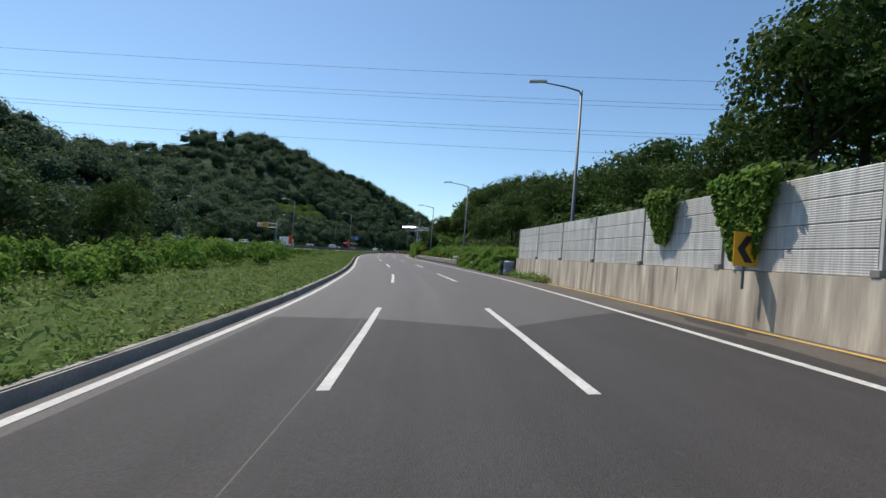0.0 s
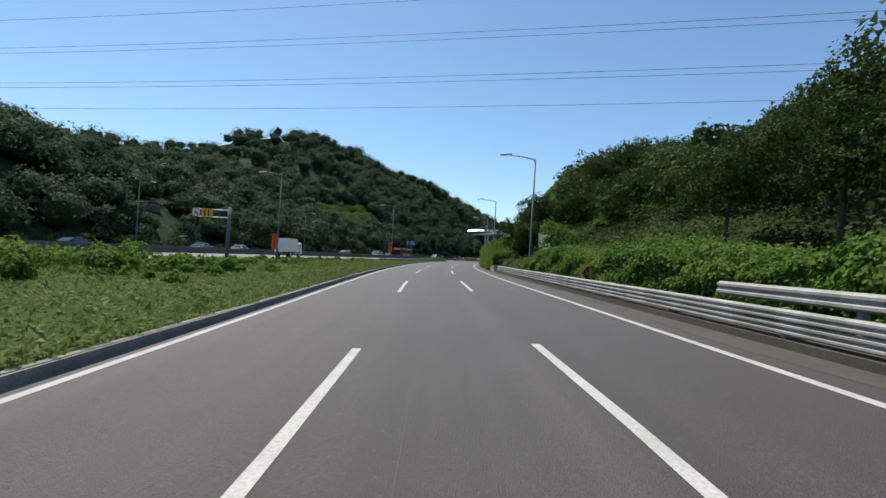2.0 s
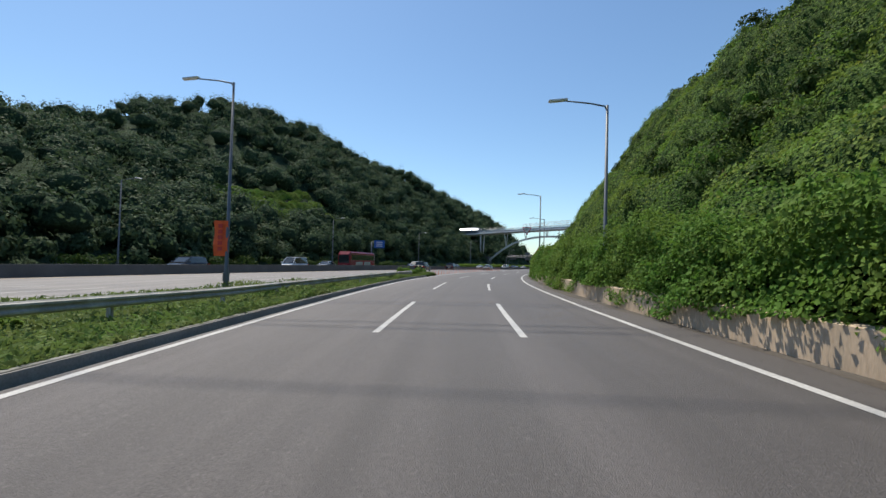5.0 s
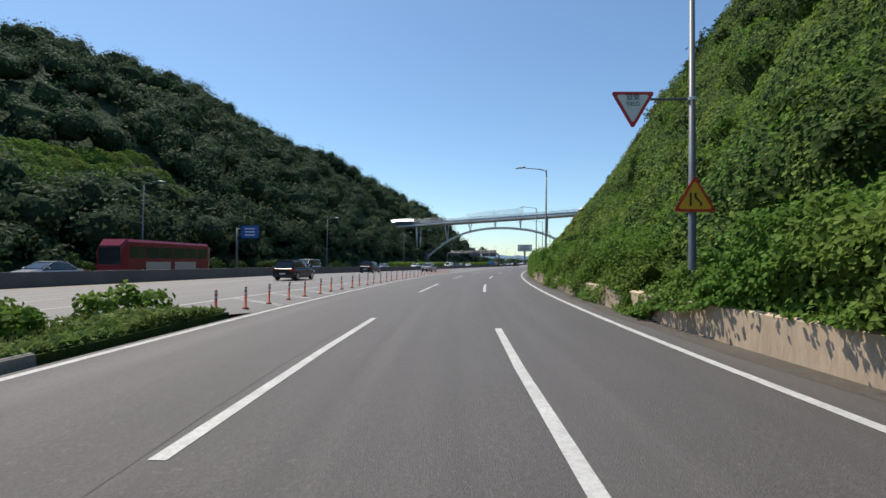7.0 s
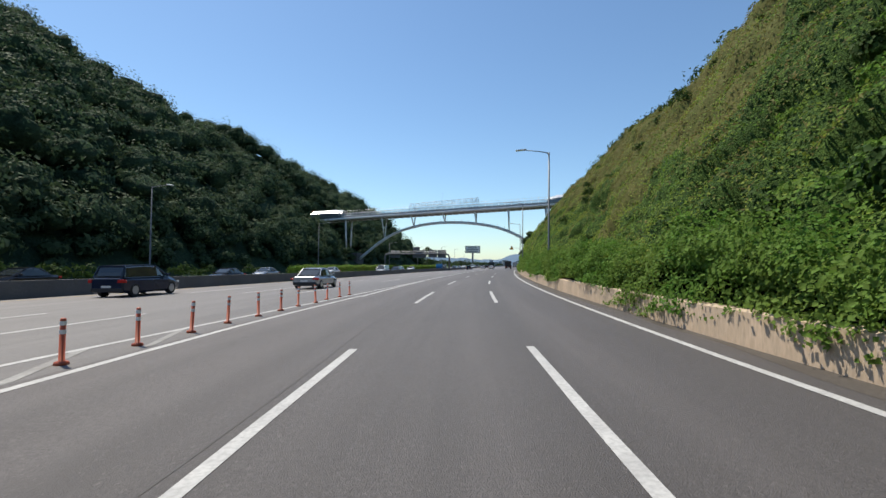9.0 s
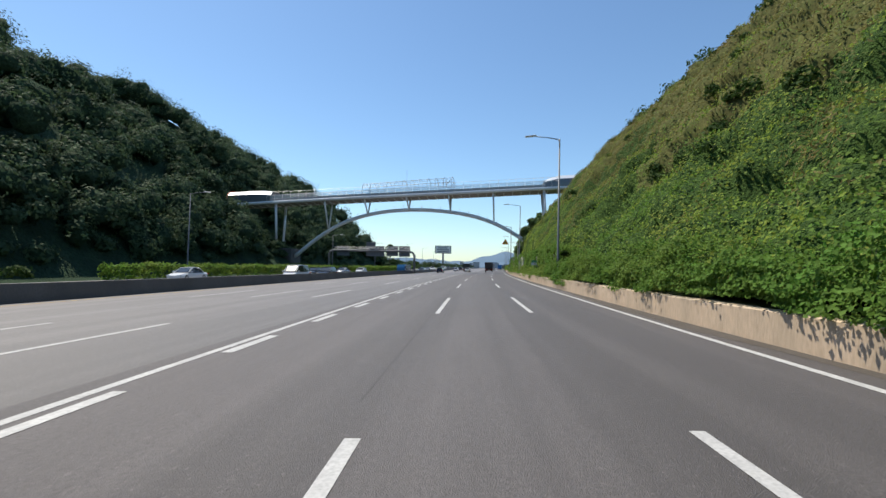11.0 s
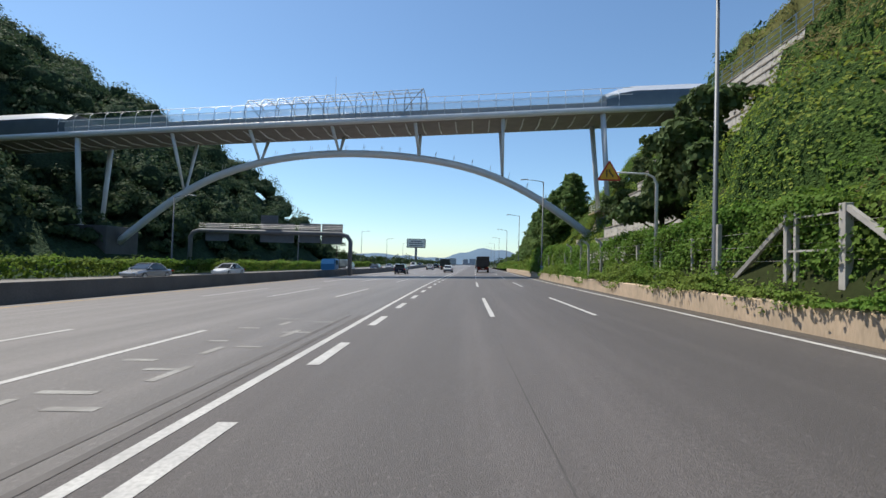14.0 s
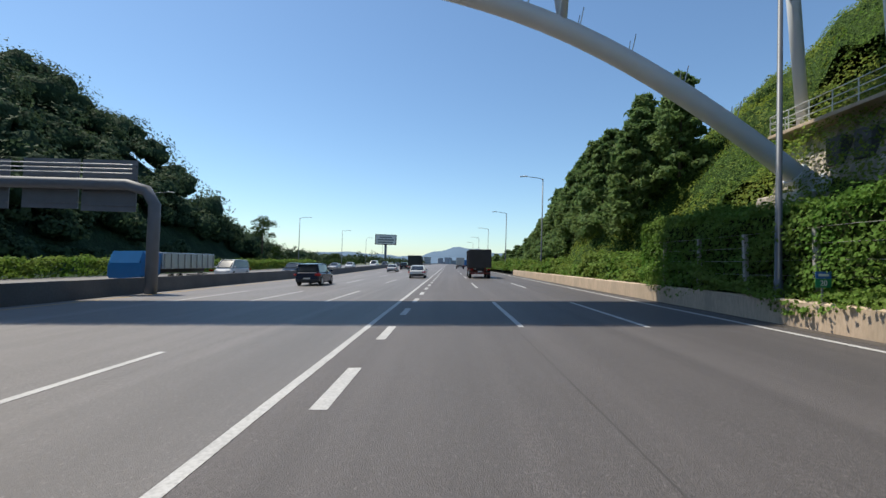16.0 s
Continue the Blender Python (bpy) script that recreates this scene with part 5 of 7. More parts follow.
for s in np.arange(175, 214, 3.0):
    a0, a1 = float(main_edge(s + 3)), float(left_line(s)) - 0.3
    if a1 - a0 < 0.6:
        continue
    q = [at(s, a1, 0.006), at(s + 0.5, a1, 0.006), at(s + 3.4, a0 + 0.1, 0.006), at(s + 2.9, a0 + 0.1, 0.006)]
    mesh_object("stripe", q, [(0, 1, 2, 3)], PAINT_WORN, hatch)

# ---- stone walls on the hillside ----
rubble = tagged(new("rubble_wall"), "grey rubble stone wall behind dry weeds", kind="structure")
wall_len, wall_h = 11.5, 3.6
back = bmesh.new()
box(back, 0.12, 0.9, 0, wall_len, -0.6, wall_h)
part("mortar_bed", back, MORTAR, rubble)
shapes = []
for k in range(10):
    bm = bmesh.new()
    bmesh.ops.create_cube(bm, size=1)
    for v in bm.verts:
        v.co += Vector((random.uniform(-0.09, 0.09), random.uniform(-0.12, 0.12), random.uniform(-0.14, 0.14)))
    bmesh.ops.bevel(bm, geom=list(bm.edges), offset=0.13, segments=1, affect="EDGES")
    me = bpy.data.meshes.new("stone")
    bm.to_mesh(me)
    bm.free()
    me.materials.append(STONE_M)
    shapes.append(me)
z = -0.5
others = []
while z < wall_h - 0.1:
    h = random.uniform(0.15, 0.25)
    y = random.uniform(-0.2, 0.1)
    while y < wall_len:
        w = random.uniform(0.18, 0.44)
        m = pose(0.13 + random.uniform(-0.03, 0.03), y + w / 2, z + h / 2 + random.uniform(-0.04, 0.04), random.uniform(-16, 16), random.uniform(-9, 9), random.uniform(-9, 9)) @ Matrix.Diagonal((random.uniform(0.2, 0.3), w * random.uniform(0.85, 1.0), h * random.uniform(0.8, 1.12), 1))
        if y < 4.6:
            ob = new("stone", random.choice(shapes))
            ob.parent = rubble
            ob.matrix_basis = m
        else:
            others.append((m, random.choice(shapes)))
        y += w
    z += h


def joined(name, pieces, material, parent, label):
    """Many shaped pieces as one mesh."""
    vs, fs = [], []
    for m, me in pieces:
        k = len(vs)
        vs += [m @ v.co for v in me.vertices]
        fs += [tuple(k + i for i in f.vertices) for f in me.polygons]
    return tagged(mesh_object(name, vs, fs, material, parent), label, kind="stuff")


joined("rubble_stones", others, STONE_M, rubble, "grey rubble stones of the wall's farther stretch")
rubble.matrix_basis = Matrix.Translation(at(85.0, 11.3, 0.55)) @ pose(0, 0, 0, 0, 0, heading(90) - 4)

terrace = tagged(new("terraced_wall"), "stepped pale stone faced retaining wall on the slope", kind="structure")
TERRACE_M = mat("terrace_stone", (0.58, 0.55, 0.5), 0.85, vary=0.6, scale=0.8, fine=0.5, fine_scale=6, bump=0.6, bump_scale=8, second=(0.38, 0.36, 0.33), obj=0.35)
MORTAR_PALE = mat("pale_mortar", (0.3, 0.28, 0.25), 0.9, vary=0.5, scale=2)
COPING_M = mat("weathered_coping", (0.42, 0.38, 0.33), 0.9, vary=0.8, scale=0.7, fine=0.5, fine_scale=9, bump=0.4, bump_scale=14, second=(0.2, 0.18, 0.15))
rs = random.Random(17)
facing = []
for k in range(9):
    bm = bmesh.new()
    bmesh.ops.create_cube(bm, size=1)
    for v in bm.verts:
        v.co += Vector((0, rs.uniform(-0.17, 0.17), rs.uniform(-0.17, 0.17)))
    bmesh.ops.bevel(bm, geom=list(bm.edges), offset=0.05, segments=1, affect="EDGES")
    me = bpy.data.meshes.new("stone")
    bm.to_mesh(me)
    bm.free()
    me.materials.append(TERRACE_M)
    facing.append(me)
upper = []
for k in range(-2, 12):
    d, z0 = 13.1 + 0.82 * k, 4.62 + 1.18 * k
    s1 = 354.8 if k < 8 else 355.6
    run = s1 - (333.0 + 0.25 * max(k, 0))
    base_ = Matrix.Translation((*[float(v) for v in xy(s1 - run, d)], z0)) @ pose(0, 0, 0, 0, 0, heading(344))
    bm = bmesh.new()
    box(bm, 0.06, 1.8, 0, run, -0.1, 1.08)
    part("mortar_bed", bm, MORTAR_PALE, terrace).matrix_basis = base_
    y = 0.0
    while y < run - 0.15:
        w = min(rs.uniform(0.36, 0.72), run - y)
        cut_ = rs.uniform(0.38, 0.7)
        for z, h in ((0.0, cut_), (cut_, 1.08 - cut_)):
            m = base_ @ Matrix.Translation((0.1 + rs.uniform(-0.02, 0.02), y + w / 2, z + h / 2)) @ Matrix.Diagonal((0.16, w * 1.0, h * 1.0, 1))
            if 0 <= k < 4:
                ob = new("stone", rs.choice(facing))
                ob.parent = terrace
                ob.matrix_basis = m
            else:
                upper.append((m, rs.choice(facing)))
        y += w
    bm = bmesh.new()
    box(bm, -0.04, 1.7, 0, run, 1.08, 1.18, 0.02)
    part("coping", bm, COPING_M, terrace).matrix_basis = base_
    # no holes are cut: black blocks paint the shade inside the drains
    if 4 <= k < 8:
        for y in np.arange(run - 1.3, 2.0, -2.9):
            bm = bmesh.new()
            box(bm, -0.012, 0.1, y - 0.09 - 0.4 * (k % 2), y + 0.09 - 0.4 * (k % 2), 0.55, 0.78)
            part("drain_hole", bm, SIGN_BLACK, terrace, "square drain hole, its inner shade painted as a black block").matrix_basis = base_
joined("upper_stones", upper, TERRACE_M, terrace, "pale facing stones of the upper steps")
RAIL_BLUE = mat("blue_railing_paint", (0.16, 0.27, 0.42), 0.5, 0.1, vary=0.3, scale=2)
top_rail = tagged(new("hilltop_railing"), "thin blue painted steel railing above the terraced wall", "railing")
for k in range(13):
    bm = bmesh.new()
    x, y = xy(337 + 1.7 * k, 22.5)
    tube(bm, [(float(x), float(y), 18.6), (float(x), float(y), 20.5)], 0.03, 6)
    part("post", bm, RAIL_BLUE, top_rail)
for z in (19.2, 19.62, 20.05, 20.5):
    bm = bmesh.new()
    tube(bm, [(*[float(v) for v in xy(s, 22.5)], z) for s in np.linspace(337, 357.4, 9)], 0.028, 6)
    part("rail", bm, RAIL_BLUE, top_rail)

# ---- fence with creepers along the retaining wall ----
fence = tagged(new("mesh_fence"), "wire mesh fence on leaning concrete posts", "fence")
FENCE_POST = mat("fence_post", (0.45, 0.43, 0.4), 0.8, vary=0.4, scale=4)
for s in [s for s in np.arange(285, 371, 3.05) if not 314 < s < 324]:
    bare = 335 < s < 348
    bm = bmesh.new()
    box(bm, -0.07, 0.07, -0.07, 0.07, 0.2, 3.1 if bare else 2.7, 0.015)
    p = part("post", bm, FENCE_POST, fence)
    p.matrix_basis = Matrix.Translation(at(s, 7.98 if bare else 8.14)) @ pose(0, 0, 0, random.uniform(-2, 2), random.uniform(-3, 3), heading(s))
    if bare:
        bm = bmesh.new()
        tube(bm, [(0.0, 0, 3.04), (-0.07, 0, 3.16), (-0.38, 0, 3.38)], [0.09, 0.09, 0.08], 4)
        part("bent_head", bm, FENCE_POST, p)
for s, top, w in ((319.1, 3.15, 0.07), (318.75, 3.1, 0.05), (317.1, 3.15, 0.1), (314.2, 3.1, 0.07), (322.6, 3.1, 0.07)):
    bm = bmesh.new()
    box(bm, -w, w, -w, w, 0.2, top, 0.012)
    part("gate_post", bm, FENCE_POST, fence).matrix_basis = Matrix.Translation(at(s, 7.98)) @ pose(0, 0, 0, 0, 0, heading(s))
for (sa, za), (sb, zb), r in (((322.1, 0.85), (319.2, 2.85), 0.085), ((317.1, 3.1), (314.9, 1.5), 0.085), ((319.0, 2.05), (317.2, 2.05), 0.04), ((319.0, 2.95), (317.2, 2.95), 0.03)):
    bm = bmesh.new()
    tube(bm, [at(sa, 7.96, za), at(sb, 7.96, zb)], r, 4)
    part("stay", bm, FENCE_POST, fence)
for z in (0.9, 1.35, 1.8, 2.25, 2.7):
    bm = bmesh.new()
    tube(bm, [at(s, 8.08, z + 0.03 * math.sin(s)) for s in np.arange(284, 373, 4.0)], 0.007, 4)
    part("wire", bm, FENCE_POST, fence)


def leafy_wall(name, label, s0, s1, d, zlo, zhi, depth, n, size, material, category="creepers", wave=0.3, skirt=0.0, thin=None):
    """A thick curtain of leaves along the road: its face, its top and its ends."""
    s = rng.uniform(s0, s1, n)
    if thin is not None:
        s = s[rng.uniform(0, 1, n) < thin(s)]
        n = len(s)
    top = (zhi(s) if callable(zhi) else np.full(n, zhi)) + wave * (np.sin(s * 1.7) * 0.5 + np.sin(s * 0.53 + 1) * 0.6 + np.sin(s * 4.1) * 0.25)
    lo = zlo(s) if callable(zlo) else np.full(n, zlo)
    f = rng.uniform(0, 1, n)
    face = rng.uniform(0, 1, n) < 0.68
    dd = np.where(face, rng.normal(0, 0.12, n), rng.uniform(0, depth, n)) + (d(s) if callable(d) else d)
    bulge = 0.22 * np.sin(s * 1.1 + 3 * f) * np.sin(f * 7 + s * 0.4)
    z = np.where(face, lo + (top - lo) * f, top + rng.normal(0, 0.12, n) - 0.15 * ((dd - dd.min()) / (depth + 1)))
    dd = dd - np.where(face, bulge + skirt * (1 - f) ** 2, 0)
    x, y = xy(s, dd)
    z = z + road_z(s, dd)
    h = np.interp(s, GS, GH)
    nr = np.stack([np.where(face, -np.cos(h), 0), np.where(face, np.sin(h), 0), np.where(face, 0.55, 1.0)], 1)
    ob = leaf_mesh(name, np.stack([x, y, z], 1), nr, rng.uniform(size[0], size[1], n), material)
    return tagged(ob, label, category, kind="stuff")


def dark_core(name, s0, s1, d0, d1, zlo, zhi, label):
    """A solid core inside a hedge, its dark colour standing in for the shade."""
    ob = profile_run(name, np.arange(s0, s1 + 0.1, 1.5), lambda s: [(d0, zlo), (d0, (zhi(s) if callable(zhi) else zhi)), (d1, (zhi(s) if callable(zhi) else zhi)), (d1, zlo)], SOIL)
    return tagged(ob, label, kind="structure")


fence_top = lambda s: np.interp(s, [280, 288, 312, 324, 336, 347, 352, 372], [2.9, 3.5, 3.5, 3.5, 3.2, 3.0, 3.4, 3.75])
leafy_wall("fence_creepers", "bright green creepers hanging over the mesh fence", 283, 372, 8.15, 0.75, fence_top, 1.6, 96000, (0.045, 0.095), VINE_LEAF, wave=0.2, thin=lambda s: np.interp(s, [312, 315, 321, 324, 335, 338, 347, 350], [1, 0.85, 0.85, 1, 1, 0.5, 0.55, 1]) * np.clip(1.1 + 0.5 * np.sin(s * 1.9) * np.sin(s * 0.7), 0.5, 1))
dark_core("fence_stems", 284, 333.5, 8.4, 9.6, 0.0, lambda s: float(fence_top(s)) - 0.35, "solid dark core painted as shade behind the fence")
dark_core("fence_stems", 350, 371.5, 8.4, 9.6, 0.0, lambda s: float(fence_top(s)) - 0.35, "solid dark core painted as shade behind the fence")
n = 3500
es = rng.uniform(0, 1, (n, 2))
ex, ey = xy(372.2 + rng.normal(0, 0.15, n), 7.9 + 2.2 * es[:, 0])
end_leaves = leaf_mesh("fence_end_creepers", np.stack([ex, ey, 0.7 + 3.2 * es[:, 1]], 1), np.tile([0.3, 0.9, 0.3], (n, 1)), rng.uniform(0.07, 0.16, n), VINE_LEAF)
tagged(end_leaves, "dark leaves closing the end of the fence", "creepers", kind="stuff")
leafy_wall("wall_weeds", "weeds and creepers hanging over the low wall", 284, 372, 7.62, lambda s: 0.55 + 0.25 * np.sin(s * 0.9), lambda s: 1.3 + 0.35 * np.sin(s * 0.31), 0.9, 34000, (0.04, 0.09), SLOPE_LEAF, wave=0.25)
over = lambda s: np.clip(np.interp(s, [96, 130, 160, 200, 225, 245, 285], [0.2, 0.15, 0.2, 0.3, 0.55, 0.74, 0.74]) + np.interp(s, [190, 235], [0.55, 0.3]) * np.clip(np.sin(s * 0.42 + 0.6) + 0.8 * np.sin(s * 0.19 + 2) + 0.35 * np.sin(s * 1.7), -1.3, 0.9), 0.03, 0.9)
leafy_wall("slope_foot_creepers", "broad green creepers spilling over the tan wall", 93, 200, 7.6, over, lambda s: np.interp(s, [93, 97, 160, 166, 168.5, 173, 175, 200], [1.6, 2.8, 2.6, 2.4, 1.1, 1.1, 2.3, 2.2]), 2.6, 160000, (0.036, 0.082), VINE_LEAF, wave=0.6, skirt=0.16)
leafy_wall("slope_foot_creepers", "green creepers with tongues hanging over the tan wall", 200, 286, 7.64, over, lambda s: np.interp(s, [200, 285], [2.2, 2.0]), 2.2, 85000, (0.034, 0.078), VINE_LEAF, wave=0.6, skirt=0.12)
hedge_top = lambda s: np.interp(s, [32, 34, 45, 52, 60, 76, 81, 84], [1.5, 1.6, 1.7, 1.75, 1.8, 1.8, 1.2, 0.6])
leafy_wall("roadside_creepers", "broad-leaved creepers burying the guard rail", 32.4, 50, 7.85, 0.05, lambda s: hedge_top(s) * np.interp(s, [44, 50], [1.0, 0.45]), 2.4, 52000, (0.042, 0.09), VINE_LEAF, wave=0.3, skirt=0.35)
leafy_wall("roadside_creepers", "broad-leaved creepers behind the guard rail", 46, 84, 8.5, 0.2, hedge_top, 3.0, 84000, (0.04, 0.085), VINE_LEAF, wave=0.35)
dark_core("creeper_stems", 37, 47, 8.4, 10.2, 0.0, lambda s: float(hedge_top(s)) - 0.4, "solid dark core painted as shade under the creepers")
dark_core("creeper_stems", 47, 84, 9.0, 11.5, 0.0, lambda s: float(hedge_top(s)) - 0.4, "solid dark core painted as shade under the creepers")
leafy_wall("rail_weeds", "tall dry grass and weeds behind the guard rail", 82, 96, 8.3, 0.1, lambda s: 0.85 + 0.3 * np.sin(s), 1.4, 16000, (0.025, 0.055), WEED_LEAF, "weeds", wave=0.4)
n = 60
ws_ = np.concatenate([rng.uniform(87, 93, 26), rng.uniform(97, 116, 34)])
wd_ = np.where(ws_ < 93, rng.uniform(8.3, 9.3, n), rng.uniform(7.6, 8.5, n))
x, y = xy(ws_, wd_)
wr = rng.uniform(0.3, 0.6, n)
pp, nn = blob_leaves(np.stack([x, y, road_z(ws_, wd_) + wr * 0.6 + np.where(ws_ < 93, 0.4, 0.6)], 1), wr, 520, 1.0)
tagged(leaf_mesh("dry_weeds", pp, nn, rng.uniform(0.018, 0.04, len(pp)), WEED_LEAF, long=3.2, spread=1.2), "dry olive weeds at the foot of the stone wall", "weeds", kind="stuff")
n = 64
ws_ = rng.uniform(93.4, 99.5, n)
f = rng.uniform(0, 1, n)
wd_ = 10.6 + rng.uniform(-0.6, 1.6, n) - np.clip(ws_ - 95, 0, 4) * 0.35
x, y = xy(ws_, wd_)
wr = rng.uniform(0.5, 1.1, n)
lowest = np.interp(ws_, [89, 92, 95, 99], [4.6, 3.8, 2.0, 1.2])
pp, nn = blob_leaves(np.stack([x, y, lowest + f * (5.4 - lowest)], 1), wr, 260, 1.0)
tagged(leaf_mesh("wall_overhang", pp, nn, rng.uniform(0.07, 0.15, len(pp)), TREE_LEAF), "dark creepers hanging over the stone wall", "creepers", kind="stuff")
n = 20
ws_, wd_ = rng.uniform(82.0, 84.4, n), rng.uniform(10.6, 12.6, n)
x, y = xy(ws_, wd_)
wr = rng.uniform(0.45, 0.85, n)
pp, nn = blob_leaves(np.stack([x, y, road_z(ws_, wd_) + rng.uniform(0.4, 3.9, n)], 1), wr, 260, 1.0)
tagged(leaf_mesh("wall_end_creepers", pp, nn, rng.uniform(0.06, 0.12, len(pp)), VINE_LEAF), "creepers heaped over the end of the stone wall", "creepers", kind="stuff")
n = 26
ws_, wd_ = rng.uniform(33.6, 38, n), rng.uniform(8.3, 11.0, n)
x, y = xy(ws_, wd_)
wr = rng.uniform(0.45, 0.85, n)
pp, nn = blob_leaves(np.stack([x, y, road_z(ws_, wd_) + rng.uniform(0.1, 1.2, n)], 1), wr, 320, 1.0)
tagged(leaf_mesh("creeper_end", pp, nn, rng.uniform(0.06, 0.13, len(pp)), VINE_LEAF), "creepers heaped up behind the crash drums", "creepers", kind="stuff")
leafy_wall("barrier_end_grass", "pale dry grass at the barrier's foot", 24, 34, 7.95, 0.0, 0.3, 0.5, 2500, (0.03, 0.08), GRASS_LEAF, "grass", wave=0.1)
leafy_wall("verge_shrubs", "low green shrubs above the wall", 373, 470, 8.0, lambda s: np.interp(s, [373, 380, 470], [0.3, 0.7, 0.5]), lambda s: 1.6 + 0.5 * np.sin(s * 0.4), 3.5, 30000, (0.08, 0.18), SLOPE_LEAF, "shrubs", wave=0.4)


def hill_cover(name, label, s0, s1, d0, d1, n, size, material, up=0.6, category="creepers"):
    s, d = rng.uniform(s0, s1, n), rng.uniform(d0, d1, n)
    x, y = xy(s, d)
    lump = np.clip(np.sin(s * 0.7 + 2 * np.sin(d * 0.7)) + np.sin(d * 0.9 + s * 0.25), -0.5, 2)
    z = right_z(s, d) + rng.uniform(0, up, n) * (0.6 + lump)
    h = np.interp(s, GS, GH)
    nr = np.stack([-np.cos(h) * 0.6, np.sin(h) * 0.6, np.full(n, 0.8)], 1)
    return tagged(leaf_mesh(name, np.stack([x, y, z], 1), nr, rng.uniform(size[0], size[1], n), material), label, category, kind="stuff")


hill_cover("bank_creepers", "green creepers and weeds on the roadside bank", 0, 100, 10, 28, 70000, (0.07, 0.14), TREE_LEAF, 0.8)
hill_cover("bridge_creepers", "bright creepers on the slope under the bridge", 354, 396, 10.5, 30, 52000, (0.06, 0.12), YOUNG_LEAF, 0.7)
hill_cover("lawn", "mown bright grass on the bank", 74, 90, 13, 20, 9000, (0.04, 0.1), GRASS_LEAF, 0.05, "grass")

# ---- trees ----


def broadleaf(seed, height, spread, leaves, material, size, lean=0.0):
    """A trunk with limbs and a lobed crown; returns the thing."""
    r = random.Random(seed)
    th = new("tree")
    bm = bmesh.new()
    tops = []
    tube(bm, [(0, 0, -0.6), (0.05, 0, height * 0.2), (lean * 0.4, 0.1, height * 0.45), (lean, 0.1, height * 0.8)], [0.026 * height, 0.02 * height, 0.014 * height, 0.005 * height], 8)
    for k in range(8):
        a, z = k * 2.4 + r.uniform(-0.4, 0.4), height * r.uniform(0.28, 0.7)
        l = spread * r.uniform(0.5, 0.95)
        e = Vector((math.cos(a) * l + lean * z / height, math.sin(a) * l, z + l * r.uniform(0.3, 0.8)))
        b = Vector((lean * 0.5 * z / height, 0, z))
        tube(bm, [b, b.lerp(e, 0.5) + Vector((0, 0, -0.1)), e], [0.009 * height, 0.006 * height, 0.003 * height], 6)
        tops.append(e)
    part("trunk", bm, BARK, th, smooth=True)
    cs = [(*t, ) for t in tops] + [(lean, 0.1, height * 0.85), (lean * 0.7, -0.3, height * 0.65), (0.3, 0.4, height * 0.5)]
    rad = [spread * r.uniform(0.38, 0.6) for _ in cs]
    p, nrm = blob_leaves(cs, rad, leaves // len(cs), 0.8)
    leaf_mesh("crown", p, nrm, rng.uniform(size[0], size[1], len(p)), material, th)
    return th


def conifer(seed, height, spread, leaves):
    r = np.random.default_rng(seed)
    th = new("conifer")
    bm = bmesh.new()
    tube(bm, [(0, 0, -0.6), (0, 0, height * 0.5), (0, 0, height)], [0.022 * height, 0.013 * height, 0.003 * height], 8)
    part("trunk", bm, BARK, th, smooth=True)
    k = 70
    t = np.linspace(0.1, 1.0, k)
    ang = np.arange(k) * 2.4 + r.uniform(-0.5, 0.5, k)
    rad = spread * (1.05 - t) ** 0.7 * r.uniform(0.35, 1.0, k)
    cs = np.stack([np.cos(ang) * rad, np.sin(ang) * rad, height * t - rad * 0.12], 1)
    p, nrm = blob_leaves(cs, (0.35 + 0.85 * (1.05 - t)) * r.uniform(0.7, 1.3, k), leaves // k, 0.6)
    nrm = nrm * 0.6 + np.array([0, 0, 0.5])
    leaves = len(p)
    leaf_mesh("needles", p, nrm, r.uniform(0.15, 0.3, leaves), CONIFER_LEAF, th, long=1.5, small=True)
    return th


def place(th, s, d, z=None, scale=1.0, turn=0.0):
    x, y = xy(s, d)
    zz = float(right_z(s, d)) if z is None else z
    th.matrix_basis = Matrix.Translation((float(x), float(y), zz)) @ pose(0, 0, 0, 0, 0, turn) @ Matrix.Scale(scale, 4)


protos = [broadleaf(11, 9.0, 3.4, 8200, TREE_LEAF, (0.07, 0.14)), broadleaf(12, 7.5, 3.0, 7600, TREE_LEAF, (0.065, 0.13), 0.5), broadleaf(13, 10.5, 3.2, 8800, TREE_LEAF, (0.065, 0.13), -0.4)]
first = [(15.5, 16.5), (14.5, 13.4), (46.0, 16.3)]
for p, (s, d) in zip(protos, first):
    tagged(p, "leafy green broadleaf tree on the roadside bank", "tree", "trees on the bank")
    place(p, s, d, None, 0.66 if s > 40 else 1.0, random.uniform(0, 360))


def skyline(s, d):
    """The height that the tree tops on the bank reach."""
    s = s - np.interp(s, [85, 95, 112, 122], [0, 1, 1, 0]) * 1.6 * np.clip(d - 13, 0, 10)
    return 1.6 + (d - 1.5) * np.interp(s, [20, 30, 40, 48, 54, 58, 62, 68, 72, 80, 86, 90, 92, 95, 98, 108, 114, 118, 125, 137, 150], [0.7, 0.6, 0.54, 0.53, 0.64, 0.65, 0.64, 0.64, 0.61, 0.55, 0.45, 0.45, 0.5, 0.62, 0.88, 0.9, 0.76, 0.73, 0.74, 0.73, 0.82])


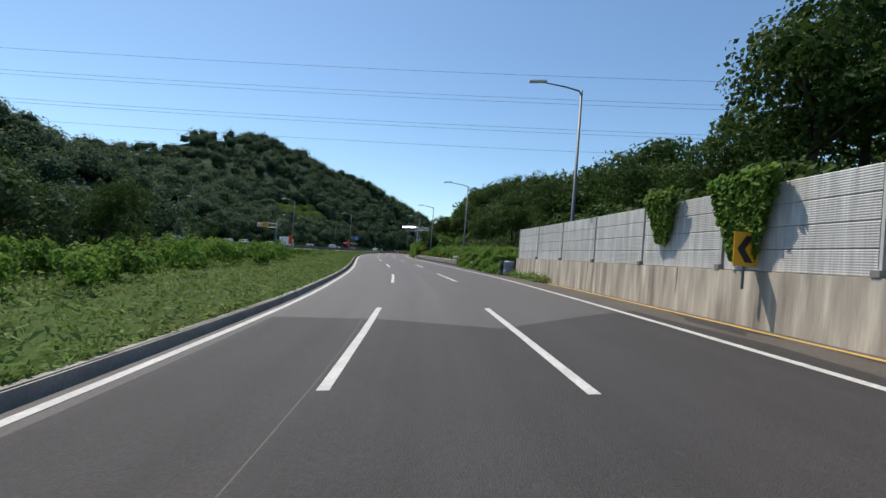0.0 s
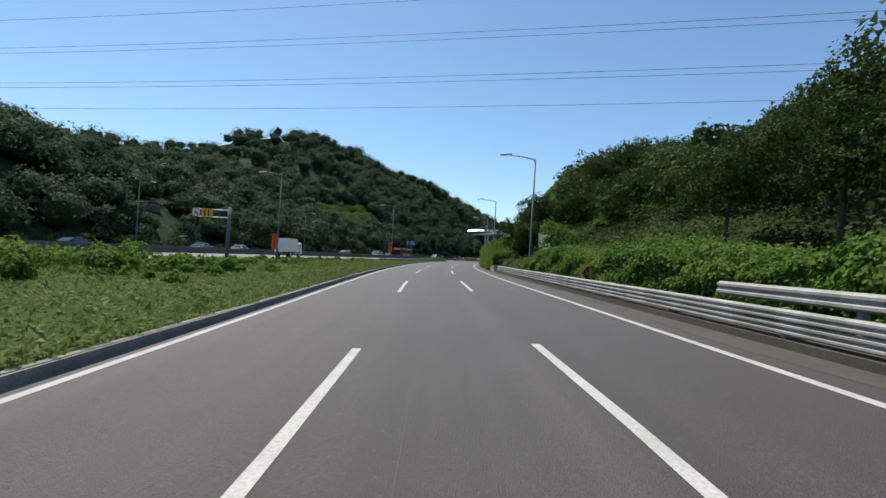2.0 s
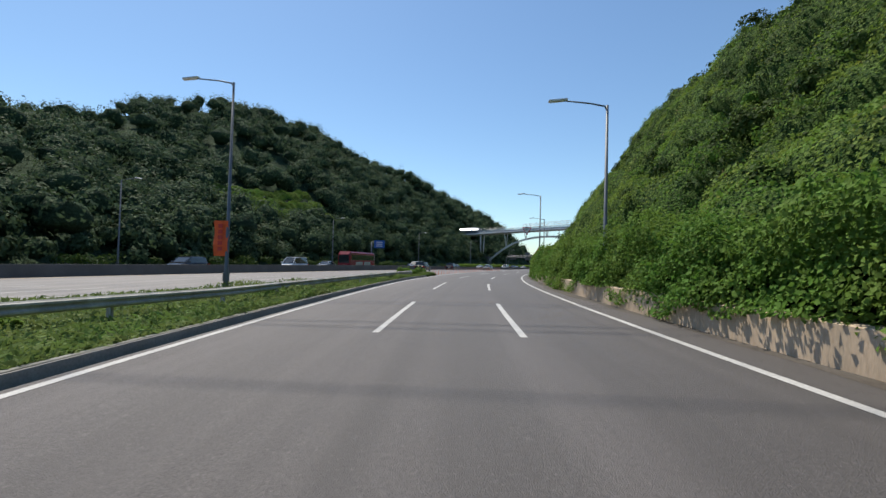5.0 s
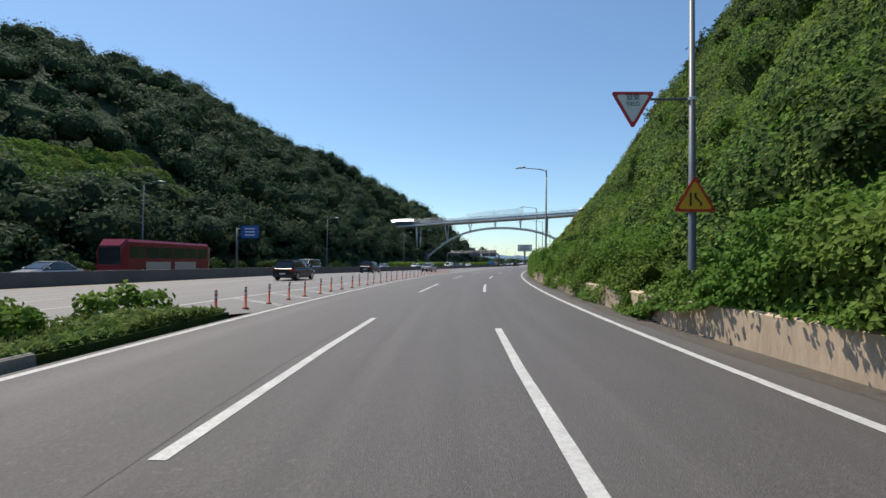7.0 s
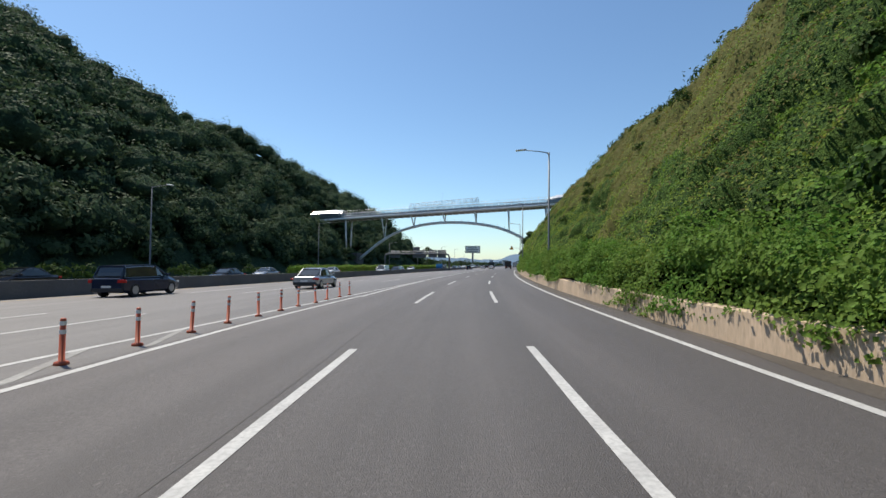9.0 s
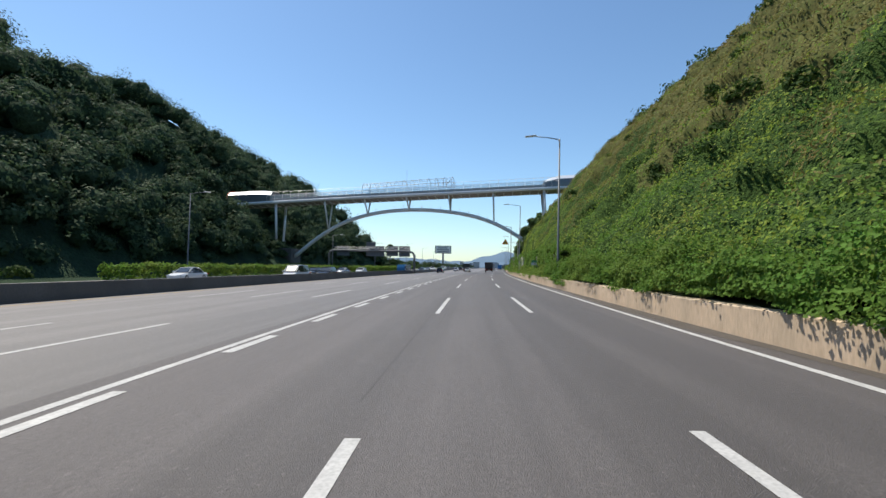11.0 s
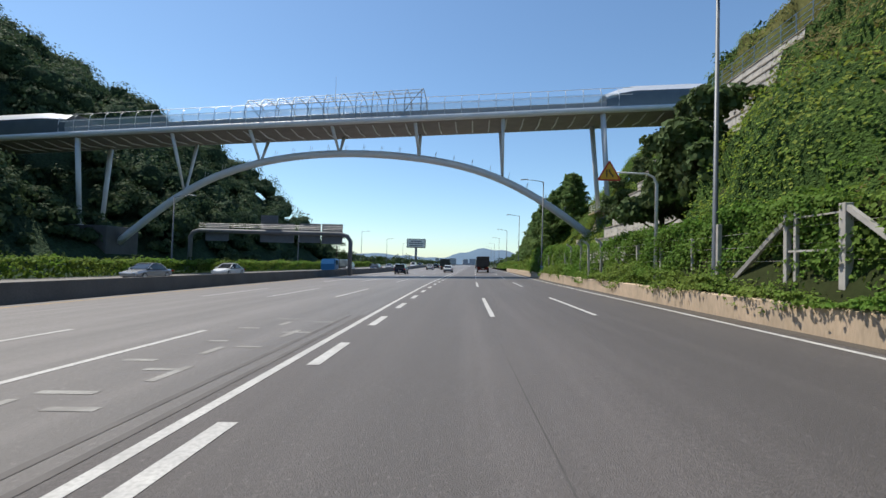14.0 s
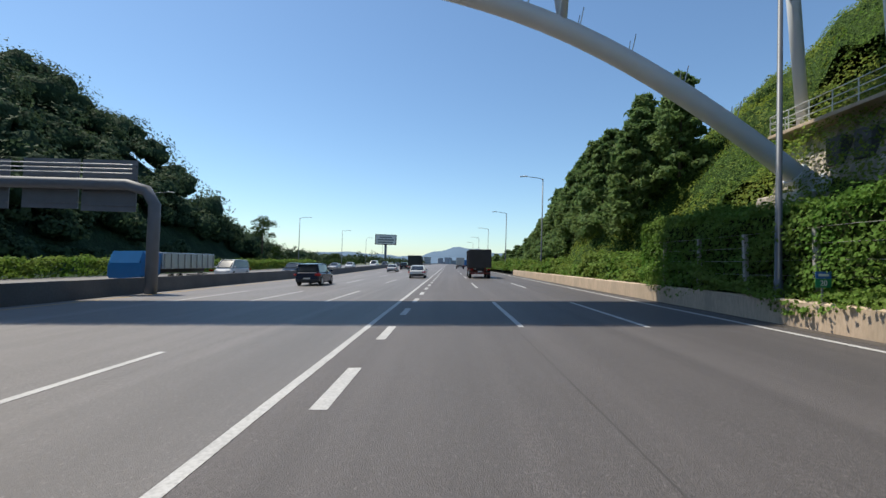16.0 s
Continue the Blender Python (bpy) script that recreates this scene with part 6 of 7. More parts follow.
rt = random.Random(5)
spots = [(-8, 13), (-2, 17), (5, 12.5), (9, 15), (10, 19), (17.5, 12.3), (25.5, 13.8), (27, 16), (38, 19), (45, 15), (49, 19), (53, 15), (57, 20), (60, 15), (64, 13.5), (64, 18), (69, 21), (74, 23), (79, 24), (84, 22), (88, 25), (92, 19), (101, 12.4), (103, 13.2), (100, 16), (100, 18), (105.5, 14), (104, 18), (108, 20), (112, 24), (118, 25), (126, 27), (135, 29), (145, 30)]
for s, d in spots:
    p = rt.choice(protos)
    x, y = xy(s, d)
    sc = min(rt.uniform(0.75, 1.05), max(0.35, (float(skyline(s, d)) * rt.uniform(0.82, 1.0) - float(right_z(s, d))) / (10.6, 9.0, 12.0)[protos.index(p)]))
    q = copy_thing(p, Matrix.Translation((float(x), float(y), float(right_z(s, d)) - 0.2)) @ pose(0, 0, 0, 0, 0, rt.uniform(0, 360)))
    q.scale = (sc, sc, sc * rt.uniform(0.9, 1.1))
# the wood behind them
n = 440
ks = rng.uniform(-10, 165, n)
kd = np.interp(ks, [-45, 20, 40, 70, 100, 165], [16, 17, 17, 21, 17, 27]) + 26 * rng.uniform(0, 1, n) ** 1.2
kx, ky = xy(ks, kd)
kr = rng.uniform(1.3, 2.9, n)
kz = right_z(ks, kd) + rng.uniform(0.5, 5.5, n) * np.interp(ks, [30, 60, 90, 120, 165], [0.9, 1.0, 1.0, 0.8, 0.4])
kz = np.minimum(kz + kr * 0.4, np.where(ks > 20, skyline(ks, kd) - kr * 0.9, 99))
pp, nn = blob_leaves(np.stack([kx, ky, kz], 1), kr, 230, 0.9)
tagged(leaf_mesh("bank_wood", pp, nn, rng.uniform(0.14, 0.32, len(pp)), TREE_LEAF, small=True), "dense green wood on the bank above the road", "trees", kind="stuff")
# scrub along the crest of the cut
n = 420
cs_ = rng.uniform(150, 372, n)
cd_ = rng.uniform(24.5, 36, n)
cx, cy = xy(cs_, cd_)
cr = rng.uniform(0.6, 1.5, n)
pp, nn = blob_leaves(np.stack([cx, cy, right_z(cs_, cd_) + cr * 0.5], 1), cr, 90)
tagged(leaf_mesh("crest_scrub", pp, nn, rng.uniform(0.12, 0.28, len(pp)), TREE_LEAF, small=True), "dark scrub along the crest of the cut", "scrub", kind="stuff")
# bushes scattered on the cut slope
n = 420
bs_ = np.concatenate([rng.uniform(96, 225, 330), rng.uniform(225, 345, 90)])
bd_ = 8.8 + 17 * rng.uniform(0, 1, n) ** 0.8
keep = ~((bs_ > 331) & (bd_ > 10.5))
bs_, bd_ = bs_[keep], bd_[keep]
bx_, by_ = xy(bs_, bd_)
br = rng.uniform(0.4, 1.0, len(bs_)) * np.where(bs_ < 225, 0.9, 0.75) * np.interp(bd_, [9, 12, 25], [0.8, 1.0, 1.3])
pp, nn = blob_leaves(np.stack([bx_, by_, right_z(bs_, bd_) + 0.5 + br * 0.35], 1), br, 200)
n = 64
ts, td = rng.uniform(104, 228, n), rng.uniform(11, 27, n)
tx, ty = xy(ts, td)
tr_ = rng.uniform(0.6, 1.2, n)
p2, n2 = blob_leaves(np.stack([tx, ty, right_z(ts, td) + 0.6 + tr_ * 0.5], 1), tr_, 620, 1.1)
tagged(leaf_mesh("slope_thickets", p2, n2, rng.uniform(0.07, 0.15, len(p2)), TREE_LEAF, spread=0.7), "dark thickets of young trees on the cut slope", "trees", kind="stuff")
half = len(pp) // 2
tagged(leaf_mesh("slope_bushes", pp[:half], nn[:half], rng.uniform(0.06, 0.14, half), VINE_LEAF), "rounded green bushes on the cut slope", "bushes", kind="stuff")
tagged(leaf_mesh("slope_scrub", pp[half:], nn[half:], rng.uniform(0.07, 0.16, len(pp) - half), TREE_LEAF), "dark leafy scrub on the cut slope", "scrub", kind="stuff")

magnolia = broadleaf(31, 9.5, 2.0, 4600, BROAD_LEAF, (0.16, 0.3))
tagged(magnolia, "broad-leaved tree in front of the terraced wall", "tree", "trees at the terrace")
place(magnolia, 333.8, 10.6, 1.2, 0.96)
for s, d, z, sc, turn in ((331.0, 11.2, 1.4, 1.04, 140), (328.4, 10.8, 1.6, 0.98, 250)):
    place(copy_thing(magnolia, Matrix.Identity(4)), s, d, z, sc, turn)
q = copy_thing(magnolia, Matrix.Identity(4))
place(q, 357.0, 15.0, 5.0, 0.7, 60)
q = copy_thing(magnolia, Matrix.Identity(4))
place(q, 357.5, 18.5, 8.5, 0.75, 200)

pines = [conifer(1, 11.5, 3.9, 6400), conifer(2, 10.0, 3.6, 6000)]


def pine_top(s, d):
    """The height that the conifers beyond the bridge reach."""
    return float(np.interp(s - 2.6 * (d - 13), [383, 398, 410, 424, 441, 470, 520], [14.6, 14.6, 12.4, 9.2, 6.2, 5.0, 4.5])) + 0.93 * (d - 13)


for p, (s, d) in zip(pines, ((388, 13.2), (392, 15.6))):
    tagged(p, "dark green conifer on the roadside slope", "tree", "conifers")
rp = random.Random(3)
spots = [(388, 13.2), (392, 15.6), (386, 16.4), (391, 18.0), (392.5, 12.4), (396, 17.6), (397, 13.0), (399.5, 15.4), (402, 12.3), (405, 17.5), (406.5, 13.6), (409, 15.8), (411, 12.2), (415, 13.8), (417, 17), (420, 12.2), (424, 14.5), (428, 12.2), (433, 14.5), (437, 12.2), (443, 13.8), (450, 12.4), (458, 14), (466, 12.4), (476, 14), (488, 12.5), (502, 13.5)]
for k, (s, d) in enumerate(spots):
    q = pines[k] if k < 2 else copy_thing(pines[k % 2], Matrix.Identity(4))
    z = float(right_z(s, d)) - 0.3
    tall = (pine_top(s, d) - z) * rp.uniform(0.86, 1.03) / (11.5, 10.0)[k % 2]
    place(q, s, d, z, 1.0, rp.uniform(0, 360))
    q.matrix_basis = q.matrix_basis @ Matrix.Diagonal((max(0.75, min(tall, 1.05)), max(0.75, min(tall, 1.05)), tall, 1))

# creeper bunches over the noise barrier
for s, w, lo in ((13.9, 0.8, 2.0), (10.4, 1.1, 1.5)):
    n = 2400
    u = rng.uniform(-1, 1, n)
    f = rng.uniform(0, 1, n) ** 0.7
    ss_ = s + u * w * (0.35 + 0.65 * f)
    zz_ = lo + (3.45 - lo) * f + rng.normal(0, 0.06, n)
    x, y = xy(ss_, 8.36 - rng.uniform(0, 0.3, n) * f)
    h = float(np.interp(s, GS, GH))
    ob = leaf_mesh("barrier_creeper", np.stack([x, y, zz_ + road_z(ss_, np.full(n, 8.4))], 1), np.tile([-math.cos(h), math.sin(h), 0.4], (n, 1)), rng.uniform(0.06, 0.13, n), VINE_LEAF)
    tagged(ob, "creeper bunch hanging over the noise barrier", "creepers", kind="stuff")
n = 9000
ss_ = rng.uniform(-20, 30, n)
x, y = xy(ss_, 8.75 + rng.uniform(0, 1.5, n))
tagged(leaf_mesh("barrier_top_leaves", np.stack([x, y, 2.6 + rng.uniform(0, 1.0, n) + road_z(ss_, 8.8) + 0.35 * np.sin(ss_ * 1.3)], 1), np.tile([-0.5, 0, 0.8], (n, 1)), rng.uniform(0.08, 0.18, n), TREE_LEAF), "leaves crowding behind the noise barrier", "creepers", kind="stuff")

# ---- grass, weeds and trees of the gore ----
n = 135000
gs_ = rng.uniform(-10, 172, n)
near = left_line(gs_) - 0.6
wide = np.maximum(near - (main_edge(gs_) + 1.7), 0.05)
gd_ = near - wide * rng.uniform(0, 1, n) ** 1.7
x, y = xy(gs_, gd_)
tuft = np.clip(np.sin(gs_ * 0.9) * np.sin(gd_ * 0.8) + 0.5 * np.sin(gs_ * 0.31 + gd_ * 0.4), 0, 1.5)
z = road_z(gs_, gd_) + 0.13 + rng.uniform(0, 0.2, n) * (0.5 + 1.3 * tuft)
tagged(leaf_mesh("gore_grass_blades", np.stack([x, y, z], 1), np.tile([0, 0, 0.7], (n, 1)), rng.uniform(0.025, 0.085, n), GRASS_LEAF, long=1.8, spread=1.3, small=True), "short weedy grass on the gore", "grass", kind="stuff")
n = 380
ws_ = rng.uniform(2, 125, n)
near = left_line(ws_) - 3.0
wide = np.maximum(near - (main_edge(ws_) + 2.5), 0.3)
wd_ = near - wide * rng.uniform(0.15, 1, n)
x, y = xy(ws_, wd_)
wr = rng.uniform(0.3, 0.7, n) * np.where(wd_ < -12, 1.5, 0.8) * np.interp(ws_, [70, 85], [1.0, 0.45])
pp, nn = blob_leaves(np.stack([x, y, road_z(ws_, wd_) + wr * 0.5], 1), wr, 170)
tagged(leaf_mesh("gore_weeds", pp, nn, rng.uniform(0.07, 0.16, len(pp)), VINE_LEAF), "clumps of tall leafy weeds on the gore", "weeds", kind="stuff")
n = 90
ws_ = rng.uniform(7, 50, n)
wd_ = -8.2 - 7.5 * rng.uniform(0, 1, n) - 0.03 * ws_
x, y = xy(ws_, wd_)
wr = rng.uniform(0.3, 0.75, n)
pp, nn = blob_leaves(np.stack([x, y, road_z(ws_, wd_) + 0.15 + wr * rng.uniform(0.5, 1.5, n)], 1), wr, 200, 1.25)
tagged(leaf_mesh("tall_weeds", pp, nn, rng.uniform(0.06, 0.13, len(pp)), VINE_LEAF), "tall broad-leaved weeds standing on the gore", "weeds", kind="stuff")
n = 14
ns = rng.uniform(163.5, 171.5, n)
x, y = xy(ns, -6.6 + rng.uniform(-0.8, 0.6, n))
wr = rng.uniform(0.35, 0.6, n)
pp, nn = blob_leaves(np.stack([x, y, 0.1 + wr * 0.5], 1), wr, 200)
tagged(leaf_mesh("nose_shrubs", pp, nn, rng.uniform(0.05, 0.12, len(pp)), VINE_LEAF), "low shrubs at the nose of the gore", "shrubs", kind="stuff")
for s, d, sc in ((47, -25, 0.6), (40, -29, 0.7), (30, -26, 0.6), (59, -20.8, 0.3), (22, -27, 0.7), (36, -22.5, 0.5), (27, -15.5, 0.5), (21, -16.5, 0.52), (31, -18, 0.46), (16, -19, 0.6), (25, -21, 0.6)):
    q = copy_thing(protos[int(s) % 3], Matrix.Identity(4))
    place(q, s, d, float(road_z(s, d)), sc, s * 31)
    tagged(q, "dark leafy tree standing in the gore", "tree", "trees of the gore")

n = 16
ws_ = np.concatenate([rng.uniform(12, 40, 8), rng.uniform(55, 75, 8)])
wd_ = rng.uniform(-17, -10.5, n)
x, y = xy(ws_, wd_)
wr = rng.uniform(0.5, 1.0, n)
pp, nn = blob_leaves(np.stack([x, y, road_z(ws_, wd_) + wr * 0.6], 1), wr, 420, 1.0)
tagged(leaf_mesh("gore_bushes", pp, nn, rng.uniform(0.06, 0.14, len(pp)), VINE_LEAF), "large leafy bushes on the gore", "bushes", kind="stuff")

n = 34
ws_, wd_ = rng.uniform(17, 34, n), rng.uniform(-23, -14.5, n)
x, y = xy(ws_, wd_)
wr = rng.uniform(0.8, 1.5, n)
pp, nn = blob_leaves(np.stack([x, y, road_z(ws_, wd_) + rng.uniform(0.7, 3.2, n)], 1), wr, 420, 1.0)
tagged(leaf_mesh("gore_thicket", pp, nn, rng.uniform(0.07, 0.15, len(pp)), FOREST_LEAF), "dark thicket round the trees of the gore", "bushes", kind="stuff")

# a shed on the wooded hill
shed = tagged(new("hillside_shed"), "low shed with a white awning roof on the hillside", "shed")
bm = bmesh.new()
box(bm, -2.2, 2.2, -4.6, 4.6, -4.0, -0.05)
part("body", bm, CONCRETE_DARK, shed)
bm = bmesh.new()
profile = [(-2.8, 0.0), (-2.8, 0.08), (0.2, 0.55), (2.8, 0.12), (2.8, 0.04), (0.2, 0.46)]
rows_ = [[bm.verts.new((a, y, b)) for a, b in profile] for y in (-5.0, 5.0)]
for i in range(6):
    bm.faces.new((rows_[0][i], rows_[0][(i + 1) % 6], rows_[1][(i + 1) % 6], rows_[1][i]))
bm.faces.new(rows_[0][::-1])
bm.faces.new(rows_[1])
bmesh.ops.recalc_face_normals(bm, faces=bm.faces)
part("roof", bm, WHITE_STEEL, shed)
x, y = xy(138.5, -67.0)
shed.matrix_basis = Matrix.Translation((float(x), float(y), 8.9)) @ pose(0, 0, 0, 0, 0, heading(138) + 62)
# shrubs on the far verge
n = 260
hs = rng.uniform(60, 560, n)
hd2 = main_edge(hs) - np.interp(hs, [200, 300], [34.8, 37]) + rng.uniform(-1, 1, n)
x, y = xy(hs, hd2)
hr = rng.uniform(0.7, 1.5, n)
pp, nn = blob_leaves(np.stack([x, y, road_z(hs, hd2) + hr * 0.6], 1), hr, 110)
tagged(leaf_mesh("verge_bushes", pp, nn, rng.uniform(0.12, 0.26, len(pp)), TREE_LEAF, small=True), "green bushes on the far verge", "bushes", kind="stuff")
hedge = leafy_wall("far_hedge", "clipped hedge beyond the opposite carriageway", 290, 470, -37.6, 0.0, 1.6, 1.2, 22000, (0.1, 0.22), SLOPE_LEAF, "hedge", wave=0.2)

# ---- overhead power lines ----
WIRE_M = mat("power_cable", (0.12, 0.13, 0.15), 0.5, 0.4)
for z, off in ((57, 0), (51, 3), (49.8, 3.5), (42.6, 6), (41.5, 6.5), (36.5, 9)):
    bm = bmesh.new()
    pts = []
    for x in np.linspace(-320, 260, 40):
        u = (x + 10) / 290
        pts.append((x, 142 + off - 0.05 * x, z + 7.0 * u * u + 0.012 * x))
    tube(bm, pts, 0.045, 5)
    tagged(part("power_cable", bm, WIRE_M), "thin overhead power cable crossing the valley", "power cable", "power cables")

# ---- distance ----
# distance haze is put into the ridge's bluish colour
FAR_HILL = mat("far_hill", (0.14, 0.2, 0.27), 1.0, vary=0.4, scale=0.004, second=(0.11, 0.165, 0.23), spec=0.0)
FAR_TREES = leaf_mat("far_tree_leaves", (0.05, 0.085, 0.035), (0.08, 0.11, 0.05), 0.2)
r = np.random.default_rng(3)
hill_d = np.linspace(-900, 900, 70)
for dist, amp, name in ((2300, 88, "far_ridge"), (1700, 34, "near_ridge")):
    vs, fs = [], []
    for d in hill_d:
        top = amp * (0.55 + 0.25 * math.sin(d * 0.006 + dist) + 0.12 * math.sin(d * 0.017 + 1) + 0.05 * math.sin(d * 0.06))
        top *= math.exp(-((d + 60) / 620) ** 2)
        for a, z in ((-120, -2), (0, max(top, 0)), (160, -2)):
            x, y = xy(1100, d)
            h = float(GH[-1])
            vs.append((float(x) + math.sin(h) * (dist - 1100 + a), float(y) + math.cos(h) * (dist - 1100 + a), z))
    for i in range(len(hill_d) - 1):
        for k in range(2):
            fs.append((3 * i + k, 3 * i + 3 + k, 3 * i + 4 + k, 3 * i + 1 + k))
    tagged(mesh_object(name, vs, fs, FAR_HILL, smooth=True), "hazy blue ridge of far hills", kind="structure")
# facade colours carry the haze of the distance
CITY = [mat("far_facade", c, 0.9, vary=0.3, scale=0.05) for c in ((0.3, 0.34, 0.4), (0.24, 0.29, 0.36), (0.36, 0.38, 0.41))]
WIN = mat("far_windows", (0.2, 0.24, 0.3), 0.4)
for k in range(46):
    d = r.uniform(-260, 240)
    w, dep, h = r.uniform(7, 16), r.uniform(8, 12), r.uniform(4, 12)
    x, y = xy(1150 + r.uniform(0, 300), d)
    th = tagged(new("apartment_block"), "pale hazy apartment block in the far town", "building", "far town")
    bm = bmesh.new()
    box(bm, -w / 2, w / 2, -dep / 2, dep / 2, -2, h)
    part("wall", bm, CITY[k % 3], th)
    bm = bmesh.new()
    box(bm, -w / 2 - 0.3, w / 2 + 0.3, -dep / 2 - 0.3, dep / 2 + 0.3, h, h + 0.8)
    part("roof", bm, CITY[(k + 1) % 3], th)
    for z in np.arange(1.5, h - 1.5, 3.2):
        plate("window_band", [(-w / 2 + 1, z), (w / 2 - 1, z), (w / 2 - 1, z + 1.4), (-w / 2 + 1, z + 1.4)], -dep / 2 - 0.1, WIN, th, 0.08)
    th.matrix_basis = Matrix.Translation((float(x), float(y), 0)) @ pose(0, 0, 0, 0, 0, heading(1100) + r.uniform(-25, 25))
n = 420
ts = rng.uniform(470, 1100, n)
side = rng.uniform(0, 1, n) < 0.55
td = np.where(side, -40 - 150 * rng.uniform(0, 1, n) ** 1.5, 13 + 110 * rng.uniform(0, 1, n) ** 1.6)
tr_ = rng.uniform(1.6, 4.2, n)
x, y = xy(ts, td)
pp, nn = blob_leaves(np.stack([x, y, -0.5 + tr_ * 0.7], 1), tr_, 130)
tagged(leaf_mesh("far_trees", pp, nn, rng.uniform(0.3, 0.7, len(pp)), FAR_TREES, small=True), "tree belts along the far expressway", "trees", kind="stuff")
for s, d, sc in ((455, -45, 0.8), (470, -47, 0.55), (520, -44, 0.6)):
    q = copy_thing(protos[int(s) % 3], Matrix.Identity(4))
    place(q, s, d, -0.5 if s > 460 else 3.0, sc, s)
    tagged(q, "round-crowned tree beyond the opposite carriageway", "tree", "trees beyond the road")

# ---- vehicles ----
GLASS_DARK = mat("car_glass", (0.02, 0.025, 0.03), 0.08, 0.0, spec=0.8)
TYRE = mat("tyre_rubber", (0.02, 0.02, 0.02), 0.85, vary=0.3, scale=8)
RIM = mat("wheel_rim", (0.45, 0.46, 0.48), 0.35, 0.8)
LIGHT_RED = mat("tail_lamp", (0.45, 0.015, 0.01), 0.25)
LIGHT_CLEAR = mat("head_lamp", (0.75, 0.77, 0.8), 0.15)
PLATE_M = mat("number_plate", (0.7, 0.7, 0.68), 0.5, vary=0.3, scale=20)
PLASTIC = mat("black_plastic", (0.025, 0.025, 0.027), 0.6, vary=0.3, scale=5)
CAR_WHITE = mat("car_paint_white", (0.75, 0.76, 0.77), 0.22, vary=0.15, scale=1)
CAR_NAVY = mat("car_paint_navy", (0.012, 0.02, 0.045), 0.18, vary=0.2, scale=1)
CAR_SILVER = mat("car_paint_silver", (0.45, 0.47, 0.5), 0.25, 0.6, vary=0.15, scale=1)
CAR_BLACK = mat("car_paint_black", (0.015, 0.015, 0.017), 0.18, vary=0.2, scale=1)
CAR_BLUE = mat("car_paint_blue", (0.02, 0.16, 0.42), 0.3, vary=0.2, scale=1)
CAR_RED = mat("coach_red", (0.2, 0.015, 0.025), 0.25, vary=0.2, scale=1)
TRUCK_DARK = mat("truck_dark", (0.05, 0.045, 0.045), 0.55, vary=0.4, scale=1.5)
TRUCK_RED = mat("truck_maroon", (0.2, 0.035, 0.03), 0.5, vary=0.4, scale=1.5)
TARP = mat("tarpaulin", (0.035, 0.045, 0.04), 0.7, vary=0.4, scale=1.2, bump=0.6, bump_scale=3)


def loft(bm, rings):
    """Skin through rings of equally many points, closed at both ends."""
    vr = [[bm.verts.new(p) for p in r] for r in rings]
    for a, b in zip(vr, vr[1:]):
        for k in range(len(a)):
            bm.faces.new((a[k], a[(k + 1) % len(a)], b[(k + 1) % len(b)], b[k]))
    bm.faces.new(vr[0][::-1])
    bm.faces.new(vr[-1])
    bmesh.ops.recalc_face_normals(bm, faces=bm.faces)
    return bm


def hull_ring(y, w, z0, z1, r):
    """A rounded upright section at y."""
    return [(-w + r, y, z0), (-w, y, z0 + r), (-w, y, z1 - r * 1.5), (-w + r * 1.2, y, z1), (w - r * 1.2, y, z1), (w, y, z1 - r * 1.5), (w, y, z0 + r), (w - r, y, z0)]


def wheel(parent, x, y, r, w=0.22):
    sgn = 1 if x > 0 else -1
    bm = bmesh.new()
    tube(bm, [(-w / 2, 0, 0), (-w / 2 + 0.03, 0, 0), (w / 2 - 0.03, 0, 0), (w / 2, 0, 0)], [r * 0.9, r, r, r * 0.9], 18)
    t = part("wheel", bm, TYRE, parent, smooth=False)
    t.matrix_basis = pose(x, y, r)
    bm = bmesh.new()
    tube(bm, [(sgn * (w / 2 - 0.02), 0, 0), (sgn * (w / 2 + 0.012), 0, 0)], [r * 0.66, r * 0.6], 14)
    part("rim", bm, RIM, t)


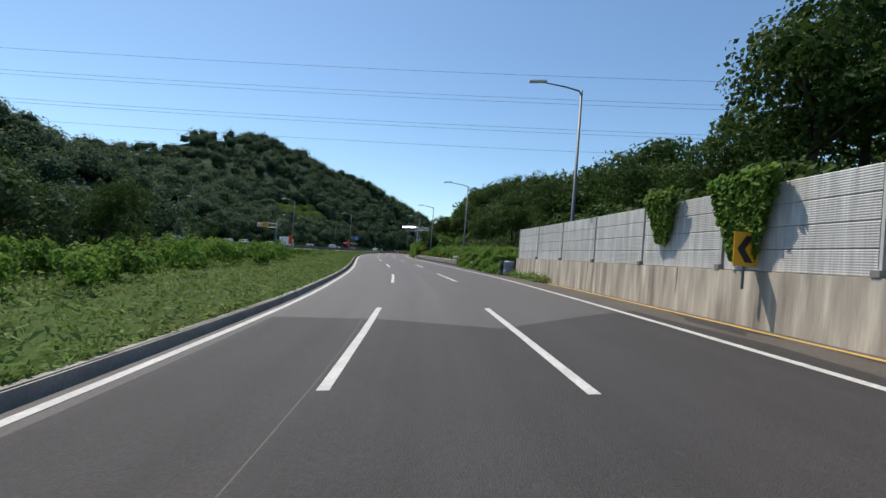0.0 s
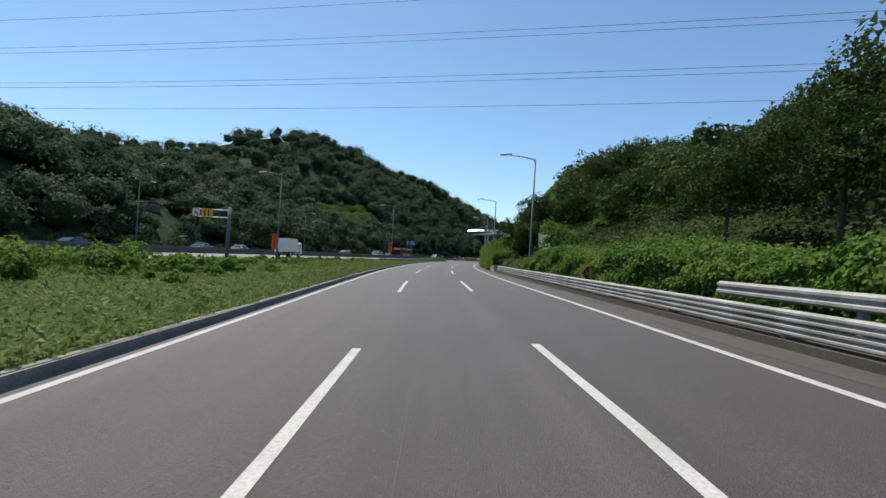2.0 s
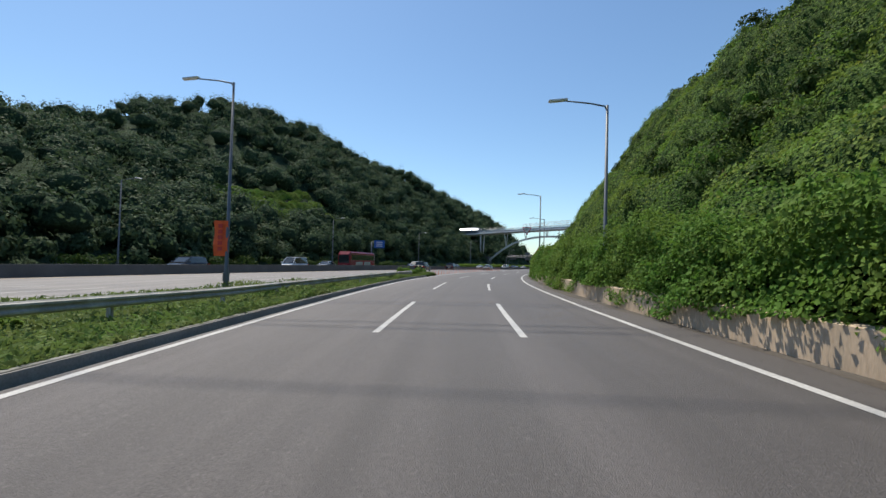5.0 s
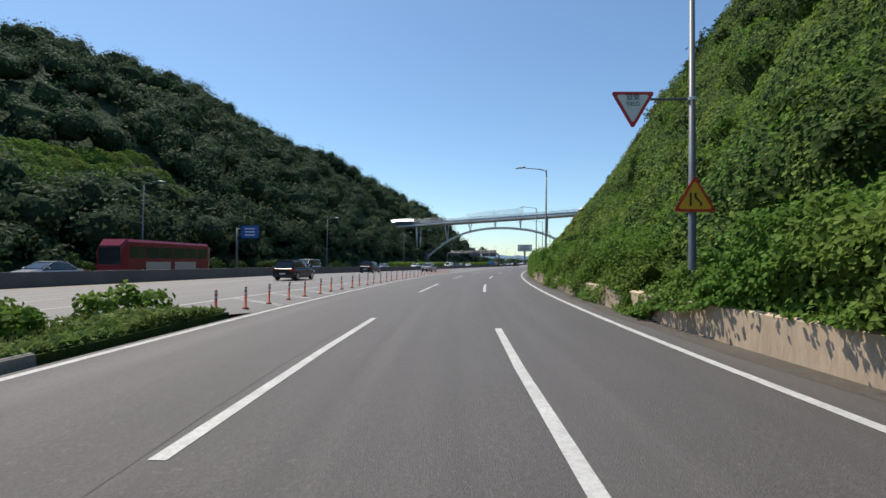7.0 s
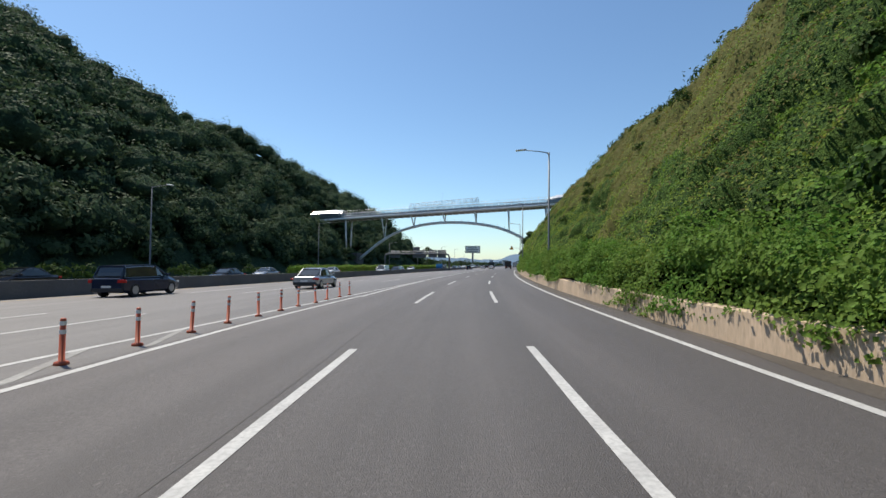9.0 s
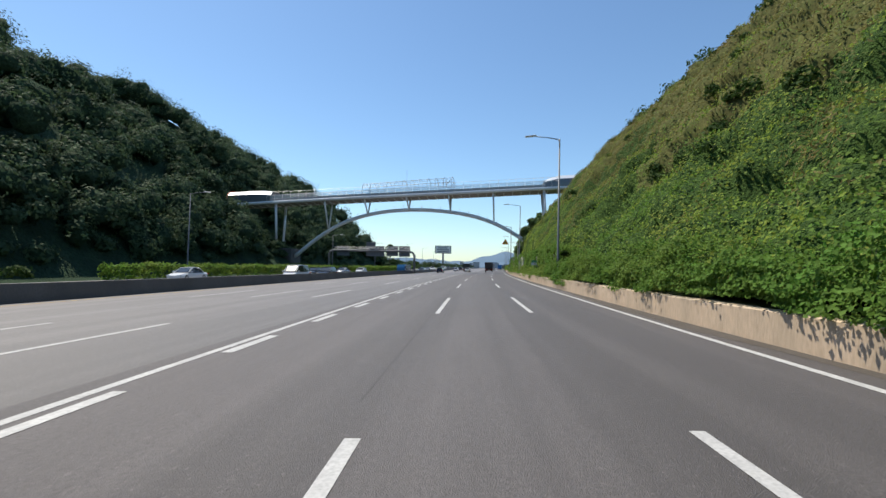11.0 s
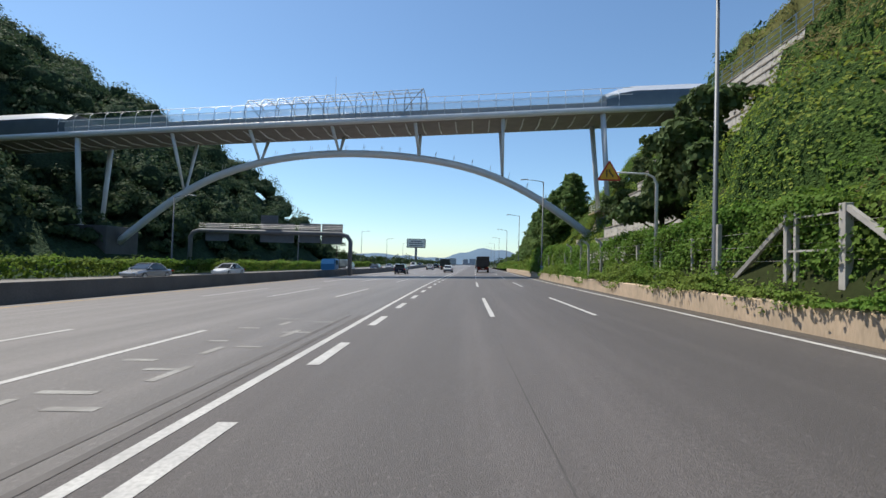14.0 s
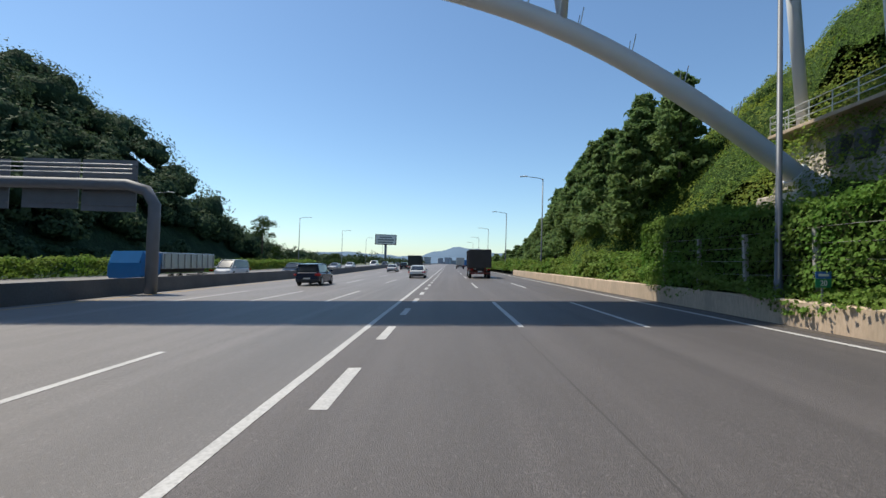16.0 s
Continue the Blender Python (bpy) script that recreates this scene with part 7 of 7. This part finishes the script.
def car(kind, paint, label):
    """A passenger car, its nose towards +y. kind: (length, width, height, belt, bonnet length, boot length)."""
    L, Wd, H, belt, hood, boot = kind
    th = tagged(new("car"), label, "car")
    w, h = Wd / 2, L / 2
    bm = bmesh.new()
    loft(bm, [hull_ring(-h, w * 0.86, 0.38, belt * 0.9, 0.1), hull_ring(-h + 0.12, w * 0.95, 0.26, belt * 0.97, 0.12), hull_ring(-h + 0.7, w, 0.2, belt, 0.12), hull_ring(0, w, 0.2, belt * 0.98, 0.12), hull_ring(h - hood, w, 0.2, belt * 0.97, 0.12), hull_ring(h - 0.5, w * 0.97, 0.22, belt * 0.84, 0.12), hull_ring(h - 0.1, w * 0.88, 0.26, belt * 0.72, 0.12), hull_ring(h, w * 0.78, 0.34, belt * 0.62, 0.1)])
    part("body", bm, paint, th, smooth=False)
    bm = bmesh.new()
    a, b = -h + boot, h - hood

    def cab(y, wb, z):
        return [(-wb, y, belt - 0.06), (-wb * 0.98, y, belt - 0.02), (-wb * 0.86, y, z - 0.08), (-wb * 0.74, y, z), (wb * 0.74, y, z), (wb * 0.86, y, z - 0.08), (wb * 0.98, y, belt - 0.02), (wb, y, belt - 0.06)]
    rear = a + 0.75 * (0.35 if boot < 0.5 else 1.0)
    loft(bm, [cab(a, w * 0.93, belt + 0.05), cab(rear, w * 0.95, H - 0.07), cab((a + b) / 2, w * 0.96, H), cab(b - 0.95, w * 0.95, H - 0.05), cab(b, w * 0.93, belt + 0.03)])
    part("cabin_glass", bm, GLASS_DARK, th, "dark tinted glazing")
    bm = bmesh.new()
    loft(bm, [hull_ring(rear - 0.05, w * 0.74, H - 0.09, H - 0.035, 0.015), hull_ring((a + b) / 2, w * 0.75, H - 0.03, H + 0.03, 0.015), hull_ring(b - 0.9, w * 0.74, H - 0.07, H - 0.015, 0.015)])
    part("roof", bm, paint, th)
    for x in (-1, 1):
        for y0, y1 in ((a + 0.05, rear), (b - 0.02, b - 0.95)):
            bm = bmesh.new()
            tube(bm, [(x * w * 0.9, y0, belt), (x * w * 0.73, y1, H - 0.04)], 0.045, 6)
            part("pillar", bm, paint, th)
        bm = bmesh.new()
        tube(bm, [(x * w * 0.87, (a + b) / 2 - 0.1, belt), (x * w * 0.75, (a + b) / 2 - 0.15, H - 0.02)], 0.04, 6)
        part("pillar", bm, PLASTIC, th)
        bm = bmesh.new()
        box(bm, x * w * 0.86 - 0.2, x * w * 0.86 + 0.12 * x + 0.1, -h - 0.015, -h + 0.14, belt * 0.72, belt * 0.87, 0.02)
        part("tail_light", bm, LIGHT_RED, th)
        bm = bmesh.new()
        box(bm, x * w * 0.66 - 0.2, x * w * 0.66 + 0.2, h - 0.22, h - 0.02, belt * 0.6, belt * 0.72, 0.02)
        part("headlight", bm, LIGHT_CLEAR, th)
        bm = bmesh.new()
        box(bm, x * (w + 0.1) - 0.1, x * (w + 0.1) + 0.1, b - 0.35, b - 0.2, belt - 0.02, belt + 0.14, 0.03)
        part("mirror", bm, paint, th)
    bm = bmesh.new()
    box(bm, -w * 0.9, w * 0.9, -h - 0.04, -h + 0.2, 0.3, 0.5, 0.04)
    part("rear_bumper", bm, PLASTIC, th)
    plate("number_plate", [(-0.26, 0.52), (0.26, 0.52), (0.26, 0.63), (-0.26, 0.63)], -h - 0.03, PLATE_M, th)
    r = 0.33 if H < 1.6 else 0.37
    for x in (-w + 0.1, w - 0.1):
        for y in (-h + 0.85, h - 0.9):
            wheel(th, x, y, r)
    return th


SEDAN, SUV, VAN = (4.75, 1.82, 1.46, 0.92, 1.25, 0.75), (4.7, 1.88, 1.7, 1.08, 1.1, 0.12), (5.0, 1.9, 1.95, 1.1, 0.55, 0.08)


def drive(th, s, d, back=False):
    th.matrix_basis = Matrix.Translation(at(s, d)) @ pose(0, 0, 0, math.degrees(0), math.degrees(-math.atan(float(bank(s)))) * (-1 if back else 1), heading(s) + (180 if back else 0))
    return th


def box_truck(L, Wd, H, floor, body, cabin, label, ribs=True, name="truck"):
    """A lorry with a boxed or open load body."""
    th = tagged(new(name), label, "truck")
    w, h = Wd / 2, L / 2
    bm = bmesh.new()
    box(bm, -w, w, -h, h - 2.2, floor, H, 0.04)
    bd = part("load_body", bm, body, th)
    if ribs:
        for k in range(9):
            y = -h + 0.2 + (L - 2.6) * k / 8
            for x in (-1, 1):
                bm = bmesh.new()
                box(bm, x * (w + 0.02) - 0.04, x * (w + 0.02) + 0.04, y - 0.06, y + 0.06, floor, H - 0.1)
                part("rib", bm, body, bd)
        for x in (-0.9, -0.3, 0.3, 0.9):
            bm = bmesh.new()
            box(bm, x * w - 0.05, x * w + 0.05, -h - 0.05, -h + 0.02, floor + 0.1, H - 0.15)
            part("tailgate_rib", bm, body, bd)
    bm = bmesh.new()
    loft(bm, [hull_ring(h - 2.0, w * 0.95, 0.6, H * 0.82, 0.12), hull_ring(h - 0.4, w * 0.95, 0.5, H * 0.82, 0.15), hull_ring(h, w * 0.9, 0.5, H * 0.55, 0.12)])
    cb = part("cab", bm, cabin, th)
    bm = bmesh.new()
    loft(bm, [hull_ring(h - 0.42, w * 0.86, H * 0.5, H * 0.77, 0.05), hull_ring(h - 0.03, w * 0.84, H * 0.5, H * 0.56, 0.01)])
    part("windscreen", bm, GLASS_DARK, cb)
    for x in (-1, 1):
        plate_ = bmesh.new()
        box(plate_, x * w * 0.955 - 0.01, x * w * 0.955 + 0.01, h - 1.5, h - 0.55, H * 0.5, H * 0.74)
        part("side_window", plate_, GLASS_DARK, cb)
        bm = bmesh.new()
        box(bm, x * w * 0.78 - 0.16, x * w * 0.78 + 0.16, -h - 0.05, -h + 0.05, floor - 0.28, floor - 0.12, 0.01)
        part("tail_light", bm, LIGHT_RED, th)
    bm = bmesh.new()
    box(bm, -0.45, 0.45, -h + 0.1, h - 0.5, floor - 0.3, floor)
    part("chassis", bm, PLASTIC, th)
    bm = bmesh.new()
    box(bm, -w * 0.92, w * 0.92, -h - 0.04, -h + 0.08, 0.5, 0.68, 0.02)
    part("rear_bumper", bm, TRUCK_RED if cabin == TRUCK_RED else PLASTIC, th)
    plate("number_plate", [(-0.26, 0.72), (0.26, 0.72), (0.26, 0.86), (-0.26, 0.86)], -h - 0.06, PLATE_M, th)
    r = 0.5 if H > 2.6 else 0.38
    ys = [h - 1.3, -h + 1.2] + ([-h + 2.4] if L > 7 else [])
    for x in (-w + 0.16, w - 0.16):
        for y in ys:
            wheel(th, x, y, r, 0.3)
    return th


drive(box_truck(8.2, 2.5, 3.3, 1.2, TRUCK_DARK, TRUCK_RED, "maroon dump truck with a dark ribbed load body"), 405.5, 1.6)
drive(box_truck(8.6, 2.5, 3.2, 1.1, TARP, TRUCK_DARK, "dark dump truck with a covered load"), 446, -8.9)
drive(box_truck(7.0, 2.4, 3.4, 1.1, CAR_SILVER, CAR_SILVER, "grey box lorry far ahead", False), 492, 1.4)
drive(box_truck(7.0, 2.4, 3.2, 1.1, CAR_BLUE, CAR_BLUE, "blue box lorry far down the road", False), 540, 5.2)
drive(box_truck(6.2, 2.1, 2.9, 0.85, CAR_WHITE, CAR_WHITE, "small white box lorry on the main road", False), 116.8, -22.9)
drive(car(SUV, CAR_NAVY, "dark navy sport utility car on the main road"), 386, -12.7)
drive(car(SEDAN, CAR_WHITE, "white saloon car ahead beside the lane line"), 404, -5.6)
drive(car(SEDAN, CAR_WHITE, "white saloon car in an inner lane"), 437, -12.6)
drive(car(SUV, CAR_BLACK, "black sport utility car far ahead"), 462, -12.8)
drive(car(SEDAN, CAR_SILVER, "silver saloon car on the main road"), 236, -9.4)
drive(car(SUV, CAR_NAVY, "dark navy sport utility car in an inner lane"), 227.5, -16.6)
drive(car(SUV, CAR_BLACK, "black sport utility car in the lane beside the bollards"), 197.5, -13.4)
# traffic of the opposite carriageway
styles = [(SEDAN, CAR_WHITE, "white saloon car beyond the median"), (SUV, CAR_BLACK, "black sport utility car beyond the median"), (SEDAN, CAR_SILVER, "silver saloon car beyond the median"), (VAN, CAR_WHITE, "white van beyond the median"), (SEDAN, CAR_BLACK, "black saloon car beyond the median")]
built = [car(*st) for st in styles]
for k, b_ in enumerate(built):
    drive(b_, 128 + 31 * k, float(main_edge(128 + 31 * k)) - (18.6 if k % 2 else 22.2), True)
rv = random.Random(9)
for k, s in enumerate((80, 97, 113, 142, 174, 206, 232, 268, 290, 305, 318, 332, 349, 361, 398, 412, 428, 445, 460, 478, 500, 530)):
    th = copy_thing(built[(k * 3 + 1) % 5], Matrix.Identity(4))
    drive(th, s + rv.uniform(-3, 3), float(main_edge(s)) - rv.choice((18.6, 22.2, 25.8)), True)
coach = tagged(new("coach"), "dark red coach with black windows beyond the median", "bus")
bm = bmesh.new()
loft(bm, [hull_ring(-5.7, 1.2, 0.5, 3.1, 0.15), hull_ring(-5.4, 1.25, 0.35, 3.3, 0.15), hull_ring(5.2, 1.25, 0.35, 3.35, 0.15), hull_ring(5.7, 1.18, 0.4, 2.8, 0.2)])
part("body", bm, CAR_RED, coach)
for x in (-1, 1):
    for k in range(6):
        bm = bmesh.new()
        box(bm, x * 1.255 - 0.012, x * 1.255 + 0.012, -5.2 + 1.72 * k, -3.56 + 1.72 * k, 1.75, 2.75, 0.005)
        part("window", bm, GLASS_DARK, coach)
    for k in range(2):
        bm = bmesh.new()
        box(bm, x * 1.258 - 0.01, x * 1.258 + 0.01, -3.4 + 3.6 * k, -0.4 + 3.6 * k, 0.6, 1.45, 0.005)
        part("luggage_door", bm, CAR_SILVER, coach)
    for y in (-3.7, 3.6):
        wheel(coach, x * 1.1, y, 0.5, 0.3)
bm = bmesh.new()
box(bm, -1.05, 1.05, 5.6, 5.72, 1.2, 2.7, 0.03)
part("windscreen", bm, GLASS_DARK, coach)
drive(coach, 199, -27.5, True)
tractor = box_truck(9.5, 2.5, 2.4, 1.2, CAR_SILVER, CAR_BLUE, "blue lorry with a pale load beyond the median", True)
for o in tractor.children:
    if o.name.startswith("cab"):
        o.scale = (1, 1, 1.25)
drive(tractor, 384, -23.6, True)
